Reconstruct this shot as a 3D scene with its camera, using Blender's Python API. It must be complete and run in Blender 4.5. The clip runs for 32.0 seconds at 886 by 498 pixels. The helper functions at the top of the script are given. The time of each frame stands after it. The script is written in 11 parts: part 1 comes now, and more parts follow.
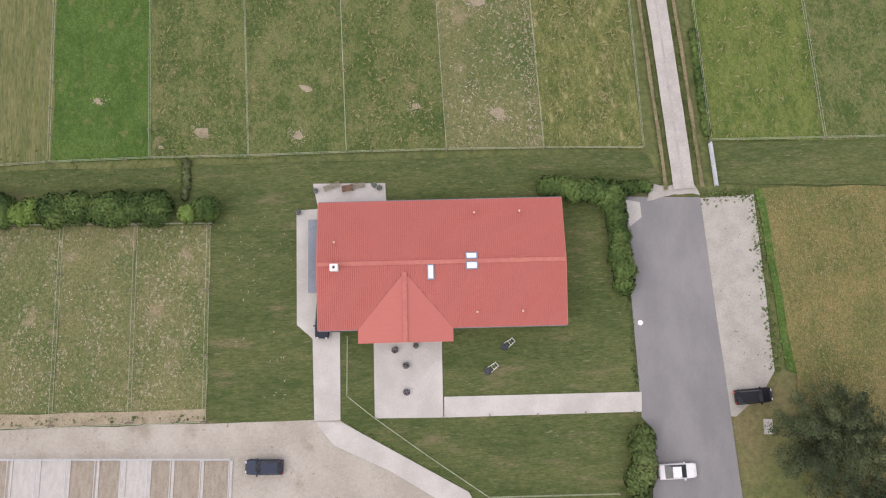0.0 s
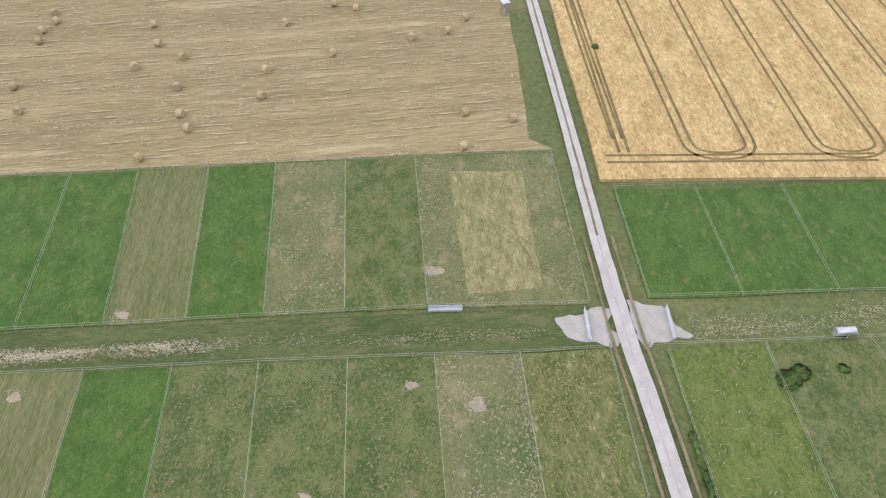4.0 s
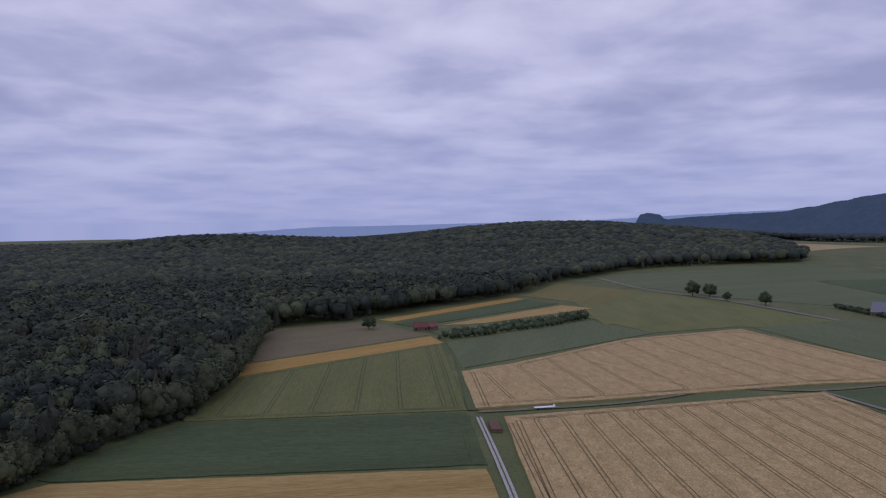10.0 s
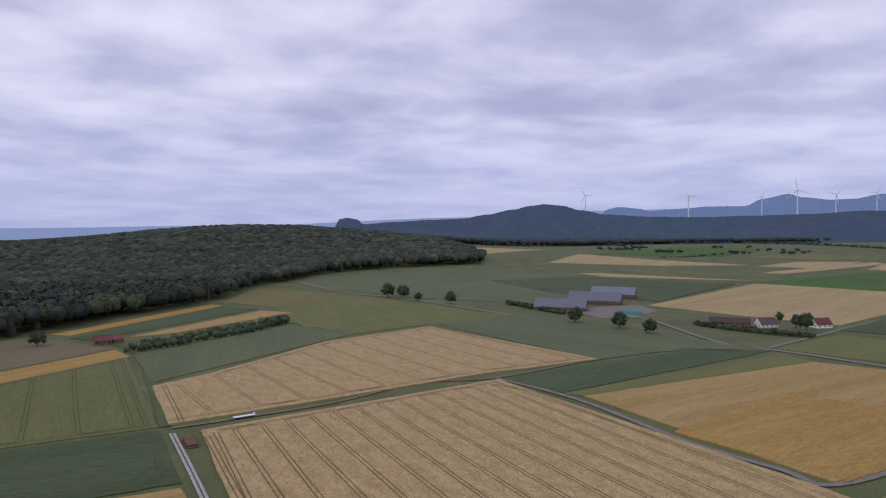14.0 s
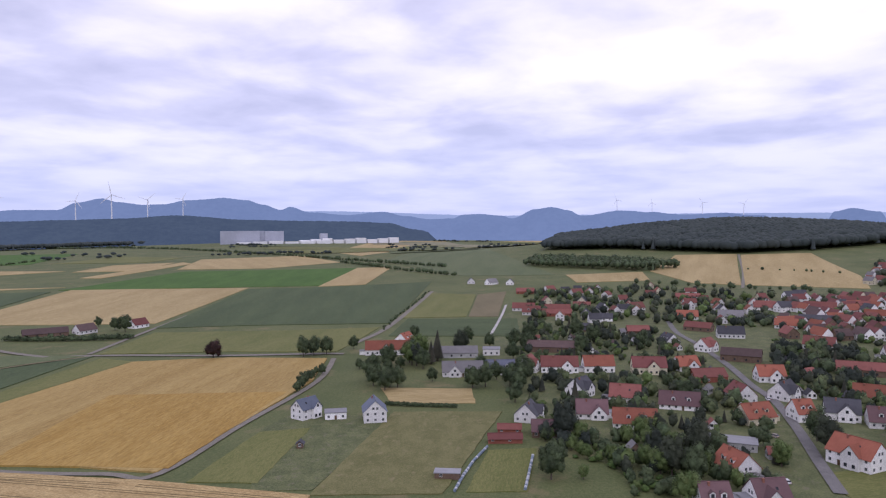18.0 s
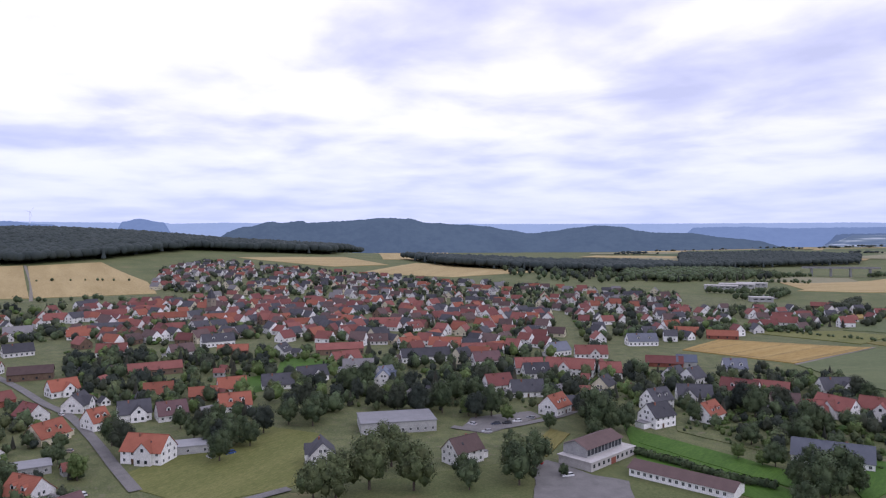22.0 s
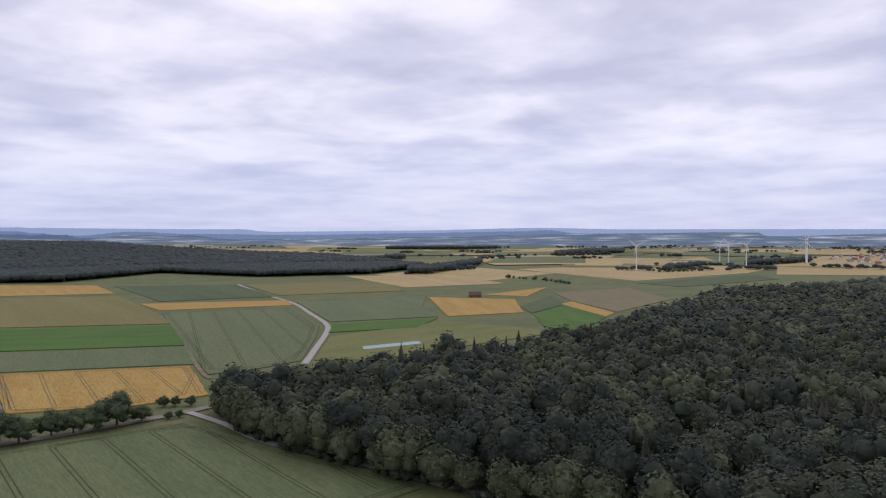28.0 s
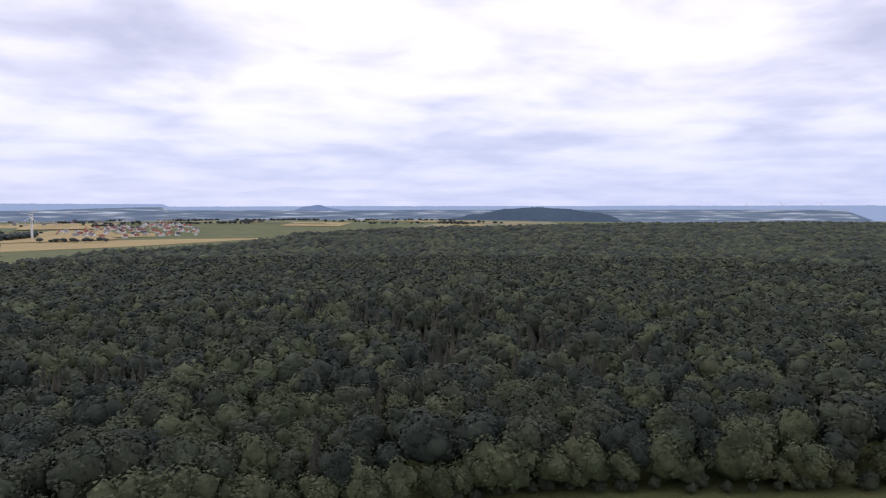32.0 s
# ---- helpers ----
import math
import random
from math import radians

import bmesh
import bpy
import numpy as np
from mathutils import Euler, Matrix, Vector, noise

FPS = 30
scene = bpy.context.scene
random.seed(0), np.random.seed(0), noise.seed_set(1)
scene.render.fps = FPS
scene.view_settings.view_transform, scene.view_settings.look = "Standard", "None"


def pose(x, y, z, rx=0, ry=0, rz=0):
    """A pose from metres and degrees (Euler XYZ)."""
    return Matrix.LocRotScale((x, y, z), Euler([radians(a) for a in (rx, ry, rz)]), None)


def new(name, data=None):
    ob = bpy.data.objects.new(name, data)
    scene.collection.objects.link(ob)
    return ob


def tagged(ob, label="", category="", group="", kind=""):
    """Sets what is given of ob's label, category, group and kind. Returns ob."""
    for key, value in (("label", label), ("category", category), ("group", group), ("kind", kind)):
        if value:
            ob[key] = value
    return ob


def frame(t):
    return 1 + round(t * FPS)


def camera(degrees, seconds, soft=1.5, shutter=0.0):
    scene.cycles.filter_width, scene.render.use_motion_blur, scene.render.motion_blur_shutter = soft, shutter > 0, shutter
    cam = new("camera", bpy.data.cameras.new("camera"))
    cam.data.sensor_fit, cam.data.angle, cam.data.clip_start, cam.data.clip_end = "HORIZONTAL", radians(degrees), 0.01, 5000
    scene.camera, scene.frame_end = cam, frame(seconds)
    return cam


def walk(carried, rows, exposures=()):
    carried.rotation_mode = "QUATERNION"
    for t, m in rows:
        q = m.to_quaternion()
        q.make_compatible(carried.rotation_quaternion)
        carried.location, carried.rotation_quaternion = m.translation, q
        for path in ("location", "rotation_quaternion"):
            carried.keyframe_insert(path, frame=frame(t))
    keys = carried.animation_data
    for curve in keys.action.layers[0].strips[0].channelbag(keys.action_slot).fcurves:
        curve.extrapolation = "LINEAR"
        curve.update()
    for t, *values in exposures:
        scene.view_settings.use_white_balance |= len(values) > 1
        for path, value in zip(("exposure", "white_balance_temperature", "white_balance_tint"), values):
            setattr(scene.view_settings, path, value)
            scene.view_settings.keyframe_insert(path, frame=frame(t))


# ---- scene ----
cam = camera(63.6, 32.0, soft=1.2)
EYE = (0.0, 0.0, 90.0)
PATH = (  # seconds, pitch, roll, yaw
    (0.0, -81.25, -0.29, -0.00),
    (0.5, -77.97, -0.28, -0.20),
    (1.0, -75.75, -0.28, -0.21),
    (1.5, -72.48, -0.24, -0.34),
    (2.0, -68.72, -0.21, -0.41),
    (2.5, -64.36, -0.17, -0.51),
    (3.0, -59.41, -0.04, -0.56),
    (3.5, -54.43, 0.09, -0.55),
    (4.0, -49.58, 0.18, -0.48),
    (4.5, -44.90, 0.32, -0.42),
    (6.5, -25.96, -0.28, 0.67),
    (7.0, -21.23, -0.17, 0.86),
    (7.5, -16.59, 0.11, 0.88),
    (8.0, -12.09, 0.20, 1.17),
    (8.5, -8.76, 0.25, 1.37),
    (9.0, -8.47, 0.35, 1.55),
    (9.5, -5.84, 0.51, 1.69),
    (10.0, -2.18, 0.57, 1.80),
    (10.5, -1.77, 0.61, 1.90),
    (11.0, -1.82, 0.56, 0.83),
    (11.5, -1.90, 0.48, -1.44),
    (12.0, -1.93, 0.42, -4.44),
    (12.5, -1.98, 0.35, -7.48),
    (13.0, -1.99, 0.23, -10.13),
    (13.5, -1.99, 0.06, -14.38),
    (14.0, -1.95, -0.09, -21.87),
    (14.5, -1.86, -0.16, -31.43),
    (15.0, -1.76, -0.18, -40.86),
    (15.5, -1.63, 0.05, -48.75),
    (17.5, -1.60, 0.44, -66.83),
    (18.0, -1.78, 0.47, -73.07),
    (18.5, -1.72, 0.36, -80.13),
    (19.0, -1.65, 0.35, -86.75),
    (19.5, -1.58, 0.29, -93.10),
    (20.0, -1.52, 0.23, -99.30),
    (20.5, -1.46, 0.23, -105.53),
    (21.0, -1.43, 0.24, -111.99),
    (21.5, -1.39, 0.23, -118.94),
    (22.0, -1.38, 0.27, -125.89),
    (22.5, -1.45, 0.32, -134.09),
    (23.0, -1.47, 0.31, -142.66),
    (23.5, -1.44, 0.28, -151.67),
    (24.0, -1.40, 0.25, -161.13),
    (24.5, -1.39, 0.23, -172.03),
    (25.0, -1.36, 0.18, -185.17),
    (25.5, -1.40, 0.17, -197.49),
    (26.0, -1.42, 0.28, -205.72),
    (26.5, -1.53, 0.30, -211.60),
    (28.5, -1.64, 0.17, -236.58),
    (29.0, -1.63, 0.10, -241.34),
    (29.5, -1.61, 0.11, -248.63),
    (30.0, -1.63, 0.09, -258.37),
    (30.5, -1.62, 0.02, -267.10),
    (31.0, -1.47, -0.09, -273.81),
    (31.5, -1.69, -0.17, -280.05),
    (32.0, -3.70, -0.19, -288.00),
)

EXPOSURES = (  # seconds, stops, kelvin, tint
    (0.0, 0.76, 6900, 13), (2.0, 0.95, 6600, 11), (4.5, 0.95, 6250, 11), (6.5, 0.81, 5850, 18), (7.0, 0.66, 5650, 21), (7.5, 0.52, 5900, 21),
    (8.0, 0.1, 5850, 24), (8.5, -0.12, 5850, 25), (9.0, -0.32, 5750, 26), (11.0, -0.87, 5500, 27), (12.5, -0.88, 5500, 27), (13.0, -0.78, 5550, 26),
    (13.5, -0.56, 5700, 22), (14.5, -0.15, 6000, 22), (15.5, 0.06, 6150, 21), (17.5, 0.1, 5950, 24), (18.0, 0.1, 5950, 24), (20.0, 0.25, 5880, 21),
    (22.0, 0.24, 5880, 21), (24.5, -0.08, 6300, 19), (26.5, -0.09, 6240, 18), (28.5, 0.01, 6280, 16), (30.0, 0.04, 6280, 16), (32.0, 0.17, 6280, 16),
)
walk(cam, [(t, pose(*EYE, 90 + p, r, y)) for t, p, r, y in PATH], EXPOSURES)

# ---- sky and sun ----
SUN_UP, SUN_TURN = 42, 245
world = bpy.data.worlds.new("overcast_sky")
scene.world = world
world.use_nodes = True
nt = world.node_tree
nt.nodes.clear()


def wnode(kind, **values):
    n = nt.nodes.new(kind)
    for k, v in values.items():
        n.inputs[k].default_value = v
    return n


def wmath(op, a, b):
    n = nt.nodes.new("ShaderNodeMath")
    n.operation = op
    for i, v in enumerate((a, b)):
        if isinstance(v, (int, float)):
            n.inputs[i].default_value = v
        else:
            nt.links.new(v, n.inputs[i])
    return n.outputs[0]


def wmix(fac, a, b):
    n = nt.nodes.new("ShaderNodeMix")
    n.data_type = "RGBA"
    if isinstance(fac, float):
        n.inputs[0].default_value = fac
    else:
        nt.links.new(fac, n.inputs[0])
    for i, v in ((6, a), (7, b)):
        if isinstance(v, tuple):
            n.inputs[i].default_value = v
        else:
            nt.links.new(v, n.inputs[i])
    return n.outputs[2]


def wramp(src, *stops):
    n = nt.nodes.new("ShaderNodeValToRGB")
    while len(n.color_ramp.elements) < len(stops):
        n.color_ramp.elements.new(0.5)
    for e, (p, c) in zip(n.color_ramp.elements, stops):
        e.position, e.color = p, c
    nt.links.new(src, n.inputs[0])
    return n.outputs[0]


coord = wnode("ShaderNodeTexCoord")
split = wnode("ShaderNodeSeparateXYZ")
nt.links.new(coord.outputs["Generated"], split.inputs[0])
up = wmath("MAXIMUM", split.outputs[2], 0.0)
den = wmath("ADD", up, 0.12)
join = wnode("ShaderNodeCombineXYZ")
nt.links.new(wmath("DIVIDE", split.outputs[0], den), join.inputs[0])
nt.links.new(wmath("DIVIDE", split.outputs[1], den), join.inputs[1])
bank = wnode("ShaderNodeTexNoise", Scale=0.55, Detail=3.0, Roughness=0.45, Distortion=0.4)
veil = wnode("ShaderNodeTexNoise", Scale=1.8, Detail=6.0, Roughness=0.5, Distortion=0.2)
for n in (bank, veil):
    nt.links.new(join.outputs[0], n.inputs["Vector"])
cover = wmath("ADD", wmath("MULTIPLY", bank.outputs[0], 0.52), wmath("MULTIPLY", veil.outputs[0], 0.48))
clouds = wramp(cover, (0.37, (0.56, 0.57, 0.7, 1)), (0.45, (0.72, 0.72, 0.84, 1)), (0.52, (0.93, 0.91, 0.98, 1)), (0.6, (1.1, 1.07, 1.11, 1)))
low = wramp(up, (0.0, (1, 1, 1, 1)), (0.045, (0.85, 0.85, 0.85, 1)), (0.15, (0.25, 0.25, 0.25, 1)), (0.3, (0, 0, 0, 1)))
haze = wramp(cover, (0.3, (0.5, 0.57, 0.80, 1)), (0.7, (0.72, 0.76, 0.93, 1)))
cloudy = wmix(low, clouds, haze)
nishita = wnode("ShaderNodeTexSky")
nishita.sky_type, nishita.sun_disc = "NISHITA", False
nishita.sun_elevation, nishita.sun_rotation = radians(SUN_UP), radians(SUN_TURN)
clear = wnode("ShaderNodeBackground", Strength=0.08)
nt.links.new(nishita.outputs[0], clear.inputs[0])
grey = wnode("ShaderNodeBackground", Strength=1.0)
nt.links.new(cloudy, grey.inputs[0])
mixed = wnode("ShaderNodeMixShader", Fac=0.92)
nt.links.new(clear.outputs[0], mixed.inputs[1])
nt.links.new(grey.outputs[0], mixed.inputs[2])
out = wnode("ShaderNodeOutputWorld")
nt.links.new(mixed.outputs[0], out.inputs[0])

sun = new("sun", bpy.data.lights.new("sun", "SUN"))
sun.data.energy, sun.data.angle, sun.data.color = 0.5, radians(20), (1.0, 0.96, 0.9)
sun.matrix_world = pose(0, 0, 0, 90 - SUN_UP, 0, 180 - SUN_TURN)


# ---- materials ----
def material(name, low_c, high_c, patch=20.0, grain=0.8, stretch=1.0, rough=0.9, bump=0.3, metal=0.0, spread=0.28, third=None, local=False, detail=0.55, grit=0.22, fleck=None):
    """Two scales of mottling (metres) between two base colours, with an optional third colour in patches."""
    m = bpy.data.materials.new(name)
    m.use_nodes = True
    t = m.node_tree
    b = t.nodes["Principled BSDF"]
    b.inputs["Roughness"].default_value = rough
    b.inputs["Metallic"].default_value = metal
    b.inputs["Specular IOR Level"].default_value = 0.25
    if local:
        far_off = t.nodes.new("ShaderNodeVectorMath")
        far_off.operation = "MULTIPLY_ADD"
        t.links.new(t.nodes.new("ShaderNodeObjectInfo").outputs["Random"], far_off.inputs[0])
        far_off.inputs[1].default_value = (370.0, 530.0, 0.0)
        t.links.new(t.nodes.new("ShaderNodeTexCoord").outputs["Object"], far_off.inputs[2])
        src = far_off.outputs[0]
    else:
        src = t.nodes.new("ShaderNodeNewGeometry").outputs["Position"]
    mp = t.nodes.new("ShaderNodeMapping")
    mp.inputs["Scale"].default_value = (1.0 / stretch, 1.0, 1.0)
    t.links.new(src, mp.inputs[0])

    def tex(size, det, rgh=0.6):
        n = t.nodes.new("ShaderNodeTexNoise")
        n.inputs["Scale"].default_value, n.inputs["Detail"].default_value, n.inputs["Roughness"].default_value = 1.0 / size, det, rgh
        t.links.new(mp.outputs[0], n.inputs["Vector"])
        return n.outputs[0]

    def mix(f, a, c):
        n = t.nodes.new("ShaderNodeMix")
        n.data_type = "RGBA"
        t.links.new(f, n.inputs[0])
        for i, v in ((6, a), (7, c)):
            if isinstance(v, tuple):
                n.inputs[i].default_value = (*v, 1)
            else:
                t.links.new(v, n.inputs[i])
        return n.outputs[2]

    def ramp(f, lo, hi):
        n = t.nodes.new("ShaderNodeMapRange")
        n.inputs["From Min"].default_value, n.inputs["From Max"].default_value = lo, hi
        t.links.new(f, n.inputs["Value"])
        return n.outputs[0]

    big, fine = tex(patch, 4.0), tex(grain, 3.0, 0.7)
    both = t.nodes.new("ShaderNodeMix")
    both.inputs[0].default_value = detail
    t.links.new(big, both.inputs[2])
    t.links.new(fine, both.inputs[3])
    colour = mix(ramp(both.outputs[0], 0.5 - spread * 0.32, 0.5 + spread * 0.32), low_c, high_c)
    if third:
        colour = mix(ramp(tex(patch * 0.45, 6.0, 0.65), 0.56, 0.68), colour, third)
    if fleck:
        tint, size, cut = fleck
        spots = ramp(tex(size, 2.0, 0.55), cut, cut + 0.07)
        mask = ramp(tex(patch * 0.8, 3.0), 0.4, 0.6)
        mul = t.nodes.new("ShaderNodeMath")
        mul.operation = "MULTIPLY"
        t.links.new(spots, mul.inputs[0])
        t.links.new(mask, mul.inputs[1])
        colour = mix(mul.outputs[0], colour, tint)
    if grit and bump:
        hs = t.nodes.new("ShaderNodeHueSaturation")
        g = ramp(tex(grain * 0.45, 2.0, 0.8), 0.3, 0.7)
        v = t.nodes.new("ShaderNodeMapRange")
        v.inputs["To Min"].default_value, v.inputs["To Max"].default_value = 1 - grit, 1 + grit
        t.links.new(g, v.inputs["Value"])
        t.links.new(v.outputs[0], hs.inputs["Value"])
        t.links.new(colour, hs.inputs["Color"])
        colour = hs.outputs[0]
    t.links.new(colour, b.inputs["Base Color"])
    if bump:
        bp = t.nodes.new("ShaderNodeBump")
        bp.inputs["Strength"].default_value, bp.inputs["Distance"].default_value = bump, grain * 0.35
        t.links.new(fine, bp.inputs["Height"])
        t.links.new(bp.outputs[0], b.inputs["Normal"])
    return m


def varied(m, amount=0.25):
    """Lets each object that wears m differ a little in brightness."""
    t = m.node_tree
    b = t.nodes["Principled BSDF"]
    link = b.inputs["Base Color"].links[0]
    src = link.from_socket
    info = t.nodes.new("ShaderNodeObjectInfo")
    h = t.nodes.new("ShaderNodeHueSaturation")
    r = t.nodes.new("ShaderNodeMapRange")
    r.inputs["To Min"].default_value, r.inputs["To Max"].default_value = 1 - amount, 1 + amount
    t.links.new(info.outputs["Random"], r.inputs["Value"])
    t.links.new(r.outputs[0], h.inputs["Value"])
    t.links.new(src, h.inputs["Color"])
    t.links.new(h.outputs[0], b.inputs["Base Color"])
    return m


def islands(m, amount=0.3):
    """Lets each loose clump of a mesh that wears m differ a little in brightness and hue."""
    t = m.node_tree
    b = t.nodes["Principled BSDF"]
    src = b.inputs["Base Color"].links[0].from_socket
    geo = t.nodes.new("ShaderNodeNewGeometry")
    h = t.nodes.new("ShaderNodeHueSaturation")
    r = t.nodes.new("ShaderNodeMapRange")
    r.inputs["To Min"].default_value, r.inputs["To Max"].default_value = 1 - amount, 1 + amount
    r2 = t.nodes.new("ShaderNodeMapRange")
    r2.inputs["To Min"].default_value, r2.inputs["To Max"].default_value = 0.485, 0.515
    t.links.new(geo.outputs["Random Per Island"], r.inputs["Value"])
    t.links.new(geo.outputs["Random Per Island"], r2.inputs["Value"])
    t.links.new(r.outputs[0], h.inputs["Value"])
    t.links.new(r2.outputs[0], h.inputs["Hue"])
    t.links.new(src, h.inputs["Color"])
    t.links.new(h.outputs[0], b.inputs["Base Color"])
    return m


M = {
    "garden": material("garden_grass", (0.074, 0.092, 0.036), (0.142, 0.152, 0.064), 9, 0.8, third=(0.15, 0.14, 0.085), spread=0.28, grit=0.35),
    "ground": material("ground_grass", (0.078, 0.1, 0.034), (0.128, 0.14, 0.054), 60, 1.5, third=(0.165, 0.148, 0.07)),
    "stubble": material("stubble", (0.195, 0.155, 0.076), (0.285, 0.232, 0.122), 9, 0.5, 9, third=(0.36, 0.3, 0.17), local=True),
    "ripe": material("ripe_barley", (0.28, 0.185, 0.055), (0.39, 0.28, 0.1), 16, 0.8, 12, local=True),
    "wheat": material("ripe_wheat", (0.325, 0.226, 0.094), (0.465, 0.345, 0.16), 5, 0.9, 2.2, local=True, third=(0.3, 0.205, 0.086), grit=0.34, spread=0.34),
    "orange": material("orange_grain", (0.295, 0.18, 0.04), (0.39, 0.257, 0.072), 18, 1.0, 8, local=True),
    "tan": material("tan_grain", (0.3, 0.226, 0.095), (0.41, 0.318, 0.15), 30, 1.2, 8, local=True),
    "pale": material("pale_grass", (0.182, 0.175, 0.0988), (0.243, 0.228, 0.137), 30, 1.2, 8, local=True),
    "darkgreen": material("dark_green_crop", (0.05, 0.074, 0.028), (0.082, 0.11, 0.044), 40, 1.0, 6, local=True, bump=0.2),
    "brightgreen": material("bright_green_grass", (0.042, 0.098, 0.01), (0.066, 0.135, 0.018), 25, 0.8, 5, local=True, bump=0.2),
    "lightgreen": material("light_green_wheat", (0.112, 0.122, 0.036), (0.155, 0.158, 0.052), 30, 1.0, 8, local=True, bump=0.2),
    "greygreen": material("grey_green_wheat", (0.085, 0.112, 0.046), (0.125, 0.146, 0.064), 40, 1.0, 8, local=True, bump=0.2),
    "yellowgreen": material("yellow_green_grass", (0.108, 0.122, 0.032), (0.165, 0.166, 0.054), 25, 0.8, 4, local=True, bump=0.2),
    "oliveripe": material("olive_grain", (0.13, 0.12, 0.034), (0.18, 0.16, 0.052), 40, 1.0, 10, local=True, bump=0.2),
    "olive": material("olive_pasture", (0.115, 0.116, 0.04), (0.175, 0.165, 0.066), 9, 0.6, 1.5, third=(0.205, 0.18, 0.085), local=True),
    "fallow": material("fallow_ground", (0.137, 0.118, 0.0608), (0.182, 0.152, 0.0798), 25, 0.9, 3, local=True),
    "gravel": material("pale_gravel", (0.3, 0.285, 0.255), (0.38, 0.362, 0.33), 2, 0.15, rough=0.95, bump=0.3, detail=0.5, grit=0.18),
    "track": material("pale_track_grit", (0.34, 0.322, 0.298), (0.43, 0.41, 0.385), 2.5, 0.18, rough=0.95, bump=0.2, detail=0.5, grit=0.16),
    "hay": material("dry_grass_blades", (0.16, 0.158, 0.066), (0.25, 0.232, 0.115), 1.5, 0.2),
    "bed": material("turquoise_film", (0.2, 0.3, 0.29), (0.27, 0.37, 0.35), 8, 1.0, 6, local=True, rough=0.5),
    "crown": material("stony_track_middle", (0.31, 0.293, 0.268), (0.4, 0.38, 0.355), 1.5, 0.2, rough=0.95, bump=0.3, detail=0.6, grit=0.3),
    "earth": material("earth_track", (0.122, 0.11, 0.057), (0.228, 0.19, 0.114), 4, 0.4, rough=0.95),
    "grasspath": material("grass_path", (0.0684, 0.0912, 0.0304), (0.106, 0.122, 0.0456), 6, 0.5),
    "asphalt": material("worn_asphalt", (0.185, 0.182, 0.184), (0.222, 0.218, 0.218), 7, 0.25, 0.5, rough=0.85, bump=0.06, detail=0.3, grit=0.06),
    "oldtar": material("old_grey_tar", (0.165, 0.15, 0.122), (0.23, 0.21, 0.17), 5, 0.3, rough=0.9, bump=0.1),
    "tar": material("grey_tar", (0.135, 0.13, 0.124), (0.195, 0.187, 0.178), 5, 0.3, rough=0.9, bump=0.1),
    "worn": material("worn_pale_grass", (0.26, 0.24, 0.16), (0.4, 0.36, 0.26), 2.5, 0.3, 2.0, spread=0.34, grit=0.35),
    "straw": material("pale_straw", (0.34, 0.29, 0.19), (0.5, 0.44, 0.31), 2, 0.3),
    "concrete": material("pale_concrete", (0.39, 0.375, 0.35), (0.48, 0.465, 0.438), 5, 0.25, rough=0.85, bump=0.05, detail=0.3, grit=0.05),
    "lane": material("wheel_lane", (0.12, 0.088, 0.036), (0.2, 0.148, 0.062), 5, 0.5),
    "faintlane": material("pressed_wheel_lane", (0.05, 0.068, 0.024), (0.085, 0.105, 0.036), 5, 0.5),
    "wetlane": material("green_wheel_lane", (0.0342, 0.0456, 0.0152), (0.057, 0.0646, 0.0243), 5, 0.5),
}


# ---- shared builders ----
def mesh_of(name, bm, mat=None):
    me = bpy.data.meshes.new(name)
    bm.to_mesh(me)
    bm.free()
    if mat:
        me.materials.append(mat)
    return me


def part(name, bm, mat, parent=None, label=""):
    ob = new(name, mesh_of(name, bm, mat) if isinstance(bm, bmesh.types.BMesh) else bm)
    ob.parent = parent
    if label:
        ob["label"] = label
    return ob


def thing(name, x, y, z=0.0, turn=0.0, label="", category="", group="", kind=""):
    ob = new(name)
    ob.empty_display_size = 0.3
    ob.matrix_basis = pose(x, y, z, 0, 0, turn)
    return tagged(ob, label, category, group, kind)


def pydata(name, verts, faces, mat):
    me = bpy.data.meshes.new(name)
    me.from_pydata(verts, [], faces)
    me.materials.append(mat)
    return me


# ---- land ----
HILLS = (  # x, y, height, spread along, spread across, turn
    (321, 2500, 68, 585, 800, 10),
    (-781, 2200, 37, 353, 217, 0),
    (-1900, 1700, -4, 900, 800, 40),
    (1750, -500, 40, 700, 900, 0),
    (2000, -150, 52, 380, 480, 0),
    (2600, 1500, 30, 1500, 900, 0),
    (-200, -2900, 45, 1800, 650, 0),
    (-2600, 200, 20, 700, 1500, 0),
)
def terrain(x, y):
    z = 0.0
    for hx, hy, h, sa, sb, turn in HILLS:
        a = math.radians(turn)
        u = ((x - hx) * math.cos(a) + (y - hy) * math.sin(a)) / sa
        v = (-(x - hx) * math.sin(a) + (y - hy) * math.cos(a)) / sb
        z += h * math.exp(-(u * u + v * v))
    r = math.hypot(x, y)
    k = min(max((r - 420) / 700, 0.0), 1.0)
    return z * k * k * (3 - 2 * k)


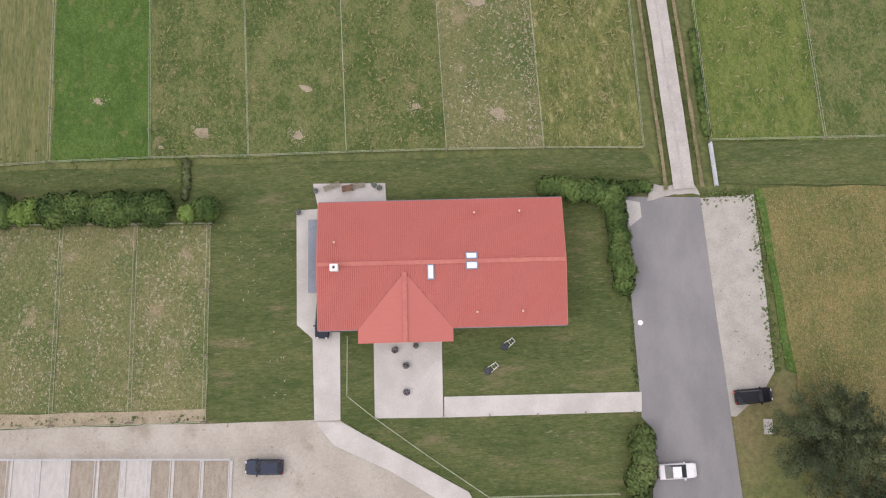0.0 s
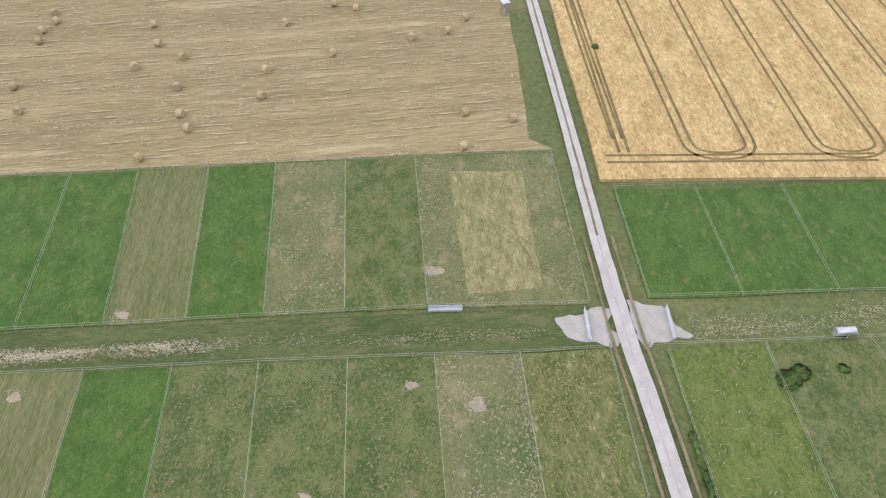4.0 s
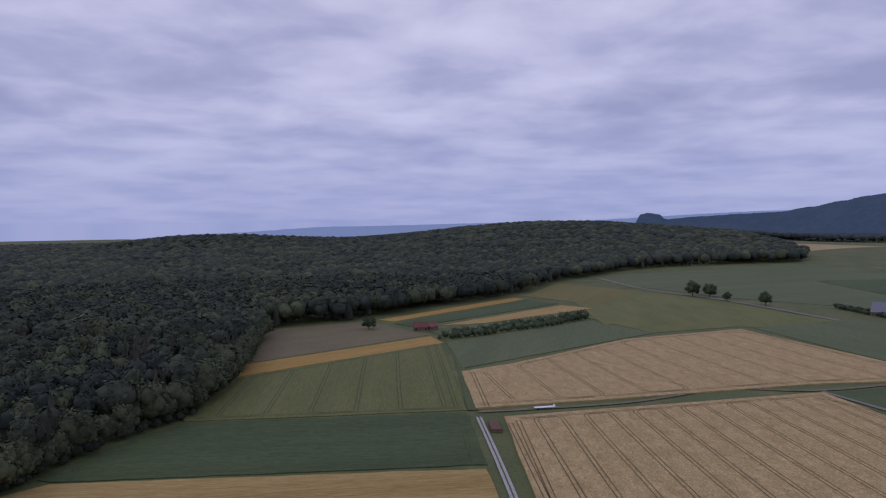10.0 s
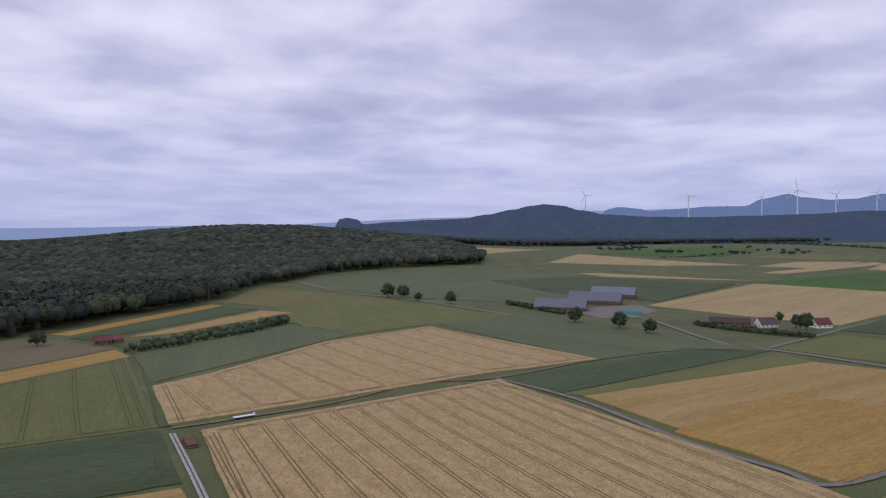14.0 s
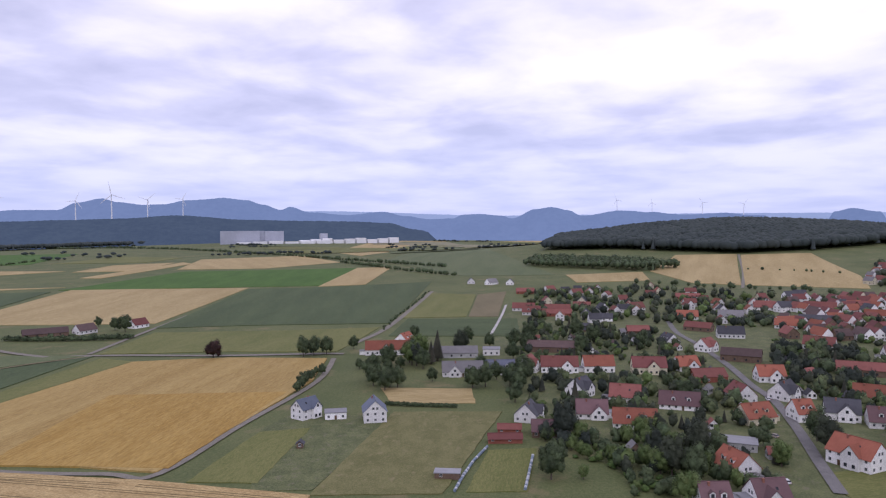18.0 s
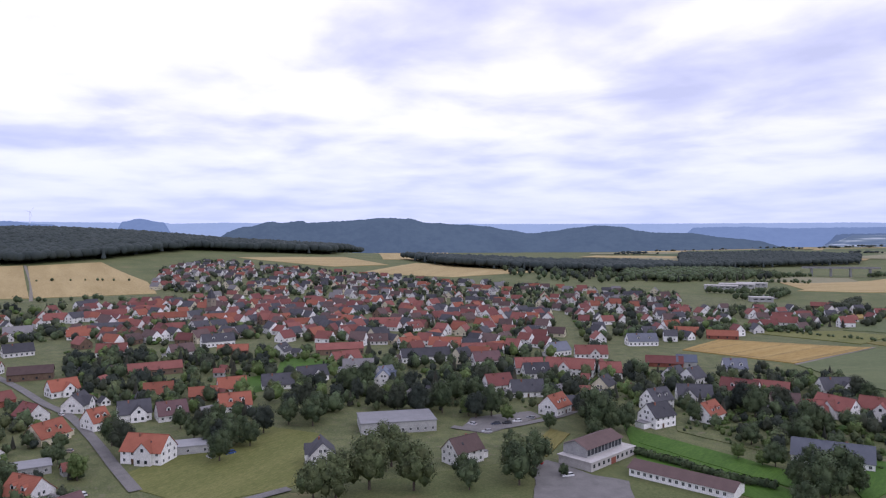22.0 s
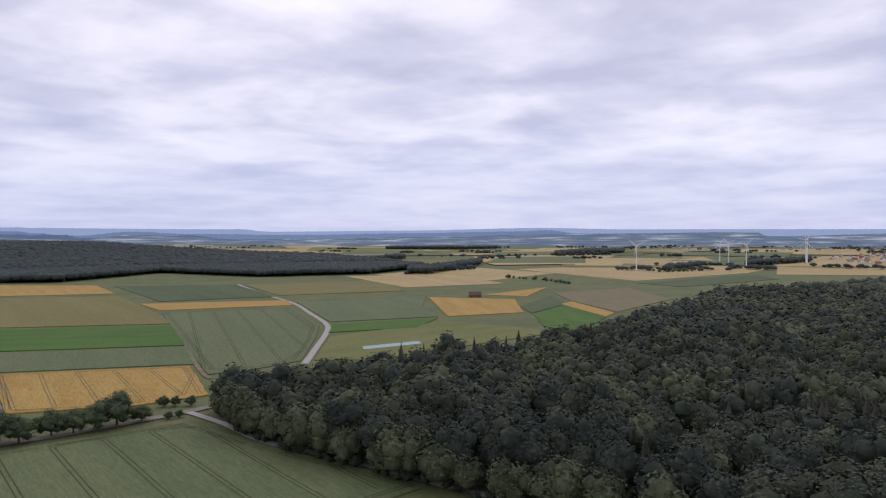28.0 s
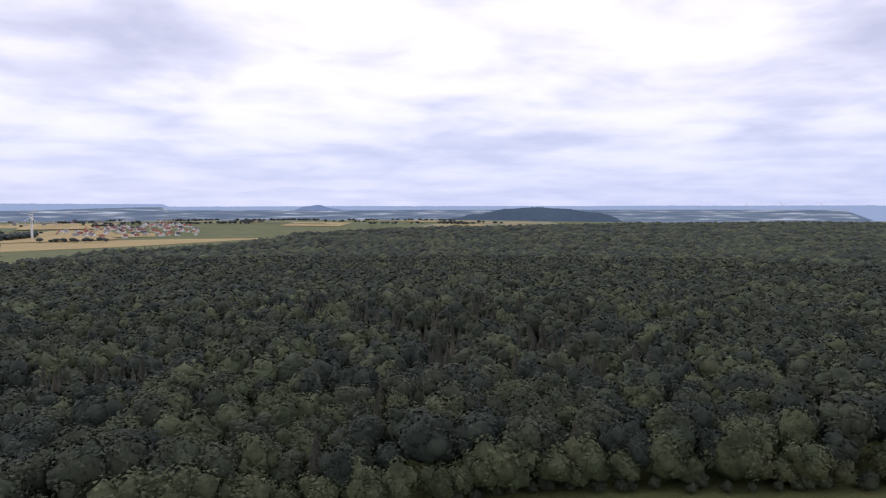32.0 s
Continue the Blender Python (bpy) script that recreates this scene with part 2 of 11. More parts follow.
def land():
    rings = [0.0]
    r = 40.0
    while r < 4900:
        rings.append(r)
        r += 40 if r < 400 else min(22 + (r - 400) * 0.03, 110)
    rings.append(4900.0)
    n = 240
    verts, faces = [(0, 0, 0)], []
    for r in rings[1:]:
        for i in range(n):
            a = 2 * math.pi * i / n
            x, y = r * math.cos(a), r * math.sin(a)
            verts.append((x, y, terrain(x, y)))
    for i in range(n):
        faces.append((0, 1 + i, 1 + (i + 1) % n))
    for k in range(len(rings) - 2):
        a, b = 1 + k * n, 1 + (k + 1) * n
        for i in range(n):
            j = (i + 1) % n
            faces.append((a + i, b + i, b + j, a + j))
    ob = new("ground", pydata("ground", verts, faces, M["ground"]))
    for p in ob.data.polygons:
        p.use_smooth = True
    return tagged(ob, "wide rolling farmland with grass between the fields", "ground", kind="structure")


land()
LAYER = [0]


def lift():
    """A height for the next sheet on the land, so that no two sheets share a plane."""
    LAYER[0] += 1
    return 0.03 + 0.003 * LAYER[0]


def clip_line(poly, a, d):
    """The stretches of the line a + s d that lie inside the polygon."""
    hits = []
    for (x0, y0), (x1, y1) in zip(poly, poly[1:] + poly[:1]):
        ex, ey = x1 - x0, y1 - y0
        den = d[0] * ey - d[1] * ex
        if abs(den) < 1e-9:
            continue
        s = ((x0 - a[0]) * ey - (y0 - a[1]) * ex) / den
        u = ((x0 - a[0]) * d[1] - (y0 - a[1]) * d[0]) / den
        if 0 <= u < 1:
            hits.append(s)
    hits.sort()
    return list(zip(hits[::2], hits[1::2]))


def ribbon(points, width, dz, mat, name, step=25.0, wave=0.0):
    """A draped band of given width along a line, with softly uneven edges."""
    fine = []
    for (x0, y0), (x1, y1) in zip(points, points[1:]):
        k = max(1, int(math.hypot(x1 - x0, y1 - y0) / step))
        fine += [(x0 + (x1 - x0) * i / k, y0 + (y1 - y0) * i / k) for i in range(k)]
    fine.append(points[-1])
    verts, faces = [], []
    for i, (x, y) in enumerate(fine):
        a, b = fine[max(i - 1, 0)], fine[min(i + 1, len(fine) - 1)]
        dx, dy = b[0] - a[0], b[1] - a[1]
        n = math.hypot(dx, dy) or 1.0
        for s in (-1, 1):
            w = width / 2 + wave * noise.noise((x * 0.3, y * 0.3, s * 5.0))
            px, py = x - dy / n * w * s, y + dx / n * w * s
            verts.append((px, py, terrain(px, py) + dz))
        if i:
            k = 2 * i
            faces.append((k - 2, k, k + 1, k - 1))
    return pydata(name, verts, faces, mat)


def spline(points, k=6):
    """Points along a smooth curve through the given ones."""
    p = [points[0], *points, points[-1]]
    res = []
    for i in range(1, len(p) - 2):
        for j in range(k):
            u = j / k
            c = []
            for q in (0, 1):
                a, b, d, e = p[i - 1][q], p[i][q], p[i + 1][q], p[i + 2][q]
                c.append(0.5 * (2 * b + (d - a) * u + (2 * a - 5 * b + 4 * d - e) * u * u + (3 * b - a - 3 * d + e) * u ** 3))
            res.append(tuple(c))
    res.append(points[-1])
    return res


def sheet(name, mat, poly, dz, turn=0.0, height=0.0, ragged=0.0):
    """A draped sheet over a polygon, with sides down to the land; its local x runs along the rows."""
    cx = sum(p[0] for p in poly) / len(poly)
    cy = sum(p[1] for p in poly) / len(poly)
    ca, sa = math.cos(radians(turn)), math.sin(radians(turn))
    span = max(math.hypot(x - cx, y - cy) for x, y in poly)
    step = 0.7 if ragged > 1 else max(4.0 if ragged else 12.0, span / 14)
    edge = []
    for (x0, y0), (x1, y1) in zip(poly, poly[1:] + poly[:1]):
        k = max(1, int(math.hypot(x1 - x0, y1 - y0) / step))
        for i in range(k):
            x, y = x0 + (x1 - x0) * i / k, y0 + (y1 - y0) * i / k
            if ragged:
                x += ragged * noise.noise((x * 0.35, y * 0.35, 3.0)) + (0.3 * noise.noise((x * 1.7, y * 1.7, 5.0)) if ragged > 1 else 0)
                y += ragged * noise.noise((x * 0.35, y * 0.35, 9.0)) + (0.3 * noise.noise((x * 1.7, y * 1.7, 7.0)) if ragged > 1 else 0)
            edge.append((x, y))
    bm = bmesh.new()
    vs = [bm.verts.new((x, y, 0)) for x, y in edge]
    face = bm.faces.new(vs)
    bmesh.ops.triangulate(bm, faces=[face])
    if math.hypot(cx, cy) > 450:
        for _ in range(3):
            longest = [e for e in bm.edges if e.calc_length() > 60]
            if not longest:
                break
            bmesh.ops.subdivide_edges(bm, edges=longest, cuts=1)
            bmesh.ops.triangulate(bm, faces=bm.faces[:])
    base = terrain(cx, cy)
    rim = [e for e in bm.edges if e.is_boundary]
    low = bmesh.ops.extrude_edge_only(bm, edges=rim)["geom"]
    bottom = {v for v in low if isinstance(v, bmesh.types.BMVert)}
    for v in bm.verts:
        x, y = v.co.x, v.co.y
        z = terrain(x, y) - base + (-0.25 if v in bottom else dz + height)
        v.co = ((x - cx) * ca + (y - cy) * sa, -(x - cx) * sa + (y - cy) * ca, z)
    bmesh.ops.recalc_face_normals(bm, faces=bm.faces[:])
    ob = new(name, mesh_of(name, bm, mat))
    ob.matrix_basis = pose(cx, cy, base, 0, 0, turn)
    return ob


def field(name, mat, label, turn, height, lanes, *poly):
    """A field of one crop; lanes: the gap between the tractor's lanes and where the first lies, or None."""
    poly = list(poly)
    dz = lift()
    ob = sheet(name, M[mat], poly, dz, turn, height, 0.8)
    tagged(ob, label, "field", kind="structure")
    if not lanes:
        return ob
    gap, first, head = lanes
    a = radians(turn)
    d = (math.cos(a), math.sin(a))
    n = (-d[1], d[0])
    cx = sum(p[0] for p in poly) / len(poly)
    cy = sum(p[1] for p in poly) / len(poly)
    half = max(math.hypot(x - cx, y - cy) for x, y in poly)
    mid = cx * n[0] + cy * n[1]
    verts, faces = [], []

    def track(points):
        """A pair of wheel marks along a line of places."""
        for side in (-0.9, 0.9):
            for i, (x, y) in enumerate(points):
                p, q = points[max(i - 1, 0)], points[min(i + 1, len(points) - 1)]
                ex, ey = q[0] - p[0], q[1] - p[1]
                e = math.hypot(ex, ey) or 1.0
                wid = 0.27 + 0.08 * noise.noise((x * 0.2, y * 0.2, side))
                for w in (-wid, wid):
                    px, py = x - ey / e * (side + w), y + ex / e * (side + w)
                    verts.append((px, py, terrain(px, py) + dz + height + 0.03))
                if i:
                    c = len(verts)
                    faces.append((c - 4, c - 2, c - 1, c - 3))

    def place(o, s):
        bend = 0.6 * noise.noise((s * 0.012, o * 0.1, 1.0))
        return cx + n[0] * (o + bend) + d[0] * s, cy + n[1] * (o + bend) + d[1] * s

    k = math.ceil((-half - first + mid) / gap)
    runs = []
    while first - mid + k * gap < half:
        o = first - mid + k * gap
        for s0, s1 in clip_line(poly, (cx + n[0] * o, cy + n[1] * o), d):
            if s1 - s0 > 2 * head + 15:
                runs.append((k, o, s0 + head, s1 - head))
        k += 1
    for k, o, s0, s1 in runs:
        m = max(2, int((s1 - s0) / 10))
        track([place(o, s0 + (s1 - s0) * i / m) for i in range(m + 1)])
        for k2, o2, r0, r1 in runs:
            if k2 == k + 1 and k % 2 == 0:
                for a0, a1, sign in ((s0, r0, -1), (s1, r1, 1)):
                    arc = []
                    for i in range(13):
                        t = math.pi * i / 12
                        u = (1 - math.cos(t)) / 2
                        arc.append(place(o + (o2 - o) * u, a0 + (a1 - a0) * u + sign * math.sin(t) ** 0.6 * head * 0.45))
                    track(arc)
    # the headland lane along the edge
    for (x0, y0), (x1, y1) in zip(poly, poly[1:] + poly[:1]):
        ex, ey = x1 - x0, y1 - y0
        e = math.hypot(ex, ey)
        if e < 40:
            continue
        sx, sy = -ey / e, ex / e
        if (cx - x0) * sx + (cy - y0) * sy < 0:
            sx, sy = -sx, -sy
        ins = head * 0.5
        m = int(e / 10)
        track([(x0 + ex * u + sx * ins, y0 + ey * u + sy * ins) for u in (0.03 + 0.94 * i / m for i in range(m + 1))])
    lane = new("tractor_lanes", pydata("tractor_lanes", verts, faces, M["lane"] if mat in ("wheat", "ripe", "orange") else M["wetlane"] if mat == "greygreen" else M["faintlane"]))
    lane.parent = ob
    lane.matrix_parent_inverse = ob.matrix_basis.inverted()
    lane["label"] = "dark pairs of wheel tracks"
    return ob


def straw_flakes(label, seed, turn, gap, per, size, *poly, mat="straw", name="straw_flakes", loose=0.3):
    """Loose flat flakes of straw lying along rows on the ground, as one mass; per: flakes for each metre of row."""
    poly = list(poly)
    rng = np.random.default_rng(seed)
    a = radians(turn)
    d, n = np.array((math.cos(a), math.sin(a))), np.array((-math.sin(a), math.cos(a)))
    c = np.array(poly).mean(0)
    half = max(math.hypot(x - c[0], y - c[1]) for x, y in poly)
    dz = lift() * 0.6
    tris = []
    o = -half
    while o < half:
        for s0, s1 in clip_line(poly, tuple(c + n * o), tuple(d)):
            for s in rng.uniform(s0, s1, int((s1 - s0) * per)):
                if noise.noise((s * 0.06, o * 0.35, seed)) + 0.5 * noise.noise((s * 0.3, o * 0.8, 2.0)) < rng.uniform(-0.35, 0.4):
                    continue
                p = c + d * s + n * (o + rng.normal(0, loose))
                t = a + rng.normal(0, 0.35 + loose)
                l, w = size * rng.uniform(0.5, 1.8), size * rng.uniform(0.15, 0.4)
                e, g = np.array((math.cos(t), math.sin(t))) * l, np.array((-math.sin(t), math.cos(t))) * w
                tris += [(*(p - e - g * 0.4), dz), (*(p + e * 0.7 - g), dz), (*(p + e * rng.uniform(-0.2, 0.6) + g), dz + 0.04)]
        o += gap
    faces = [(k, k + 1, k + 2) for k in range(0, len(tris), 3)]
    return tagged(new(name, pydata(name, tris, faces, M[mat])), label, "straw", kind="stuff")


def road(name, mat, width, label, *points):
    ob = new(name, ribbon(spline(list(points)), width, lift() + 0.04, M[mat], name, 6.0, 0.12))
    return tagged(ob, label, "road", kind="structure")


field("stubble_field", "stubble", "mown stubble field with straw rows and round bales", 7, 0.05, None, (-159, 156), (13, 178), (16, 167), (17, 104), (21, 101), (-82, 95), (-112, 94))
field("barley_field", "ripe", "ripe golden barley strip beside the bale field", 8, 0.5, None, (-158, 224), (-145, 240), (7, 256), (15, 183), (-162, 159), (-160, 190))
field("ripe_strip", "orange", "darker ripe half of the barley strip", 8, 0.55, (16, 5, 7), (-160, 192), (12.5, 213), (15, 183.4), (-161.6, 159.6))
field("beet_field", "darkgreen", "dark green leafy crop field below the forest", 7, 0.4, (22, 4, 9), (-152, 244), (-144, 280), (-127, 316), (-0, 333), (7, 261), (-146, 242))
field("young_wheat_field", "lightgreen", "light green wheat field with tractor lanes", 96, 0.4, (21.3, 17.6, 9), (-132, 323), (-135, 408), (-19, 526), (0, 337), (-128, 318))
field("ripe_strip", "orange", "narrow orange strip of ripe grain", 44, 0.4, None, (-138, 414), (-143, 446), (-28, 556), (-17, 526), (-135, 411))
field("fallow_field", "fallow", "brownish fallow meadow below the forest edge", 45, 0.2, None, (-143, 451), (-164, 562), (-162, 599), (-91, 643), (-30, 564))
field("ripe_strip", "orange", "far narrow strip of ripe grain", 52, 0.4, None, (-81, 652), (55, 828), (67, 811), (-65, 641))
field("beet_field", "darkgreen", "far narrow dark green crop strip", 54, 0.4, None, (-64, 627), (66, 805), (99, 768), (-47, 607))
field("ripe_strip", "ripe", "far narrow golden strip beside a hedge", 48, 0.4, None, (-22, 616), (100, 753), (128, 725), (15, 626))
field("ripe_field", "oliveripe", "far ripening field at the forest corner", 68, 0.4, None, (68, 845), (128, 996), (212, 888), (136, 753))
field("meadow_field", "yellowgreen", "yellow green field beside the avenue", 64, 0.3, None, (112, 656), (216, 869), (254, 799), (249, 608), (148, 568))
field("young_wheat_field", "greygreen", "grey green wheat field behind the hedge", 78, 0.4, None, (-15, 528), (109, 638), (148, 568), (-2, 435))
field("wheat_field", "wheat", "pale ripe wheat field with looping tractor lanes", 101, 0.6, (24, -90.8, 12), (-3, 424), (28, 447), (119, 538), (222, 584), (273, 402), (184, 388), (68, 356), (4, 340))
field("wheat_field", "wheat", "large pale ripe wheat field with tractor lanes beside the gravel track", 94, 0.6, (12.1, -40.9, 11), (29, 92), (17, 325), (183, 370), (210, 177), (213, 112), (82, 92))
field("young_wheat_field", "darkgreen", "dark green crop strip between wheat fields", 15, 0.4, None, (185, 372), (351, 408), (410, 384), (200, 328))
field("meadow_field", "yellowgreen", "light green crop strip beside a ripe field", 13, 0.3, None, (200, 327), (404, 373), (400, 343), (208, 318))
field("ripe_field", "ripe", "golden half harvested barley field above the lane", 10, 0.6, None, (207, 317), (398, 341), (428, 287), (443, 219), (376, 195), (218, 177))
field("ripe_strip", "orange", "darker unharvested half of the barley field", 10, 0.68, None, (314, 284), (346, 195), (223, 176), (207, 247))
field("young_wheat_field", "greygreen", "grey green crop field along the avenue", 105, 0.4, None, (235, 590), (344, 638), (408, 390), (356, 414), (271, 401))
field("meadow_field", "yellowgreen", "wide pale green meadow along the avenue", 90, 0.3, None, (118, 808), (210, 898), (276, 763), (324, 612), (239, 595), (118, 617))
field("meadow_field", "greygreen", "wide grey green field before the forest corner", 18, 0.3, None, (221, 942), (176, 1100), (582, 1230), (641, 934), (411, 687), (292, 808))
field("ripe_field", "tan", "tan ripe field behind the farms", 18, 0.4, None, (501, 642), (810, 794), (891, 562), (562, 455), (530, 544))
field("young_wheat_field", "darkgreen", "large dark green wheat field with tractor lanes", 19, 0.4, (24, 5, 10), (536, 434), (878, 552), (916, 464), (1018, 329), (617, 240), (576, 357))
field("meadow_field", "yellowgreen", "green meadow strip behind a single tree", 7, 0.3, None, (417, 386), (515, 418), (555, 311), (592, 240), (469, 224), (448, 306))
field("beet_field", "brightgreen", "bright green crop strip", 15, 0.4, None, (797, 805), (1144, 860), (1280, 563), (939, 472), (900, 577))
field("ripe_field", "tan", "tan harvested wedge between green fields", 15, 0.4, None, (929, 471), (1279, 564), (1302, 500), (966, 414))
field("ripe_field", "tan", "far tan field below the avenue", 43, 0.4, None, (1187, 907), (1480, 1062), (1682, 899), (1437, 673), (1248, 750))
field("ripe_field", "tan", "far pale strip of ripe grain", 22, 0.4, None, (1077, 1055), (1256, 1121), (1363, 1050), (1134, 958))
field("ripe_field", "tan", "far tan field before the wood", 47, 0.4, None, (756, 1294), (1002, 1561), (1025, 1311), (1093, 1087), (920, 1141))
field("ripe_field", "tan", "far tan strip", 38, 0.4, None, (647, 1671), (861, 1852), (1047, 1808), (678, 1518))
field("ripe_field", "tan", "wide tan field beyond the avenue", 16, 0.4, None, (1881, 906), (4314, 1597), (4406, 1322), (2480, 743), (1685, 734))
field("ripe_field", "tan", "thin strip of stubble", 121, 0.4, None, (673, 1049), (711, 1036), (834, 830), (671, 978))
field("meadow_field", "greygreen", "far sloping green field beyond the avenue", 11, 0.3, None, (1481, 587), (3376, 942), (1794, 421), (1133, 160), (1115, 307))
field("meadow_field", "yellowgreen", "yellow green meadow plot", 10, 0.3, None, (653, 245), (877, 284), (870, 222), (678, 183))
field("fallow_field", "fallow", "bare brown plot", 10, 0.2, None, (679, 181), (870, 220), (911, 192), (686, 153))
field("beet_field", "darkgreen", "dark green plot with tractor lanes", 103, 0.3, (22, 4, 9), (547, 214), (648, 234), (675, 132), (572, 109))
field("ripe_field", "tan", "ripe field behind the village", 7, 0.4, None, (1132, 143), (1176, 28), (1053, 14), (1024, 114))
field("ripe_field", "tan", "ripe field below the wood", 175, 0.4, None, (1182, 16), (1444, -27), (1438, -136), (1006, -101), (1027, -40))
field("ripe_field", "tan", "ripe field with a row of bushes below the wood", 175, 0.4, None, (1005, -106), (1426, -142), (1437, -262), (1118, -266), (977, -244))
field("meadow_field", "yellowgreen", "mown light green garden meadow", 12, 0.2, None, (213, 161), (275, 169), (287, 150), (219, 136))
field("lawn", "garden", "green lawn round the new houses", 5, 0.1, None, (279, 171), (306, 170), (316, 122), (218, 114), (212, 134))
field("fallow_field", "olive", "rough olive green pasture beside the gardens", 6, 0.2, None, (214, 113), (323, 124), (337, 73), (280, 72), (227, 70))
field("lawn", "yellowgreen", "narrow mown garden lawn", 6, 0.1, None, (231, 63), (277, 66), (285, 48), (237, 43))
field("ripe_field", "tan", "dry sand riding ground", 103, 0.1, None, (370, 150), (381, 100), (350, 90), (338, 131))
field("lawn", "yellowgreen", "wide mown village meadow beside the street", 115, 0.1, None, (285, -59), (316, -126), (288, -142), (235, -105), (236, -70), (262, -59))
field("lawn", "brightgreen", "green garden lawn behind the barns", 108, 0.1, None, (419, -129), (435, -181), (483, -207), (455, -229), (403, -203), (380, -130))
field("lawn", "brightgreen", "long lawn beside the school", 167, 0.1, None, (221, -263), (182, -253), (122, -239), (128, -223), (181, -225))
field("ripe_field", "tan", "far ripe field beyond the village", 91, 0.4, None, (1467, -528), (1472, -784), (1251, -768), (1240, -636))
field("ripe_field", "tan", "far ripe clearing between woods", 151, 0.4, None, (2577, -1502), (2434, -1789), (1379, -997), (1396, -842))
field("ripe_field", "tan", "far wide ripe field", 126, 0.4, None, (1113, -620), (1289, -861), (1217, -908), (1024, -968), (986, -736))
field("grass_field", "brightgreen", "bright green meadow with faint wheel marks", 88, 0.15, (14, 3, 9), (99, -229), (104, -310), (73, -338), (17, -341), (-66, -336), (-66, -245), (10, -213))
field("young_wheat_field", "greygreen", "grey green wheat field with tractor lanes along the forest track", 78, 0.5, (19.5, 19.5, 9), (-73, -328), (-124, -316), (-182, -301), (-182, -248), (-189, -159), (-108, -172), (-67, -237))
field("beet_field", "brightgreen", "fresh green field behind the tree lined road", 76, 0.4, None, (61, -388), (32, -505), (-48, -462), (-138, -400), (-76, -360), (18, -364))
field("young_wheat_field", "greygreen", "grey green field above the red roofed barns", 60, 0.5, None, (245, -468), (244, -577), (118, -565), (43, -540), (62, -440), (93, -413), (195, -436))
field("wheat_field", "ripe", "small golden field beside the village", 89, 0.5, (22, 4, 9), (328, -459), (341, -525), (265, -567), (247, -580), (249, -472))
field("fallow_field", "oliveripe", "olive ripening field", 63, 0.4, None, (263, -602), (169, -784), (68, -734), (105, -563), (188, -580))
field("wheat_field", "wheat", "pale golden field beside a small brick barn", 76, 0.5, None, (102, -561), (64, -720), (-6, -692), (31, -536), (57, -549))
field("meadow_field", "greygreen", "grey green sloping field", 94, 0.4, None, (306, -661), (319, -851), (193, -804), (225, -696))
field("meadow_field", "greygreen", "grey green wide field", 75, 0.4, None, (168, -808), (59, -1207), (-122, -1137), (-12, -714), (66, -749))
field("meadow_field", "darkgreen", "dark green far strip", 76, 0.4, None, (246, -1024), (197, -1235), (82, -1272), (146, -1016))
field("ripe_field", "tan", "far tan fields on the crest", 70, 0.4, None, (538, -1025), (591, -1579), (246, -1931), (119, -1841), (328, -1278), (467, -1073))
field("ripe_field", "tan", "tan crest field before the turbines", 150, 0.4, None, (255, -2001), (155, -2134), (-71, -2001), (-22, -1754), (148, -1840))
field("beet_field", "brightgreen", "bright green crest field", 81, 0.4, None, (55, -1208), (-28, -1710), (-182, -1630), (-138, -1160))
field("fallow_field", "oliveripe", "olive strip field", 147, 0.4, None, (10, -496), (11, -542), (-5, -605), (-165, -502), (-135, -406))
field("ripe_strip", "orange", "thin orange strip", 141, 0.4, None, (-2, -609), (-17, -638), (-168, -516), (-165, -504))
field("meadow_field", "oliveripe", "olive green strip field", 140, 0.4, None, (-18, -644), (-37, -719), (-191, -603), (-169, -519))
field("ripe_strip", "pale", "pale grey strip", 138, 0.4, None, (-40, -734), (-49, -761), (-196, -628), (-192, -610))
field("meadow_field", "yellowgreen", "light green strip", 137, 0.4, None, (-52, -770), (-82, -889), (-240, -784), (-198, -636))
field("ripe_strip", "orange", "orange strip", 133, 0.4, None, (-85, -908), (-105, -988), (-252, -831), (-241, -790))
field("meadow_field", "greygreen", "grey green strip", 128, 0.4, None, (-110, -1011), (-149, -1160), (-292, -977), (-253, -838))
field("ripe_field", "orange", "far orange strip", 74, 0.4, None, (-408, -1343), (-542, -1154), (-489, -985), (-338, -1106))
field("fallow_field", "oliveripe", "olive field", 74, 0.4, None, (-330, -1074), (-474, -947), (-432, -812), (-365, -627), (-235, -743))
field("beet_field", "brightgreen", "bright green field", 138, 0.4, None, (-231, -729), (-359, -614), (-303, -502), (-193, -594))
field("young_wheat_field", "greygreen", "grey green field", 60, 0.4, None, (-192, -587), (-300, -494), (-264, -427), (-168, -502))
field("wheat_field", "orange", "orange ripe field with looping tractor lanes", 72, 0.5, (20, 10.9, 8), (-167, -495), (-258, -422), (-219, -340), (-183, -349), (-135, -384))
field("young_wheat_field", "greygreen", "grey green field with tractor lanes", 60, 0.4, (25, 21, 10), (-409, -723), (-522, -641), (-444, -507), (-387, -447), (-316, -380), (-274, -380), (-250, -389))
field("beet_field", "darkgreen", "far dark green field", 73, 0.4, None, (-552, -1112), (-684, -979), (-596, -768), (-469, -833))
field("ripe_strip", "orange", "far thin orange strip", 141, 0.4, None, (-439, -825), (-575, -716), (-541, -665), (-417, -741))
field("fallow_field", "oliveripe", "far olive field", 151, 0.4, None, (-693, -972), (-890, -862), (-765, -688), (-610, -778))
field("young_wheat_field", "greygreen", "far grey green field", 60, 0.4, None, (-566, -687), (-721, -611), (-623, -534), (-560, -459), (-466, -516))
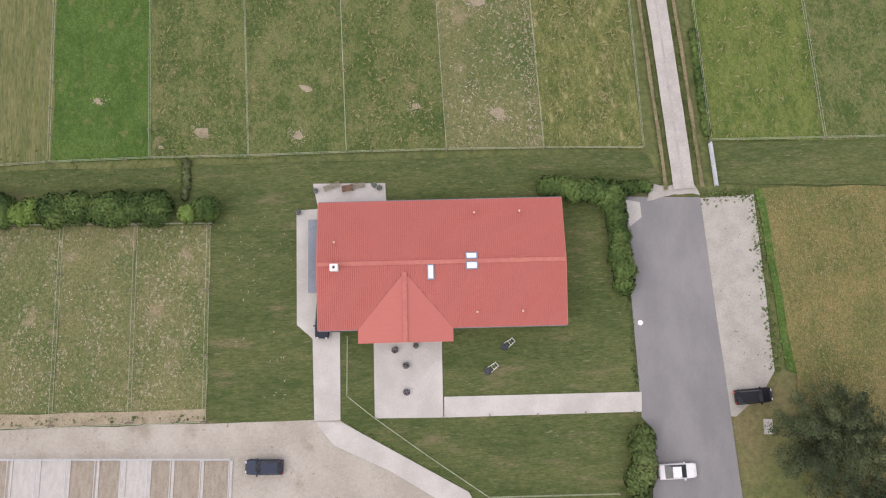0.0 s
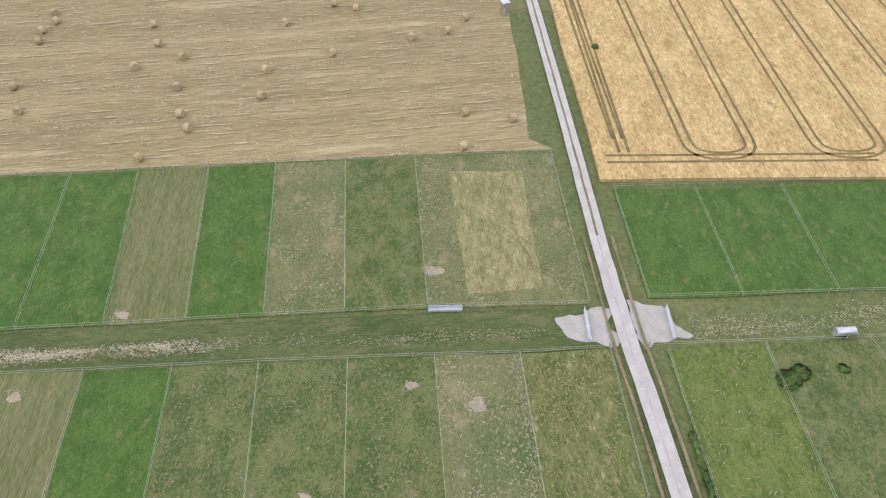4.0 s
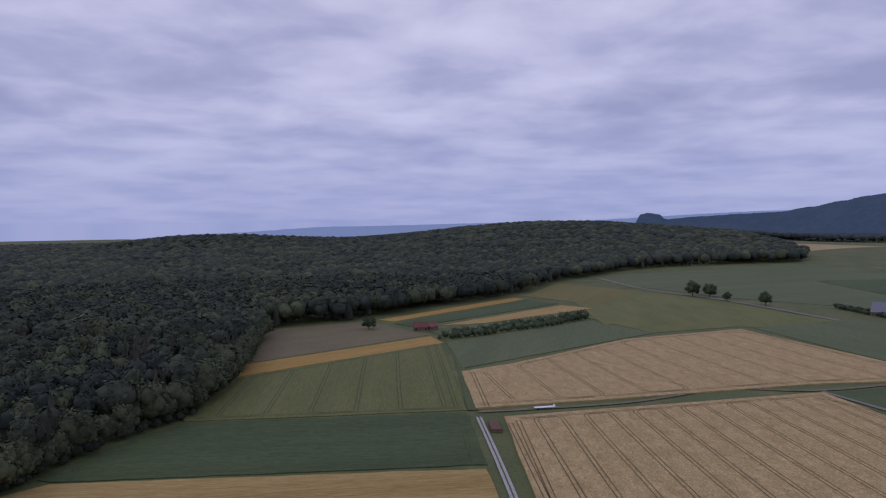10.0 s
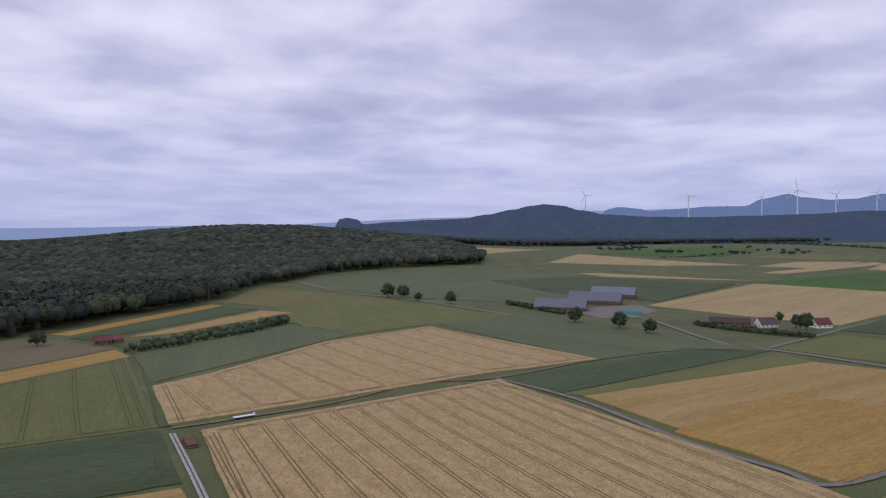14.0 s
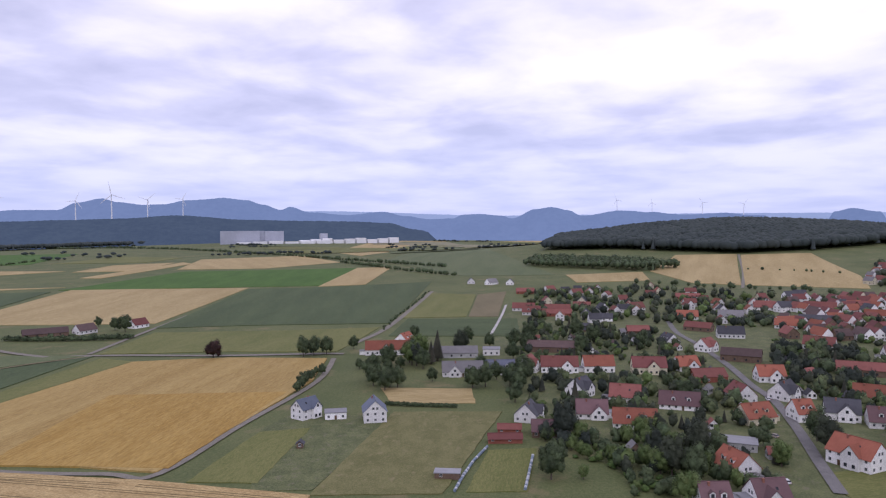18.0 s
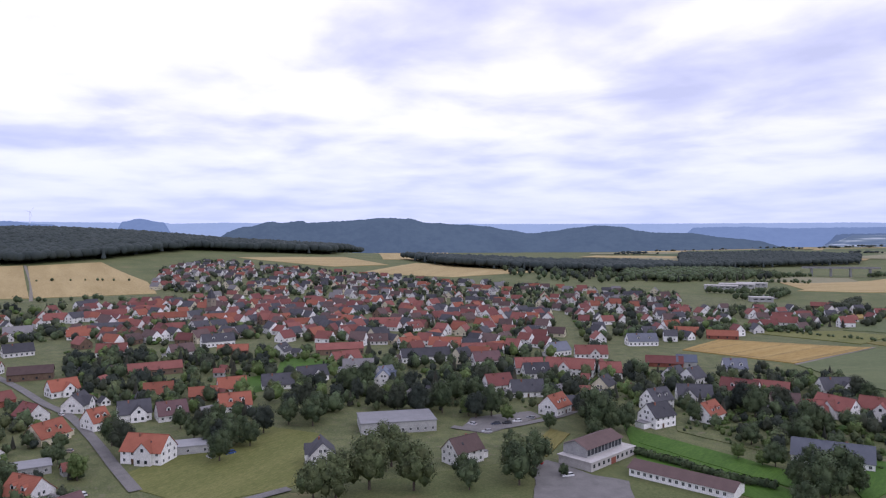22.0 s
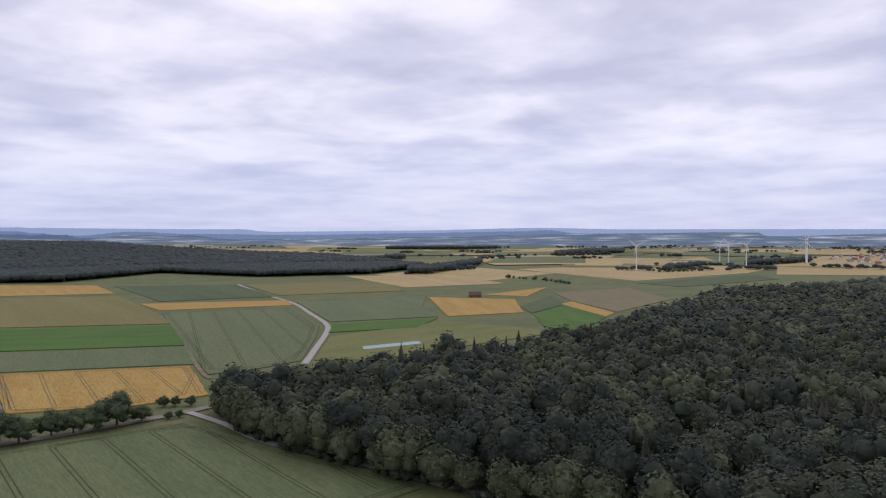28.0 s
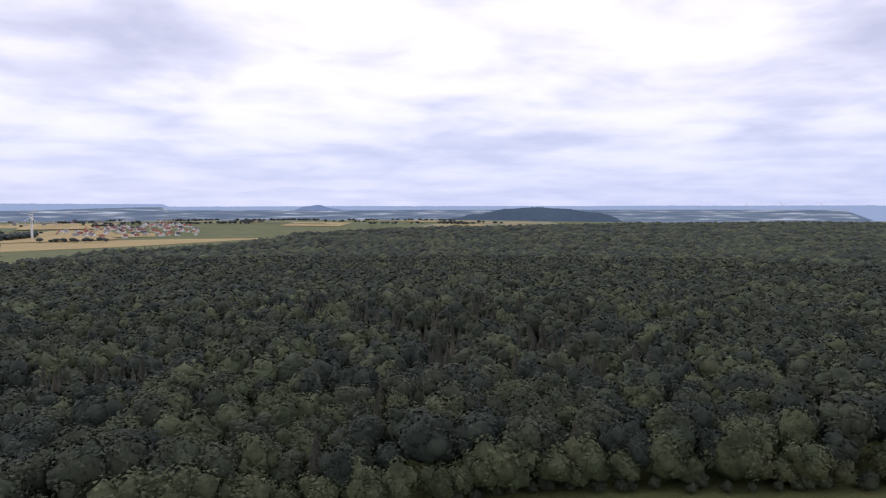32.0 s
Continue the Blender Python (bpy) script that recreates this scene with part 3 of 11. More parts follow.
field("beet_field", "brightgreen", "thin bright green strip", 151, 0.4, None, (-457, -502), (-550, -451), (-487, -424), (-417, -464))
field("meadow_field", "yellowgreen", "yellow green pasture beside the white track", 170, 0.3, None, (-323, -374), (-401, -445), (-539, -430), (-544, -332), (-525, -311), (-349, -343))
field("ripe_field", "orange", "orange ripe field with a barn", 46, 0.4, None, (-712, -599), (-755, -494), (-643, -409), (-569, -453))
field("ripe_field", "tan", "wide tan far field", 64, 0.4, None, (-935, -991), (-1089, -858), (-962, -648), (-807, -726))
field("ripe_field", "orange", "orange far field", 178, 0.4, None, (-781, -561), (-936, -555), (-796, -502))
field("beet_field", "darkgreen", "dark green far field", 16, 0.4, None, (-689, -443), (-826, -482), (-743, -415), (-641, -398))
field("meadow_field", "brightgreen", "bright green far meadow", 49, 0.3, None, (-638, -394), (-737, -412), (-656, -320), (-548, -294), (-563, -337))
field("ripe_field", "orange", "tan far wedge", 50, 0.4, None, (-740, -419), (-775, -424), (-696, -330), (-661, -323))
field("fallow_field", "fallow", "brownish far field", 41, 0.3, None, (-863, -500), (-1003, -452), (-870, -338), (-707, -332), (-781, -428))
field("meadow_field", "darkgreen", "far green strip", 165, 0.3, None, (-1092, -478), (-1400, -393), (-1319, -320), (-1063, -394))
field("ripe_field", "tan", "far wide tan plain", 64, 0.3, None, (-1305, -852), (-1636, -723), (-1636, -409), (-1449, -407), (-1136, -502))
field("ripe_field", "tan", "far tan plain", 4, 0.3, None, (-1005, -979), (-1318, -999), (-1235, -714), (-1025, -704), (-885, -738))
field("ripe_field", "tan", "pale ripe fields beyond the forest", 100, 0.3, None, (-1423, -351), (-1536, -132), (-1745, 137), (-1748, -90), (-1672, -412))
field("farm_yard", "oldtar", "pale concrete farmyard between the barns", 33, 0.05, None, (397, 630), (450, 656), (492, 650), (483, 603), (430, 569), (395, 576))
field("young_wheat_field", "darkgreen", "dark green field strip behind the barns", 28, 0.4, None, (472, 978), (636, 991), (776, 797), (534, 666), (472, 788))
field("meadow_field", "yellowgreen", "light green strip between far fields", 10, 0.3, None, (1261, 1294), (1528, 1344), (1529, 1150), (1354, 1118))
field("beet_field", "brightgreen", "green far field before the wooded hills", 33, 0.3, None, (1028, 1548), (1598, 1919), (1650, 1592), (1229, 1322))
field("ripe_field", "tan", "narrow tan strip in the far green", 14, 0.3, None, (974, 939), (1378, 1036), (1341, 985), (977, 899))
field("school_yard", "tar", "grey asphalt school yard", 136, 0.05, None, (199, -187), (202, -196), (192, -197), (179, -197), (167, -203), (150, -186), (167, -156))
field("parking_lot", "tar", "grey asphalt car park between village trees", 99, 0.05, None, (257, -195), (270, -212), (262, -243), (251, -240), (244, -201))
field("ripe_field", "oliveripe", "yellowish mown village meadow strip", 120, 0.2, None, (214, -196), (233, -228), (222, -229), (205, -199))
field("covered_bed", "bed", "long bed covered with pale turquoise film", 160, 0.3, None, (-374, -377), (-421, -361), (-428, -371), (-382, -388))
field("ripe_field", "tan", "tan ripe field below the viaduct", 70, 0.45, None, (536, -1045), (450, -1142), (360, -1234), (351, -1359), (537, -1492), (565, -1316), (643, -1162))
field("ripe_field", "pale", "pale field strip beside the viaduct", 70, 0.45, None, (686, -1167), (600, -1170), (567, -1282), (620, -1361), (690, -1311))
field("beet_field", "brightgreen", "bright green wedge among tan crest fields", 60, 0.5, None, (505, -1456), (527, -1744), (455, -1822), (441, -1565))
field("meadow_field", "yellowgreen", "yellow green strip on the slope", 70, 0.45, None, (339, -1002), (264, -1022), (252, -1205), (349, -1194), (460, -1166), (405, -1099))
field("beet_field", "brightgreen", "bright green sloping field beside a hedge bank", 76, 0.5, None, (257, -1012), (247, -1205), (91, -1304), (158, -1014))
field("meadow_field", "oliveripe", "ripening strip high on the slope", 75, 0.45, None, (269, -1288), (79, -1656), (140, -1764), (289, -1640), (329, -1362))
field("ripe_field", "ripe", "small ripe field behind the village end", 75, 0.4, None, (363, -711), (330, -768), (320, -793), (374, -798), (396, -771))
field("meadow_field", "greygreen", "grey green meadow behind the village end", 80, 0.35, None, (345, -723), (315, -748), (287, -797), (206, -795), (225, -690), (282, -670), (316, -679))
field("meadow_field", "yellowgreen", "narrow meadow strip behind the golden field", 85, 0.3, None, (371, -578), (260, -592), (264, -655), (304, -654), (335, -604))
field("lawn", "garden", "green garden ground among hedges and houses", 120, 0.1, None, (196, -271), (145, -274), (109, -308), (113, -332), (141, -349), (196, -370), (227, -341), (219, -299))
field("lawn", "brightgreen", "mown lawn behind the school hedge", 100, 0.12, None, (206, -258), (136, -259), (126, -243), (159, -242), (195, -243))
field("lawn", "brightgreen", "mown lawn beside the village lane", 100, 0.12, None, (126, -297), (108, -305), (107, -296), (107, -248), (115, -258))
straw_flakes("pale flakes of straw in rows on the stubble", 5, 7, 2.3, 1.5, 0.3, (-159, 156), (13, 178), (16, 167), (17, 104), (21, 101), (-82, 95), (-112, 94))

road("gravel_track", "track", 2.7, "pale gravel track between paddocks and fields", (31.5, 21.7), (30.6, 31.9), (29.0, 48.1), (27.7, 58.9), (26.2, 79.0), (24.7, 106.2), (21.7, 153.1), (19.8, 174.0), (17.7, 197.7), (12.2, 259.1), (5.3, 325.0))
def rut(width, off, mat, label, *points):
    """A narrow worn band along a track, beside its middle line."""
    line = spline(list(points))
    side = []
    for i, (x, y) in enumerate(line):
        a, b = line[max(i - 1, 0)], line[min(i + 1, len(line) - 1)]
        n = math.hypot(b[0] - a[0], b[1] - a[1]) or 1.0
        side.append((x - (b[1] - a[1]) / n * off, y + (b[0] - a[0]) / n * off))
    return tagged(new("wheel_rut", ribbon(side, width, lift() + 0.05, M[mat], "wheel_rut", 2.5, 0.16)), label, "road", kind="structure")


TRACK = ((31.5, 21.7), (30.6, 31.9), (29.0, 48.1), (27.7, 58.9), (26.2, 79.0), (24.7, 106.2), (21.7, 153.1), (19.8, 174.0), (17.7, 197.7), (12.2, 259.1), (5.3, 325.0))
rut(0.3, 0.1, "crown", "stony grey middle of the gravel track", *TRACK[:5])
rut(0.45, 2.35, "earth", "dry bare verge beside the gravel track", *TRACK[:5])
rut(0.45, -2.35, "earth", "dry bare verge beside the gravel track", *TRACK[:5])
rut(0.4, 0.0, "earth", "worn earth middle of the gravel track", *TRACK[4:7])
rut(0.6, 0.0, "grasspath", "grassy middle strip of the gravel track", *TRACK[6:])
road("field_track", "earth", 3, "earth track between wheat fields", (5.4, 334.0), (43.3, 341.5), (84.3, 353.2), (135.8, 378.1), (185.5, 375.4), (267.8, 400.6), (352.6, 409.9), (411.1, 383.9))
road("grass_track", "grasspath", 5, "grassy track to a hidden farm", (2.8, 337.0), (-4.3, 444.6), (-14.7, 545.6), (-49.4, 622.9))
road("country_road", "oldtar", 6, "grey country road with single trees", (197.6, 1060.5), (225.8, 909.3), (283.0, 782.4), (324.9, 625.9), (364.1, 481.1), (411.1, 383.9), (434.4, 296.0), (457.7, 234.8), (463.0, 215.3))
road("field_lane", "oldtar", 3.5, "narrow lane to the new houses", (444.8, 214.4), (374.9, 191.8), (283.6, 183.2), (217.3, 176.0), (212.0, 194.2), (203.1, 235.9), (200.2, 312.7), (184.2, 372.7))
road("village_road", "oldtar", 5, "straight road from the fields into the village", (895.7, 288.5), (731.0, 257.8), (580.8, 230.9), (499.3, 226.4))
road("farm_road", "oldtar", 4, "road past the farm", (413.9, 393.0), (501.5, 422.9), (620.5, 462.5))
road("garden_path", "concrete", 2.5, "pale concrete path", (777.8, 164.2), (678.5, 148.7), (542.9, 130.0))
road("village_street", "tar", 4.6, "grey asphalt village street between houses", (262.5, -57.5), (295.2, -57.2), (343.5, -57.4), (393.3, -55.3), (427.8, -48.8), (485.8, -41.1), (560.7, -27.2), (623.2, -12.5), (693.1, -6.7))
road("village_street", "tar", 4.4, "village street along the meadow", (232.9, -101.5), (230.4, -75.2), (228.6, -62.8))
road("village_street", "tar", 4.4, "street beside the parked cars", (262.4, -194.5), (249.5, -203.9), (246.1, -231.8), (247.4, -255.7), (257.2, -286.9))
road("street_north", "oldtar", 4, "straight lane between ripe fields", (975.5, -99.7), (1186.9, -121.6), (1436.5, -139.0))
road("lane", "oldtar", 4.5, "narrow asphalt lane along the bright meadow", (100.3, -224.1), (102.7, -253.1), (105.2, -287.9), (108.6, -326.2))
road("tree_road", "oldtar", 6.5, "country road lined with trees", (110.8, -339.9), (76.9, -354.0), (17.0, -346.8), (-36.5, -345.3), (-74.0, -342.7), (-95.4, -337.5), (-139.3, -324.6), (-200.0, -317.4), (-221.1, -322.1))
road("forest_track", "gravel", 4, "pale gravel track along the forest edge", (-192.5, -316.5), (-190.7, -282.7), (-185.4, -248.7), (-188.3, -215.2), (-191.0, -187.0), (-191.9, -155.3), (-193.7, -137.8), (-192.1, -112.8))
road("field_lane", "oldtar", 3.5, "field lane past a brick barn", (65.7, -394.2), (51.1, -456.1), (32.3, -524.0), (-8.8, -692.1), (-56.8, -859.0), (-128.5, -1137.2))
road("field_lane", "oldtar", 4, "pale field lane between strips", (-134.6, -390.9), (-160.3, -483.2), (-215.6, -679.7), (-290.0, -939.2), (-386.0, -1285.4))
road("white_track", "gravel", 5, "winding pale gravel track", (-310.0, -368.7), (-364.2, -418.0), (-415.6, -465.4), (-452.1, -506.2), (-501.6, -587.4), (-558.0, -684.9), (-617.8, -827.8), (-693.0, -987.8))
road("field_lane", "earth", 3, "field edge track", (-433.0, -820.9), (-360.8, -618.6), (-261.2, -417.8), (-244.3, -377.5))
road("field_lane", "earth", 3, "earth track beside the meadow", (-68.3, -340.3), (-69.5, -296.9), (-65.5, -237.9))
road("field_lane", "oldtar", 3, "pale lane past the golden field", (246.9, -468.1), (247.1, -523.0), (247.0, -583.6))
road("field_lane", "earth", 2.5, "field lane across the slope", (222.7, -687.6), (193.5, -804.4), (145.8, -1016.4), (63.2, -1395.7))
road("farm_drive", "oldtar", 5, "pale drive from the road to the barns", (409.4, 596.9), (428.7, 548.5), (404.5, 455.6), (397.6, 414.0))



# ---- plants ----
def leaf_material(name, dark, light, patch=9.0, vary=0.3):
    m = islands(material(name, dark, light, patch, 1.2, rough=0.75, bump=0.0, spread=0.3, detail=0.3), vary)
    m.node_tree.nodes["Principled BSDF"].inputs["Specular IOR Level"].default_value = 0.12
    return m


LEAF = {
    "forest": leaf_material("forest_leaves", (0.031, 0.039, 0.026), (0.066, 0.077, 0.049), 13, 0.16),
    "beech": leaf_material("beech_leaves", (0.046, 0.057, 0.03), (0.098, 0.112, 0.06), 9, 0.16),
    "alder": leaf_material("alder_leaves", (0.022, 0.03, 0.024), (0.049, 0.06, 0.045), 12, 0.14),
    "spruce": leaf_material("spruce_needles", (0.024, 0.028, 0.021), (0.054, 0.052, 0.036), 14, 0.14),
    "oak": leaf_material("oak_leaves", (0.04, 0.057, 0.03), (0.095, 0.124, 0.06), 5),
    "lime": leaf_material("lime_leaves", (0.07, 0.105, 0.034), (0.14, 0.185, 0.066), 5),
    "willow": leaf_material("willow_leaves", (0.058, 0.074, 0.036), (0.13, 0.155, 0.07), 4),
    "elder": leaf_material("elder_leaves", (0.04, 0.056, 0.03), (0.1, 0.122, 0.058), 4),
    "copper": leaf_material("copper_leaves", (0.03, 0.02, 0.018), (0.06, 0.035, 0.03), 5),
    "hedge": leaf_material("hedge_leaves", (0.05, 0.088, 0.026), (0.115, 0.168, 0.05), 3),
    "bright": leaf_material("bright_leaves", (0.085, 0.14, 0.03), (0.16, 0.235, 0.06), 3),
    # air haze is painted into this bluish, lifted leaf colour
    "far": leaf_material("hazed_far_wood_leaves", (0.04, 0.052, 0.05), (0.055, 0.068, 0.063), 60, 0.05),
}
BARK = material("bark", (0.06, 0.045, 0.035), (0.12, 0.1, 0.08), 0.6, 0.1)


def big_mesh(name, verts, tris, mats, slots=None, normals=None):
    me = bpy.data.meshes.new(name)
    verts, tris = np.asarray(verts, np.float32), np.asarray(tris, np.int32)
    me.vertices.add(len(verts))
    me.vertices.foreach_set("co", verts.ravel())
    me.loops.add(tris.size)
    me.loops.foreach_set("vertex_index", tris.ravel())
    me.polygons.add(len(tris))
    me.polygons.foreach_set("loop_start", np.arange(0, tris.size, tris.shape[1], dtype=np.int32))
    if slots is not None:
        me.polygons.foreach_set("material_index", np.asarray(slots, np.int32))
    for m in mats:
        me.materials.append(m)
    me.update(calc_edges=True)
    if normals is not None:
        me.normals_split_custom_set_from_vertices(np.asarray(normals, np.float32))
    return me


def unit(v):
    return v / np.maximum(np.linalg.norm(v, axis=1), 1e-6)[:, None]


def swell(v, centre, radius, mid, whole=0.35, rng=None, stray=0.26):
    """Normals that follow the round form of a leafy lobe and a little that of its whole crown."""
    n = unit((v - centre) / radius) * (1 - whole) + unit(v - mid) * whole
    if rng is not None:
        n = n + np.repeat(rng.normal(0, stray, (len(v) // 3, 3)), 3, 0)
    return unit(n)


def ball(level):
    bm = bmesh.new()
    bmesh.ops.create_icosphere(bm, subdivisions=level, radius=1.0)
    v = np.array([x.co[:] for x in bm.verts])
    f = np.array([[x.index for x in q.verts] for q in bm.faces])
    bm.free()
    return v, f


BALL1, BALL2 = ball(1), ball(2)


def cards(rng, centre, radius, count, size):
    """Leaf clumps as small bent triangles pairs scattered over a lumpy round form."""
    d = rng.normal(size=(count, 3))
    d /= np.linalg.norm(d, axis=1)[:, None]
    d[:, 2] = np.where(d[:, 2] < -0.45, -d[:, 2], d[:, 2])
    p = centre + d * radius * rng.uniform(0.8, 1.08, (count, 1))
    n = d + rng.normal(scale=0.34, size=(count, 3))
    n /= np.linalg.norm(n, axis=1)[:, None]
    a = np.cross(n, rng.normal(size=(count, 3)))
    a /= np.linalg.norm(a, axis=1)[:, None]
    b = np.cross(n, a)
    s = size * rng.uniform(0.6, 1.3, (count, 1))
    v = np.stack([p - a * s, p + b * s * 0.7 + n * s * 0.2, p + a * s, p - b * s * 0.7 + n * s * 0.2], 1).reshape(-1, 3)
    k = np.arange(count)[:, None] * 4
    f = np.concatenate([k + [0, 2, 1], k + [0, 3, 2]], 1).reshape(-1, 3)
    return v, f


def leaves(rng, centre, radius, count, size, reach=(0.7, 1.2)):
    """Single bent leaf sprays over a round form, mostly on its upper side."""
    d = rng.normal(size=(count, 3))
    d /= np.linalg.norm(d, axis=1)[:, None]
    d[:, 2] = np.where(d[:, 2] < -0.5, -d[:, 2], d[:, 2])
    p = centre + d * radius * rng.uniform(*reach, (count, 1))
    n = d + rng.normal(scale=0.24, size=(count, 3))
    n /= np.linalg.norm(n, axis=1)[:, None]
    a = np.cross(n, rng.normal(size=(count, 3)))
    a /= np.linalg.norm(a, axis=1)[:, None]
    b = np.cross(n, a)
    s = size * rng.uniform(0.6, 1.4, (count, 1))
    v = np.stack([p - a * s - b * s * 0.6, p + a * s - b * s * 0.6, p + b * s * 1.1], 1).reshape(-1, 3)
    return v, np.arange(count * 3).reshape(-1, 3)


def gather(pieces):
    """Joins vertices and faces, and the normals where the pieces bring them."""
    vs, fs, ns, n = [], [], [], 0
    for v, f, *more in pieces:
        vs.append(v)
        fs.append(f + n)
        ns += more
        n += len(v)
    return (np.concatenate(vs), np.concatenate(fs), *([np.concatenate(ns)] if ns else []))


def crown_proto(rng, kind, grade):
    """A crown of unit height on the ground at the origin, with its normals. grade 3: near, 2: middle, 1 and 0: far."""
    if kind == "spruce":
        k = 8 if grade > 1 else 6
        a = np.arange(k) * 2 * np.pi / k
        rr = 0.15 * rng.uniform(0.8, 1.15, k)
        v = np.concatenate([np.stack([rr * np.cos(a), rr * np.sin(a), np.full(k, 0.1)], 1), [[0, 0, 0.97]]])
        pieces = [(v, np.array([[j, (j + 1) % k, k] for j in range(k)]), unit(v * (6, 6, 0) + (0, 0, 0.5)))]
        count = (8, 34, 90, 230)[grade]
        u = np.sqrt(rng.uniform(0, 1, count))
        a = rng.uniform(0, 2 * np.pi, count)
        z = 1.0 - 0.9 * u
        r = (0.015 + 0.19 * u ** 0.85) * (0.85 + 0.15 * np.cos(z * 90))
        out = np.stack([np.cos(a), np.sin(a)], 1)
        side = np.stack([-np.sin(a), np.cos(a)], 1)
        w = (0.12, 0.07, 0.04, 0.03)[grade] * rng.uniform(0.6, 1.3, count) * (0.4 + 0.6 * u)
        root = np.concatenate([out * (r * 0.45)[:, None], (z + w * 0.9)[:, None]], 1)
        tip = np.concatenate([out * r[:, None], (z - w * 0.7)[:, None]], 1)
        wing = np.concatenate([side * w[:, None], np.zeros((count, 1))], 1)
        v = np.stack([root - wing * 0.7, tip + wing * 0.3, root + wing * 0.7], 1).reshape(-1, 3)
        pieces.append((v, np.arange(count * 3).reshape(-1, 3), unit(v * (5, 5, 0) + (0, 0, 0.6))))
        return gather(pieces)
    rad = np.array([0.29, 0.29, 0.38])
    mid = np.array([0.0, 0.0, 0.6])
    v, f = BALL1
    if grade >= 2:
        lobes, count, size = (6, 28, 0.032) if grade == 2 else (10, 84, 0.02)
        body = v * rng.uniform(0.7, 0.82, (len(v), 1)) * rad + mid
        pieces = [(body, f, swell(body, mid, rad, mid))]
        for i in range(lobes):
            a = i * 2.4 + rng.uniform(-0.4, 0.4)
            h = 1.0 - 1.55 * (i + 0.4) / lobes
            q = math.sqrt(max(0.0, 1 - h * h))
            d = np.array([math.cos(a) * q, math.sin(a) * q, h])
            c, g = mid + d * rad * rng.uniform(0.42, 0.72), rad * rng.uniform(0.38, 0.58)
            lobe = v * rng.uniform(0.66, 0.84, (len(v), 1)) * g + c
            pieces.append((lobe, f, swell(lobe, c, g, mid)))
            w, e = leaves(rng, c, g, count, size, (0.84, 1.1))
            pieces.append((w, e, swell(w, c, g, mid, 0.35, rng)))
        return gather(pieces)
    if grade == 1:
        body = v * rng.uniform(0.82, 1.05, (len(v), 1)) * rad + mid
        pieces = [(body, f, swell(body, mid, rad, mid))]
        for i in range(2):
            a = i * 2.6 + rng.uniform(-0.4, 0.4)
            c, g = mid + np.array([math.cos(a) * 0.16, math.sin(a) * 0.16, rng.uniform(-0.05, 0.24)]), rad * rng.uniform(0.42, 0.56)
            lobe = v * rng.uniform(0.85, 1.0, (len(v), 1)) * g + c
            pieces.append((lobe, f, swell(lobe, c, g, mid)))
        w, e = leaves(rng, mid, rad * 1.05, 18, 0.06, (0.85, 1.2))
        pieces.append((w, e, swell(w, mid, rad, mid, 0.35, rng)))
        return gather(pieces)
    body = v * rng.uniform(0.85, 1.1, (len(v), 1)) * rad * (1.15, 1.15, 1) + mid
    return body, f, swell(body, mid, rad, mid)


def inside(poly, x, y):
    c = np.zeros(len(x), bool)
    for (x0, y0), (x1, y1) in zip(poly, poly[1:] + poly[:1]):
        hit = ((y0 > y) != (y1 > y)) & (x < (x1 - x0) * (y - y0) / ((y1 - y0) or 1e-9) + x0)
        c ^= hit
    return c


PROTOS = {}


def proto(kind, grade):
    if (kind, grade) not in PROTOS:
        rng = np.random.default_rng(7 + grade)
        PROTOS[kind, grade] = [crown_proto(rng, kind, grade) for _ in range(6)]
    return PROTOS[kind, grade]


def turned(v, a, size=(1, 1, 1), place=(0, 0, 0)):
    """Points scaled, turned by a about z and moved."""
    c, s = math.cos(a), math.sin(a)
    return np.stack([v[:, 0] * c * size[0] - v[:, 1] * s * size[0] + place[0], v[:, 0] * s * size[1] + v[:, 1] * c * size[1] + place[1], v[:, 2] * size[2] + place[2]], 1)


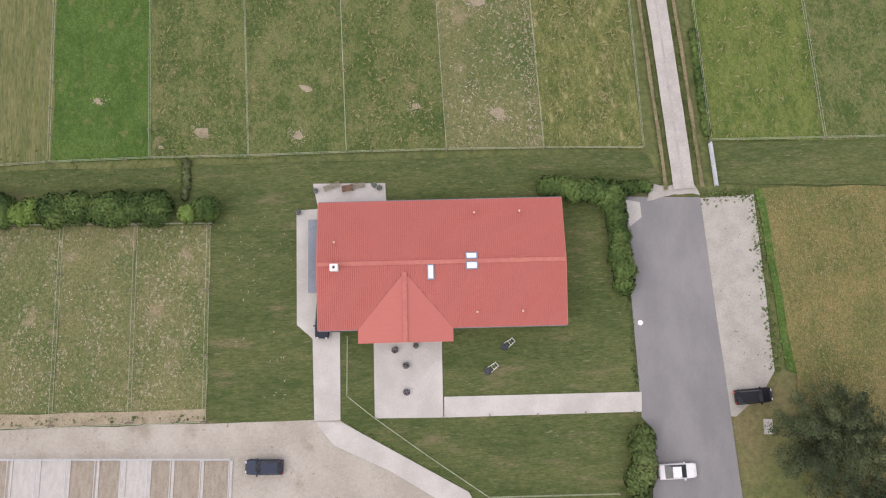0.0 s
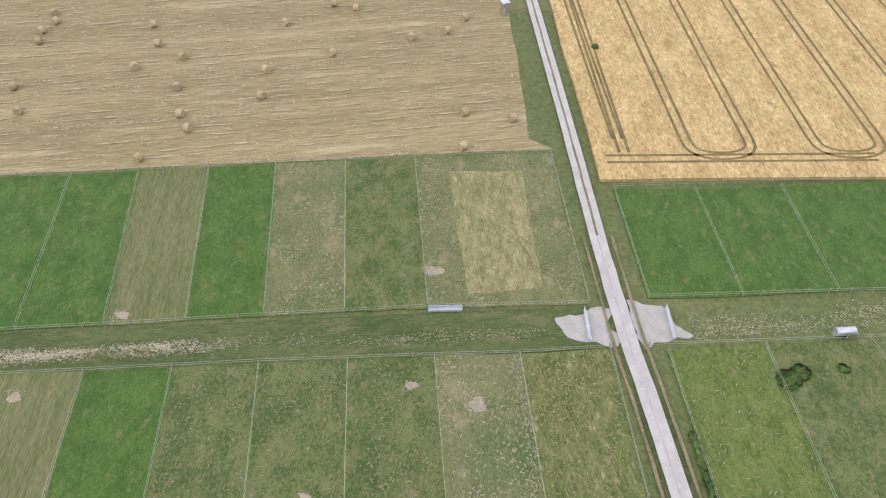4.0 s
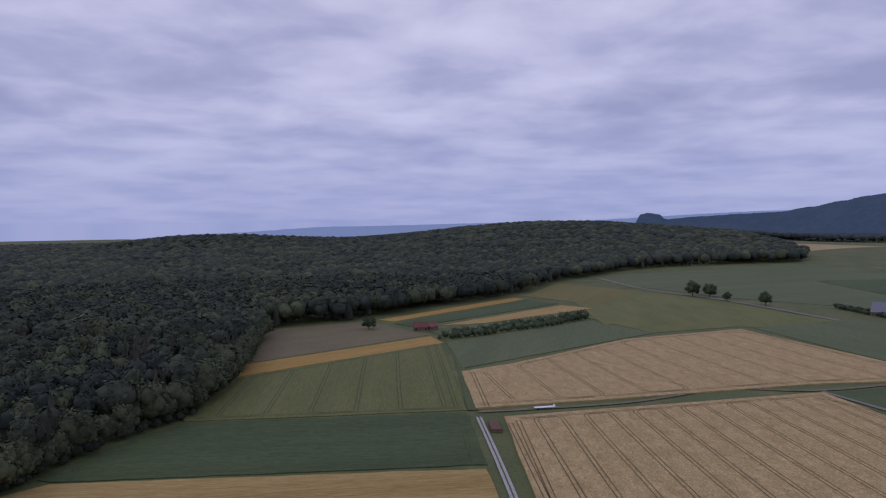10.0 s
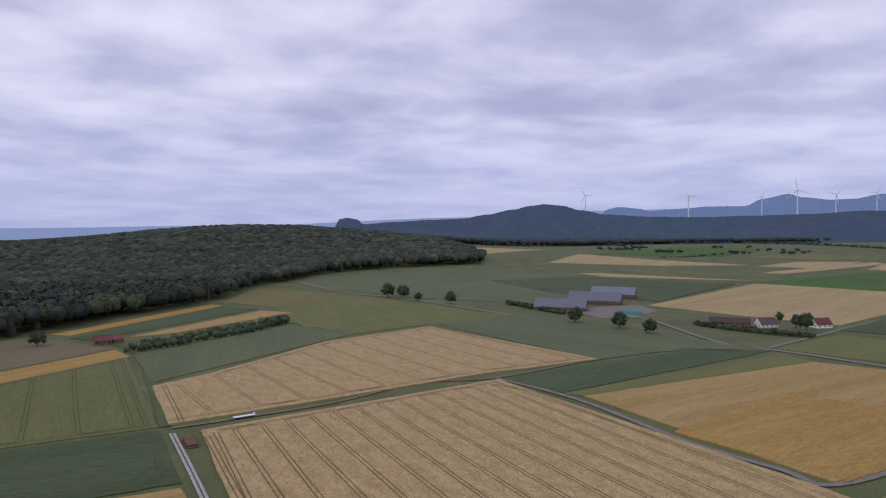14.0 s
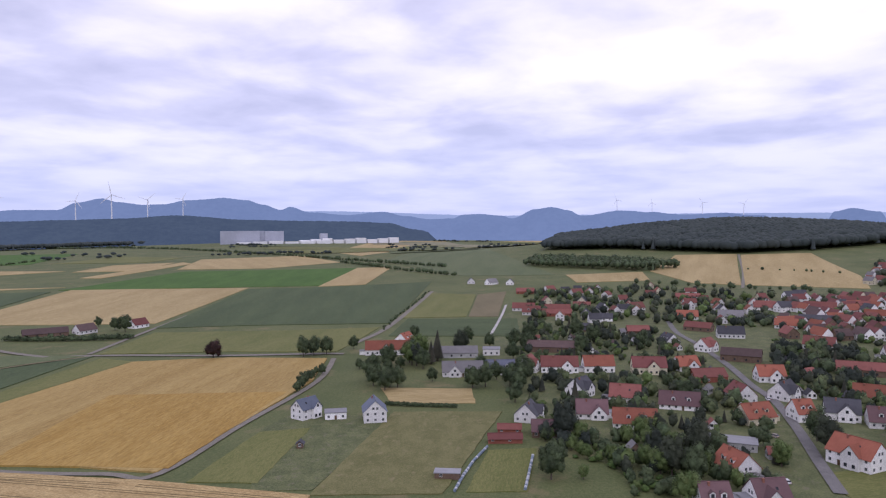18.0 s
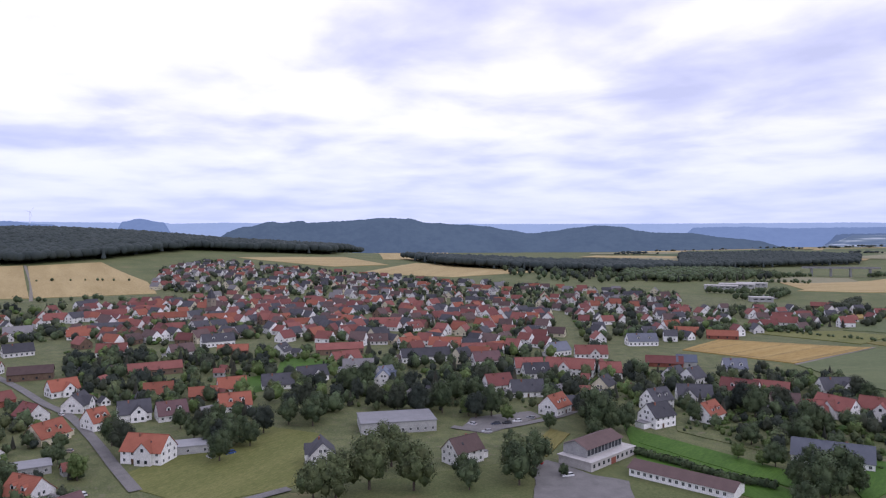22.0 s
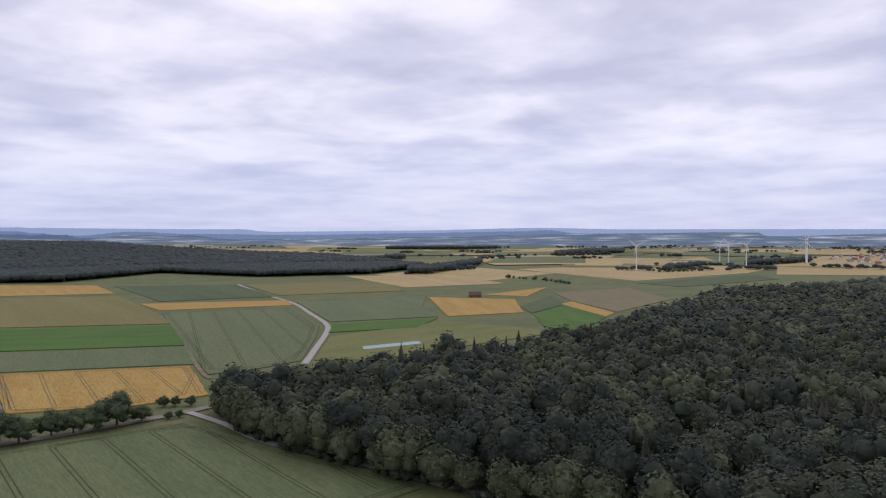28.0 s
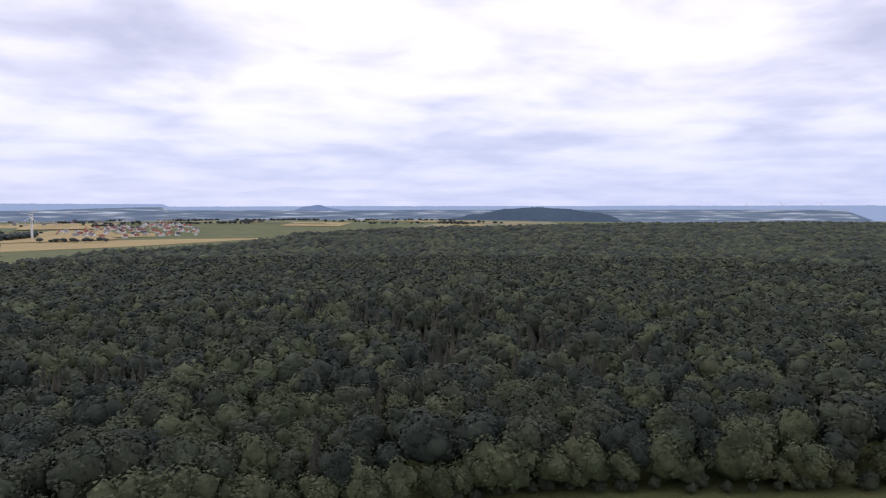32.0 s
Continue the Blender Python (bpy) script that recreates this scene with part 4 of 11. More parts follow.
def forest(name, label, poly, grade, gap, tall, spruces=0.2, seed=1, mat="forest", rmin=0.0, rmax=9999.0, wide=1.0):
    """Woodland as one mass of separate crowns on the land, between two distances from the origin."""
    rng = np.random.default_rng(seed)
    xs, ys = [p[0] for p in poly], [p[1] for p in poly]
    gx, gy = np.meshgrid(np.arange(min(xs), max(xs), gap), np.arange(min(ys), max(ys), gap))
    x = gx.ravel() + rng.uniform(-0.42, 0.42, gx.size) * gap
    y = gy.ravel() + rng.uniform(-0.42, 0.42, gx.size) * gap
    r = np.hypot(x, y)
    keep = inside(poly, x, y) & (r >= rmin) & (r < rmax)
    x, y = x[keep], y[keep]
    vs, fs, ns, slots, n = [], [], [], [], 0
    for px, py in zip(x, y):
        stand = noise.noise((px * 0.006, py * 0.006, seed * 1.7)) * 0.5 + 0.5
        fir = rng.random() < spruces * (2.4 if stand > 0.55 else 0.25)
        v, f, nv = proto("spruce" if fir else "oak", grade)[rng.integers(6)]
        h = tall * (rng.uniform(0.74, 1.14) if grade > 1 else rng.uniform(0.86, 1.08)) * (0.9 + 0.2 * stand)
        w = h * rng.uniform(0.8, 1.3) * (wide if not fir else 1.15)
        a = rng.uniform(0, 6.28)
        q, qn = turned(v, a, (w, w, h), (px, py, terrain(px, py))), turned(nv, a)
        vs.append(q)
        ns.append(qn)
        fs.append(f + n)
        kind = 1 if fir else (0, 0, 0, 2, 3, 3)[int(rng.integers(6))] if rng.random() < 0.6 else (0, 2, 3)[int(abs(stand * 9.7) % 3)]
        slots.append(np.full(len(f), kind))
        n += len(v)
    me = big_mesh(name, np.concatenate(vs), np.concatenate(fs), [LEAF[mat], *(LEAF[k if mat == "forest" else mat] for k in ("spruce", "beech", "alder"))], np.concatenate(slots), np.concatenate(ns))
    return tagged(new(name, me), label, "forest", kind="stuff")


def trunk_mesh(rng, h, r, limbs):
    bm = bmesh.new()

    def tube(a, b, ra, rb, k=7):
        d = (b - a).normalized()
        u = d.orthogonal().normalized()
        w = d.cross(u)
        ring = []
        for p, q in ((a, ra), ((a + b) / 2 + u * q_j(rng) * ra, (ra + rb) / 2), (b, rb)):
            ring.append([bm.verts.new(p + (u * math.cos(t) + w * math.sin(t)) * q) for t in (2 * math.pi * i / k for i in range(k))])
        for c, e in zip(ring, ring[1:]):
            for i in range(k):
                bm.faces.new((c[i], c[(i + 1) % k], e[(i + 1) % k], e[i]))
        bm.faces.new(ring[-1])

    tube(Vector((0, 0, -0.2)), Vector((0, 0, h * 0.62)), r, r * 0.5)
    for i in range(limbs):
        a = 2 * math.pi * i / limbs + rng.uniform(0, 0.6)
        z = h * rng.uniform(0.3, 0.55)
        tube(Vector((0, 0, z)), Vector((math.cos(a) * h * 0.2, math.sin(a) * h * 0.2, z + h * rng.uniform(0.14, 0.24))), r * 0.4, r * 0.12, 5)
    return bm


def q_j(rng):
    return rng.uniform(-0.4, 0.4)


TREES = {}


def tree_proto(kind, seed):
    """A single tree of 10 m with its trunk and a crown of leaf clumps."""
    rng = np.random.default_rng(seed)
    h = 10.0
    me_t = mesh_of("trunk", trunk_mesh(rng, h * (0.75 if kind != "spruce" else 1.3), 0.24, 6 if kind != "spruce" else 0), BARK)
    if kind == "spruce":
        v, f, nv = crown_proto(rng, "spruce", 3)
        return me_t, big_mesh("crown", v * h, f, [LEAF["spruce"]], None, nv)
    rad = np.array([0.36, 0.36, 0.46])
    mid = np.array([0.0, 0.0, 0.54])
    v, f = BALL1
    body = v * rng.uniform(0.6, 0.75, (len(v), 1)) * rad + mid
    pieces = [(body, f, swell(body, mid, rad, mid))]
    for i in range(16):
        a = i * 2.4 + rng.uniform(-0.5, 0.5)
        z = 1.0 - 1.75 * (i + 0.4) / 16
        q = math.sqrt(max(0.0, 1 - z * z))
        d = np.array([math.cos(a) * q, math.sin(a) * q, z])
        c, g = mid + d * rad * rng.uniform(0.5, 0.85), rad * rng.uniform(0.26, 0.46)
        lobe = v * rng.uniform(0.6, 0.8, (len(v), 1)) * g + c
        pieces.append((lobe, f, swell(lobe, c, g, mid)))
        w, e = leaves(rng, c, g, 150, 0.017, (0.75, 1.15))
        pieces.append((w, e, swell(w, c, g, mid, 0.35, rng)))
    v, f, nv = gather(pieces)
    return me_t, big_mesh("crown", v * h, f, [LEAF[kind]], None, nv)


def fine_tree(kind, x, y, h, wide, label):
    """A tree close to the camera: long limbs that carry many small leaf sprays."""
    rng = np.random.default_rng(41)
    ob = thing("tree", x, y, 0, 0, label, "tree")
    part("trunk", trunk_mesh(rng, h * 0.75, 0.26, 8), BARK, ob)
    pieces = []
    for i in range(58):
        a = i * 2.4 + rng.uniform(-0.3, 0.3)
        up = 1.0 - 1.25 * (i + 0.4) / 58
        q = math.sqrt(max(0.05, 1 - up * up))
        tip = np.array([math.cos(a) * q * wide, math.sin(a) * q * wide, h * (0.52 + 0.42 * up)]) * rng.uniform(0.82, 1.08)
        root = np.array([0, 0, h * rng.uniform(0.25, 0.5)])
        part("limb", tube_limb(root, tip), BARK, ob)
        for k in range(9):
            u = 0.3 + 0.7 * (k + rng.random()) / 9
            c = root + (tip - root) * u + rng.normal(0, 0.25, 3)
            r = (0.75 + 0.5 * rng.random()) * (1.15 - 0.45 * u)
            pieces.append(leaves(rng, c, np.array([r, r, r * 0.8]), 120, 0.08))
    v, f = gather(pieces)
    part("crown", big_mesh("crown", v, f, [LEAF[kind]]), None, ob)
    return ob


def tube_limb(a, b):
    """A thin tapering limb between two points."""
    bm = bmesh.new()
    a, b = Vector(a), Vector(b)
    d = b - a
    m = Matrix.Translation((a + b) / 2) @ d.to_track_quat("Z", "Y").to_matrix().to_4x4()
    bmesh.ops.create_cone(bm, cap_ends=True, segments=6, radius1=0.09, radius2=0.02, depth=d.length, matrix=m)
    return bm


def tree(kind, x, y, h, label, group="", wide=1.0):
    """A tree of height h on the land at x, y."""
    k = (kind, int(abs(x * 7 + y * 3)) % 3)
    if k not in TREES:
        TREES[k] = tree_proto(kind, 11 + k[1] * 5 + len(kind))
    trunk, crown = TREES[k]
    name = {"spruce": "spruce_tree", "willow": "willow_tree", "bright": "shrub", "hedge": "shrub"}.get(kind, "tree")
    ob = thing(name, x, y, terrain(x, y), (x * 37 + y * 91) % 360, label, "tree" if name != "shrub" else "shrub", group)
    ob.matrix_basis = ob.matrix_basis @ Matrix.Diagonal((h * wide / 10, h * wide / 10, h / 10, 1))
    part("trunk", trunk, None, ob)
    c = part("crown", crown, None, ob)
    c.location.z = 0.0 if kind == "spruce" else -0.7
    return ob


def hedge(label, width, tall, kind, *points, name="hedge", density=30.0, size=0.3):
    """A leafy hedge along a line, with an uneven top and sides."""
    rng = np.random.default_rng(int(abs(points[0][0] * 13 + points[0][1] * 7)) + 3)
    pieces = []
    for (x0, y0), (x1, y1) in zip(points, points[1:]):
        n = math.hypot(x1 - x0, y1 - y0)
        k = max(1, round(n / (width * 0.4)))
        for i in range(k):
            u = (i + rng.uniform(0.2, 0.8)) / k
            x, y = x0 + (x1 - x0) * u, y0 + (y1 - y0) * u
            w, t = width * rng.uniform(0.45, 0.62), tall * rng.uniform(0.45, 0.6)
            c = np.array([x + rng.uniform(-0.1, 0.1) * width, y + rng.uniform(-0.1, 0.1) * width, terrain(x, y) + t * 0.92])
            v, f = BALL2
            g = np.array([w, w, t])
            body = v * rng.uniform(0.6, 0.8, (len(v), 1)) * g + c
            pieces.append((body, f, swell(body, c, g, c)))
            q, e = cards(rng, c, g, int(density * (w * t + w * w) * 2.2 / (size / 0.3) ** 2) + 12, size)
            pieces.append((q, e, swell(q, c, g, c)))
    v, f, nv = gather(pieces)
    o = np.array([points[0][0], points[0][1], terrain(*points[0])])
    ob = new(name, big_mesh(name, v - o, f, [LEAF[kind]], None, nv))
    ob.location = o
    return tagged(ob, label, "hedge")


WEST_WOOD = [
    (-159, 225), (-155, 259), (-147, 296), (-132, 329), (-137, 414), (-164, 562), (-165, 609), (-102, 650), (-85, 680),
    (53, 849), (132, 1026), (269, 1189), (350, 1246), (611, 1303), (700, 1500), (760, 1900), (900, 2500), (700, 3100),
    (-900, 3100), (-2300, 2300), (-2100, 1300), (-1834, 499), (-1645, 193), (-1248, 11), (-1170, -148), (-857, -275),
    (-643, -255), (-499, -248), (-405, -243), (-333, -278), (-271, -281), (-204, -309), (-189, -266), (-186, -227),
    (-188, -198), (-190, -171), (-192, -137), (-200, -20), (-199, 99), (-182, 156), (-174, 184), (-166, 206),
]
forest("forest", "dense dark green mixed forest edge of broadleaf trees and spruces", WEST_WOOD, 3, 10.2, 24, 0.16, 1, rmax=295, wide=1.15)
forest("forest", "dense dark green mixed forest with round crowns", WEST_WOOD, 2, 10.0, 23, 0.24, 12, rmin=295, rmax=540, wide=1.2)
forest("forest", "dense dark green mixed forest behind its edge", WEST_WOOD, 1, 10.2, 22, 0.16, 2, rmin=540, rmax=950, wide=1.25)
forest("forest", "dark mixed forest stretching into the distance", WEST_WOOD, 0, 13.0, 22, 0.15, 3, rmin=950, rmax=1600, wide=1.25)
forest("forest", "dark forest on the far ridge", WEST_WOOD, 0, 21.0, 24, 0.1, 4, rmin=1600, wide=1.9)
SOUTH_WOOD = [
    (190, -2330), (-53, -1895), (-275, -1545), (-413, -1392), (-537, -1275), (-782, -1380), (-824, -1110), (-1009, -1000),
    (-1230, -1050), (-1500, -1700), (-1300, -2900), (200, -3400), (420, -2900),
]
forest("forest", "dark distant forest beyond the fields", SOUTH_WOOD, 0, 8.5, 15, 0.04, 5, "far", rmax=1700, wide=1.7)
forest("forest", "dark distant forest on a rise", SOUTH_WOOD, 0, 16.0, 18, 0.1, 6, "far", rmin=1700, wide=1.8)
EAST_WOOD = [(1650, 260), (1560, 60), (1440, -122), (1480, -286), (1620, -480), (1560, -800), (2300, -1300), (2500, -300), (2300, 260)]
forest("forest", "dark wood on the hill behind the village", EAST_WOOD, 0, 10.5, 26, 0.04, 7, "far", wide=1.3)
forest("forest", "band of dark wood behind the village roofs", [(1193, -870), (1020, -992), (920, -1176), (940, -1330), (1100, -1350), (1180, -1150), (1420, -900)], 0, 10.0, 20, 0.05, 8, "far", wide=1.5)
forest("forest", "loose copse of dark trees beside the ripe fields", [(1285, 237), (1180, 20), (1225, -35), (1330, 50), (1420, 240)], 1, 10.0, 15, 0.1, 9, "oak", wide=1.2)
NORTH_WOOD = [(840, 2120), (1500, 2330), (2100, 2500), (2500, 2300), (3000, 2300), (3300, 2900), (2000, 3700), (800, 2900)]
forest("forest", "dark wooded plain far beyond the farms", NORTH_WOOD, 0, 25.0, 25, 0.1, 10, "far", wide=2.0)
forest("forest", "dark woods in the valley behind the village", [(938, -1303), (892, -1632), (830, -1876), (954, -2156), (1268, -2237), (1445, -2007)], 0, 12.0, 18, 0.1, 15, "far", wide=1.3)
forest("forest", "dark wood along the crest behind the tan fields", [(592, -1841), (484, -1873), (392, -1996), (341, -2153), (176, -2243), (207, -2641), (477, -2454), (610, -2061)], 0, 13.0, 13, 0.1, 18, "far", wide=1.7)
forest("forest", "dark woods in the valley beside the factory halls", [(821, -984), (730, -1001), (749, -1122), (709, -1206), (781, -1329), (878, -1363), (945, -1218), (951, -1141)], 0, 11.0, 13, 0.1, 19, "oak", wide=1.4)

for label, poly in (
    ("dark wood between far tan fields", [(-1045, -929), (-1064, -895), (-1188, -938), (-1395, -1009), (-1521, -1100), (-1295, -1022), (-1139, -1013)]),
    ("small dark wood before the long forest", [(-1491, -1413), (-1548, -1392), (-1625, -1462), (-1566, -1484)]),
    ("dark wood on the far plain", [(-1908, -1100), (-2078, -1091), (-2150, -990), (-2300, -1059), (-2223, -1167), (-2042, -1177)]),
    ("long dark wood across the far plain", [(-2134, -2021), (-2282, -1871), (-2417, -1664), (-2538, -1747), (-2396, -1965), (-2241, -2122)]),
    ("dark copse beside the turbines", [(-1388, -552), (-1552, -535), (-1630, -562), (-1457, -580)]),
    ("dark copse behind the turbines", [(-1644, -468), (-1843, -380), (-1917, -395), (-1710, -487)]),
):
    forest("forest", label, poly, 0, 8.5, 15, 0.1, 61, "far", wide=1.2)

tree("oak", -82, 595, 12.9, "dark broad tree standing alone in the fields", "field trees", 1.3)
tree("oak", 261, 830, 18.6, "dark broad tree standing alone in the fields", "field trees", 1.3)
tree("oak", 275, 814, 17.7, "dark broad tree standing alone in the fields", "field trees", 1.3)
tree("oak", 283, 782, 10.6, "dark broad tree standing alone in the fields", "field trees", 1.3)
tree("oak", 307, 740, 15.3, "dark broad tree standing alone in the fields", "field trees", 1.3)
tree("oak", 355, 559, 15.8, "dark broad tree standing alone in the fields", "field trees", 1.3)
tree("oak", 371, 514, 16.6, "dark broad tree standing alone in the fields", "field trees", 1.3)
tree("oak", 378, 482, 13.1, "dark broad tree standing alone in the fields", "field trees", 1.3)
tree("copper", 424, 296, 14.0, "solitary round copper leaved tree beside the barley", "field trees", 1.2)
tree("oak", 447, 239, 15.3, "dark tree at the lane corner before the village", "lane trees", 1.0)
tree("oak", 453, 234, 14.6, "dark tree at the lane corner before the village", "lane trees", 1.0)
tree("oak", 459, 227, 13.8, "dark tree at the lane corner before the village", "lane trees", 1.0)
tree("oak", 361, 194, 9.1, "dark tree at the lane corner before the village", "lane trees", 1.0)
tree("oak", 374, 197, 8.0, "dark tree at the lane corner before the village", "lane trees", 1.0)
tree("oak", 394, 198, 7.7, "dark tree at the lane corner before the village", "lane trees", 1.0)
tree("oak", 512, 446, 17.2, "dark farm tree beside red roofs", "farm trees", 1.0)
tree("oak", 532, 493, 10.4, "dark farm tree beside red roofs", "farm trees", 1.0)
tree("oak", 518, 462, 13.2, "dark farm tree beside red roofs", "farm trees", 1.0)
tree("oak", 64, -350, 13.6, "slender roadside tree in an avenue", "avenue trees", 1.0)
tree("oak", 51, -351, 12.9, "slender roadside tree in an avenue", "avenue trees", 1.0)
tree("oak", 37, -351, 12.0, "slender roadside tree in an avenue", "avenue trees", 1.0)
tree("oak", 24, -349, 12.8, "slender roadside tree in an avenue", "avenue trees", 1.0)
tree("oak", 11, -351, 12.8, "slender roadside tree in an avenue", "avenue trees", 1.0)
tree("oak", -2, -351, 12.8, "slender roadside tree in an avenue", "avenue trees", 1.0)
tree("oak", -15, -352, 12.9, "slender roadside tree in an avenue", "avenue trees", 1.0)
tree("oak", -28, -353, 12.6, "slender roadside tree in an avenue", "avenue trees", 1.0)
tree("oak", -40, -350, 12.6, "slender roadside tree in an avenue", "avenue trees", 1.0)
tree("oak", -52, -346, 11.1, "slender roadside tree in an avenue", "avenue trees", 1.0)
tree("oak", -63, -346, 11.2, "slender roadside tree in an avenue", "avenue trees", 1.0)
tree("oak", -77, -336, 17.0, "tall dark tree in a row along the road", "roadside wood", 1.6)
tree("oak", -83, -332, 16.9, "tall dark tree in a row along the road", "roadside wood", 1.6)
tree("oak", -92, -338, 15.5, "tall dark tree in a row along the road", "roadside wood", 1.6)
tree("oak", -99, -340, 14.0, "tall dark tree in a row along the road", "roadside wood", 1.6)
tree("oak", -103, -334, 12.8, "tall dark tree in a row along the road", "roadside wood", 1.6)
tree("oak", -112, -333, 15.6, "tall dark tree in a row along the road", "roadside wood", 1.6)
tree("oak", -120, -327, 12.7, "tall dark tree in a row along the road", "roadside wood", 1.6)
tree("oak", -133, -327, 12.3, "tall dark tree in a row along the road", "roadside wood", 1.6)
tree("oak", -141, -324, 11.2, "tall dark tree in a row along the road", "roadside wood", 1.6)
tree("oak", -150, -321, 13.5, "tall dark tree in a row along the road", "roadside wood", 1.6)
tree("oak", -159, -321, 16.5, "tall dark tree in a row along the road", "roadside wood", 1.6)
tree("oak", -170, -319, 8.6, "tall dark tree in a row along the road", "roadside wood", 1.6)
tree("oak", -191, -337, 6.2, "tall dark tree in a row along the road", "roadside wood", 1.6)
tree("oak", -196, -334, 5.5, "tall dark tree in a row along the road", "roadside wood", 1.6)
tree("oak", -201, -328, 5.5, "tall dark tree in a row along the road", "roadside wood", 1.6)
tree("oak", -180, -313, 4.0, "tall dark tree in a row along the road", "roadside wood", 1.6)
tree("oak", -185, -312, 4.0, "tall dark tree in a row along the road", "roadside wood", 1.6)
tree("spruce", 416, -80, 9.4, "tall dark spruce among the houses", "village conifers", 1.1)
tree("spruce", 351, 40, 16.8, "tall dark spruce among the houses", "village conifers", 1.1)
tree("spruce", 261, -342, 13.6, "tall dark spruce among the houses", "village conifers", 1.1)
tree("spruce", 229, -261, 16.5, "tall dark spruce among the houses", "village conifers", 1.1)
tree("spruce", 415, -62, 10.0, "tall dark spruce among the houses", "village conifers", 1.1)
tree("oak", 95, -386, 13.2, "dark broadleaf tree at the farmyard", "village trees", 1.05)
tree("oak", 72, -320, 15.6, "dark broadleaf tree at the farmyard", "village trees", 1.05)
tree("oak", 81, -311, 13.3, "dark broadleaf tree at the farmyard", "village trees", 1.05)
tree("oak", 107, -330, 13.2, "dark broadleaf tree at the farmyard", "village trees", 1.05)
tree("oak", 167, -389, 13.5, "dark broadleaf tree at the farmyard", "village trees", 1.05)
tree("oak", 188, -320, 16.2, "dark broadleaf tree at the farmyard", "village trees", 1.05)
tree("oak", 153, -297, 13.3, "dark broadleaf tree at the farmyard", "village trees", 1.05)
tree("oak", 116, -243, 13.2, "dark broadleaf tree at the farmyard", "village trees", 1.05)
tree("oak", 114, -223, 11.9, "dark broadleaf tree at the farmyard", "village trees", 1.05)
tree("oak", 113, -257, 8.9, "dark broadleaf tree at the farmyard", "village trees", 1.05)
tree("oak", 220, -193, 9.3, "large dark leafy tree beside the school", "village trees", 1.05)
tree("oak", 188, -169, 17.1, "large dark leafy tree beside the school", "village trees", 1.05)
tree("oak", 198, -187, 15.1, "large dark leafy tree beside the school", "village trees", 1.05)
tree("oak", 195, -152, 11.8, "large dark leafy tree beside the school", "village trees", 1.05)
tree("oak", 230, -252, 16.8, "large dark leafy tree beside the school", "village trees", 1.05)
tree("oak", 212, -244, 15.4, "large dark leafy tree beside the school", "village trees", 1.05)
tree("oak", 210, -253, 14.4, "large dark leafy tree beside the school", "village trees", 1.05)
tree("oak", 159, -313, 16.7, "large dark leafy tree beside the school", "village trees", 1.05)
tree("oak", 116, -238, 18.9, "large dark leafy tree beside the school", "village trees", 1.05)
tree("oak", 116, -255, 15.5, "large dark leafy tree beside the school", "village trees", 1.05)
tree("oak", 127, -243, 13.0, "large dark leafy tree beside the school", "village trees", 1.05)
tree("oak", 185, -188, 5.4, "large dark leafy tree beside the school", "village trees", 1.05)
tree("oak", 200, -339, 14.0, "large dark leafy tree beside the school", "village trees", 1.05)
tree("willow", 216, -124, 22.1, "large grey green willow beside the street", "village trees", 1.1)
tree("willow", 206, -136, 19.6, "large grey green willow beside the street", "village trees", 1.1)
tree("willow", 216, -111, 17.3, "large grey green willow beside the street", "village trees", 1.1)
tree("willow", 217, -103, 16.2, "large grey green willow beside the street", "village trees", 1.1)
tree("willow", 232, -143, 18.4, "large grey green willow beside the street", "village trees", 1.1)
tree("willow", 197, -175, 16.7, "large grey green willow beside the street", "village trees", 1.1)
tree("oak", 301, -96, 15.0, "dark tree beside the meadow", "village trees", 1.05)
tree("oak", 293, -101, 13.5, "dark tree beside the meadow", "village trees", 1.05)
tree("oak", 290, -109, 12.3, "dark tree beside the meadow", "village trees", 1.05)
tree("oak", 314, -93, 11.7, "dark tree beside the meadow", "village trees", 1.05)
tree("oak", 312, -136, 13.5, "dark tree beside the meadow", "village trees", 1.05)
tree("oak", 303, -144, 16.0, "dark tree beside the meadow", "village trees", 1.05)
tree("oak", 347, -188, 18.8, "dark tree beside the meadow", "village trees", 1.05)
tree("oak", 216, -241, 21.8, "dark tree beside the meadow", "village trees", 1.05)
tree("oak", 205, -157, 10.3, "dark tree beside the meadow", "village trees", 1.05)
tree("oak", 233, -228, 9.0, "dark tree beside the meadow", "village trees", 1.05)
tree("oak", 297, -236, 13.5, "dark tree beside the meadow", "village trees", 1.05)
tree("oak", 335, -93, 11.0, "dark tree beside the meadow", "village trees", 1.05)
tree("lime", 254, -221, 9.4, "light green garden tree", "garden trees", 1.1)
tree("lime", 274, -213, 11.0, "light green garden tree", "garden trees", 1.1)
tree("lime", 158, -257, 7.2, "light green garden tree", "garden trees", 1.1)
tree("lime", 148, -257, 6.6, "light green garden tree", "garden trees", 1.1)
tree("lime", 287, -43, 10.4, "light green garden tree", "garden trees", 1.1)
tree("lime", 294, 4, 10.5, "light green garden tree", "garden trees", 1.1)
tree("lime", 266, -0, 10.5, "light green garden tree", "garden trees", 1.1)
tree("lime", 293, -5, 9.3, "light green garden tree", "garden trees", 1.1)
tree("lime", 264, -13, 12.6, "light green garden tree", "garden trees", 1.1)
tree("lime", 241, -8, 11.5, "light green garden tree", "garden trees", 1.1)
tree("lime", 311, 8, 9.9, "light green garden tree", "garden trees", 1.1)
tree("lime", 303, 14, 8.4, "light green garden tree", "garden trees", 1.1)
tree("lime", 298, 32, 9.5, "light green garden tree", "garden trees", 1.1)
tree("oak", 278, -92, 13.9, "dark garden tree between houses", "garden trees", 1.05)
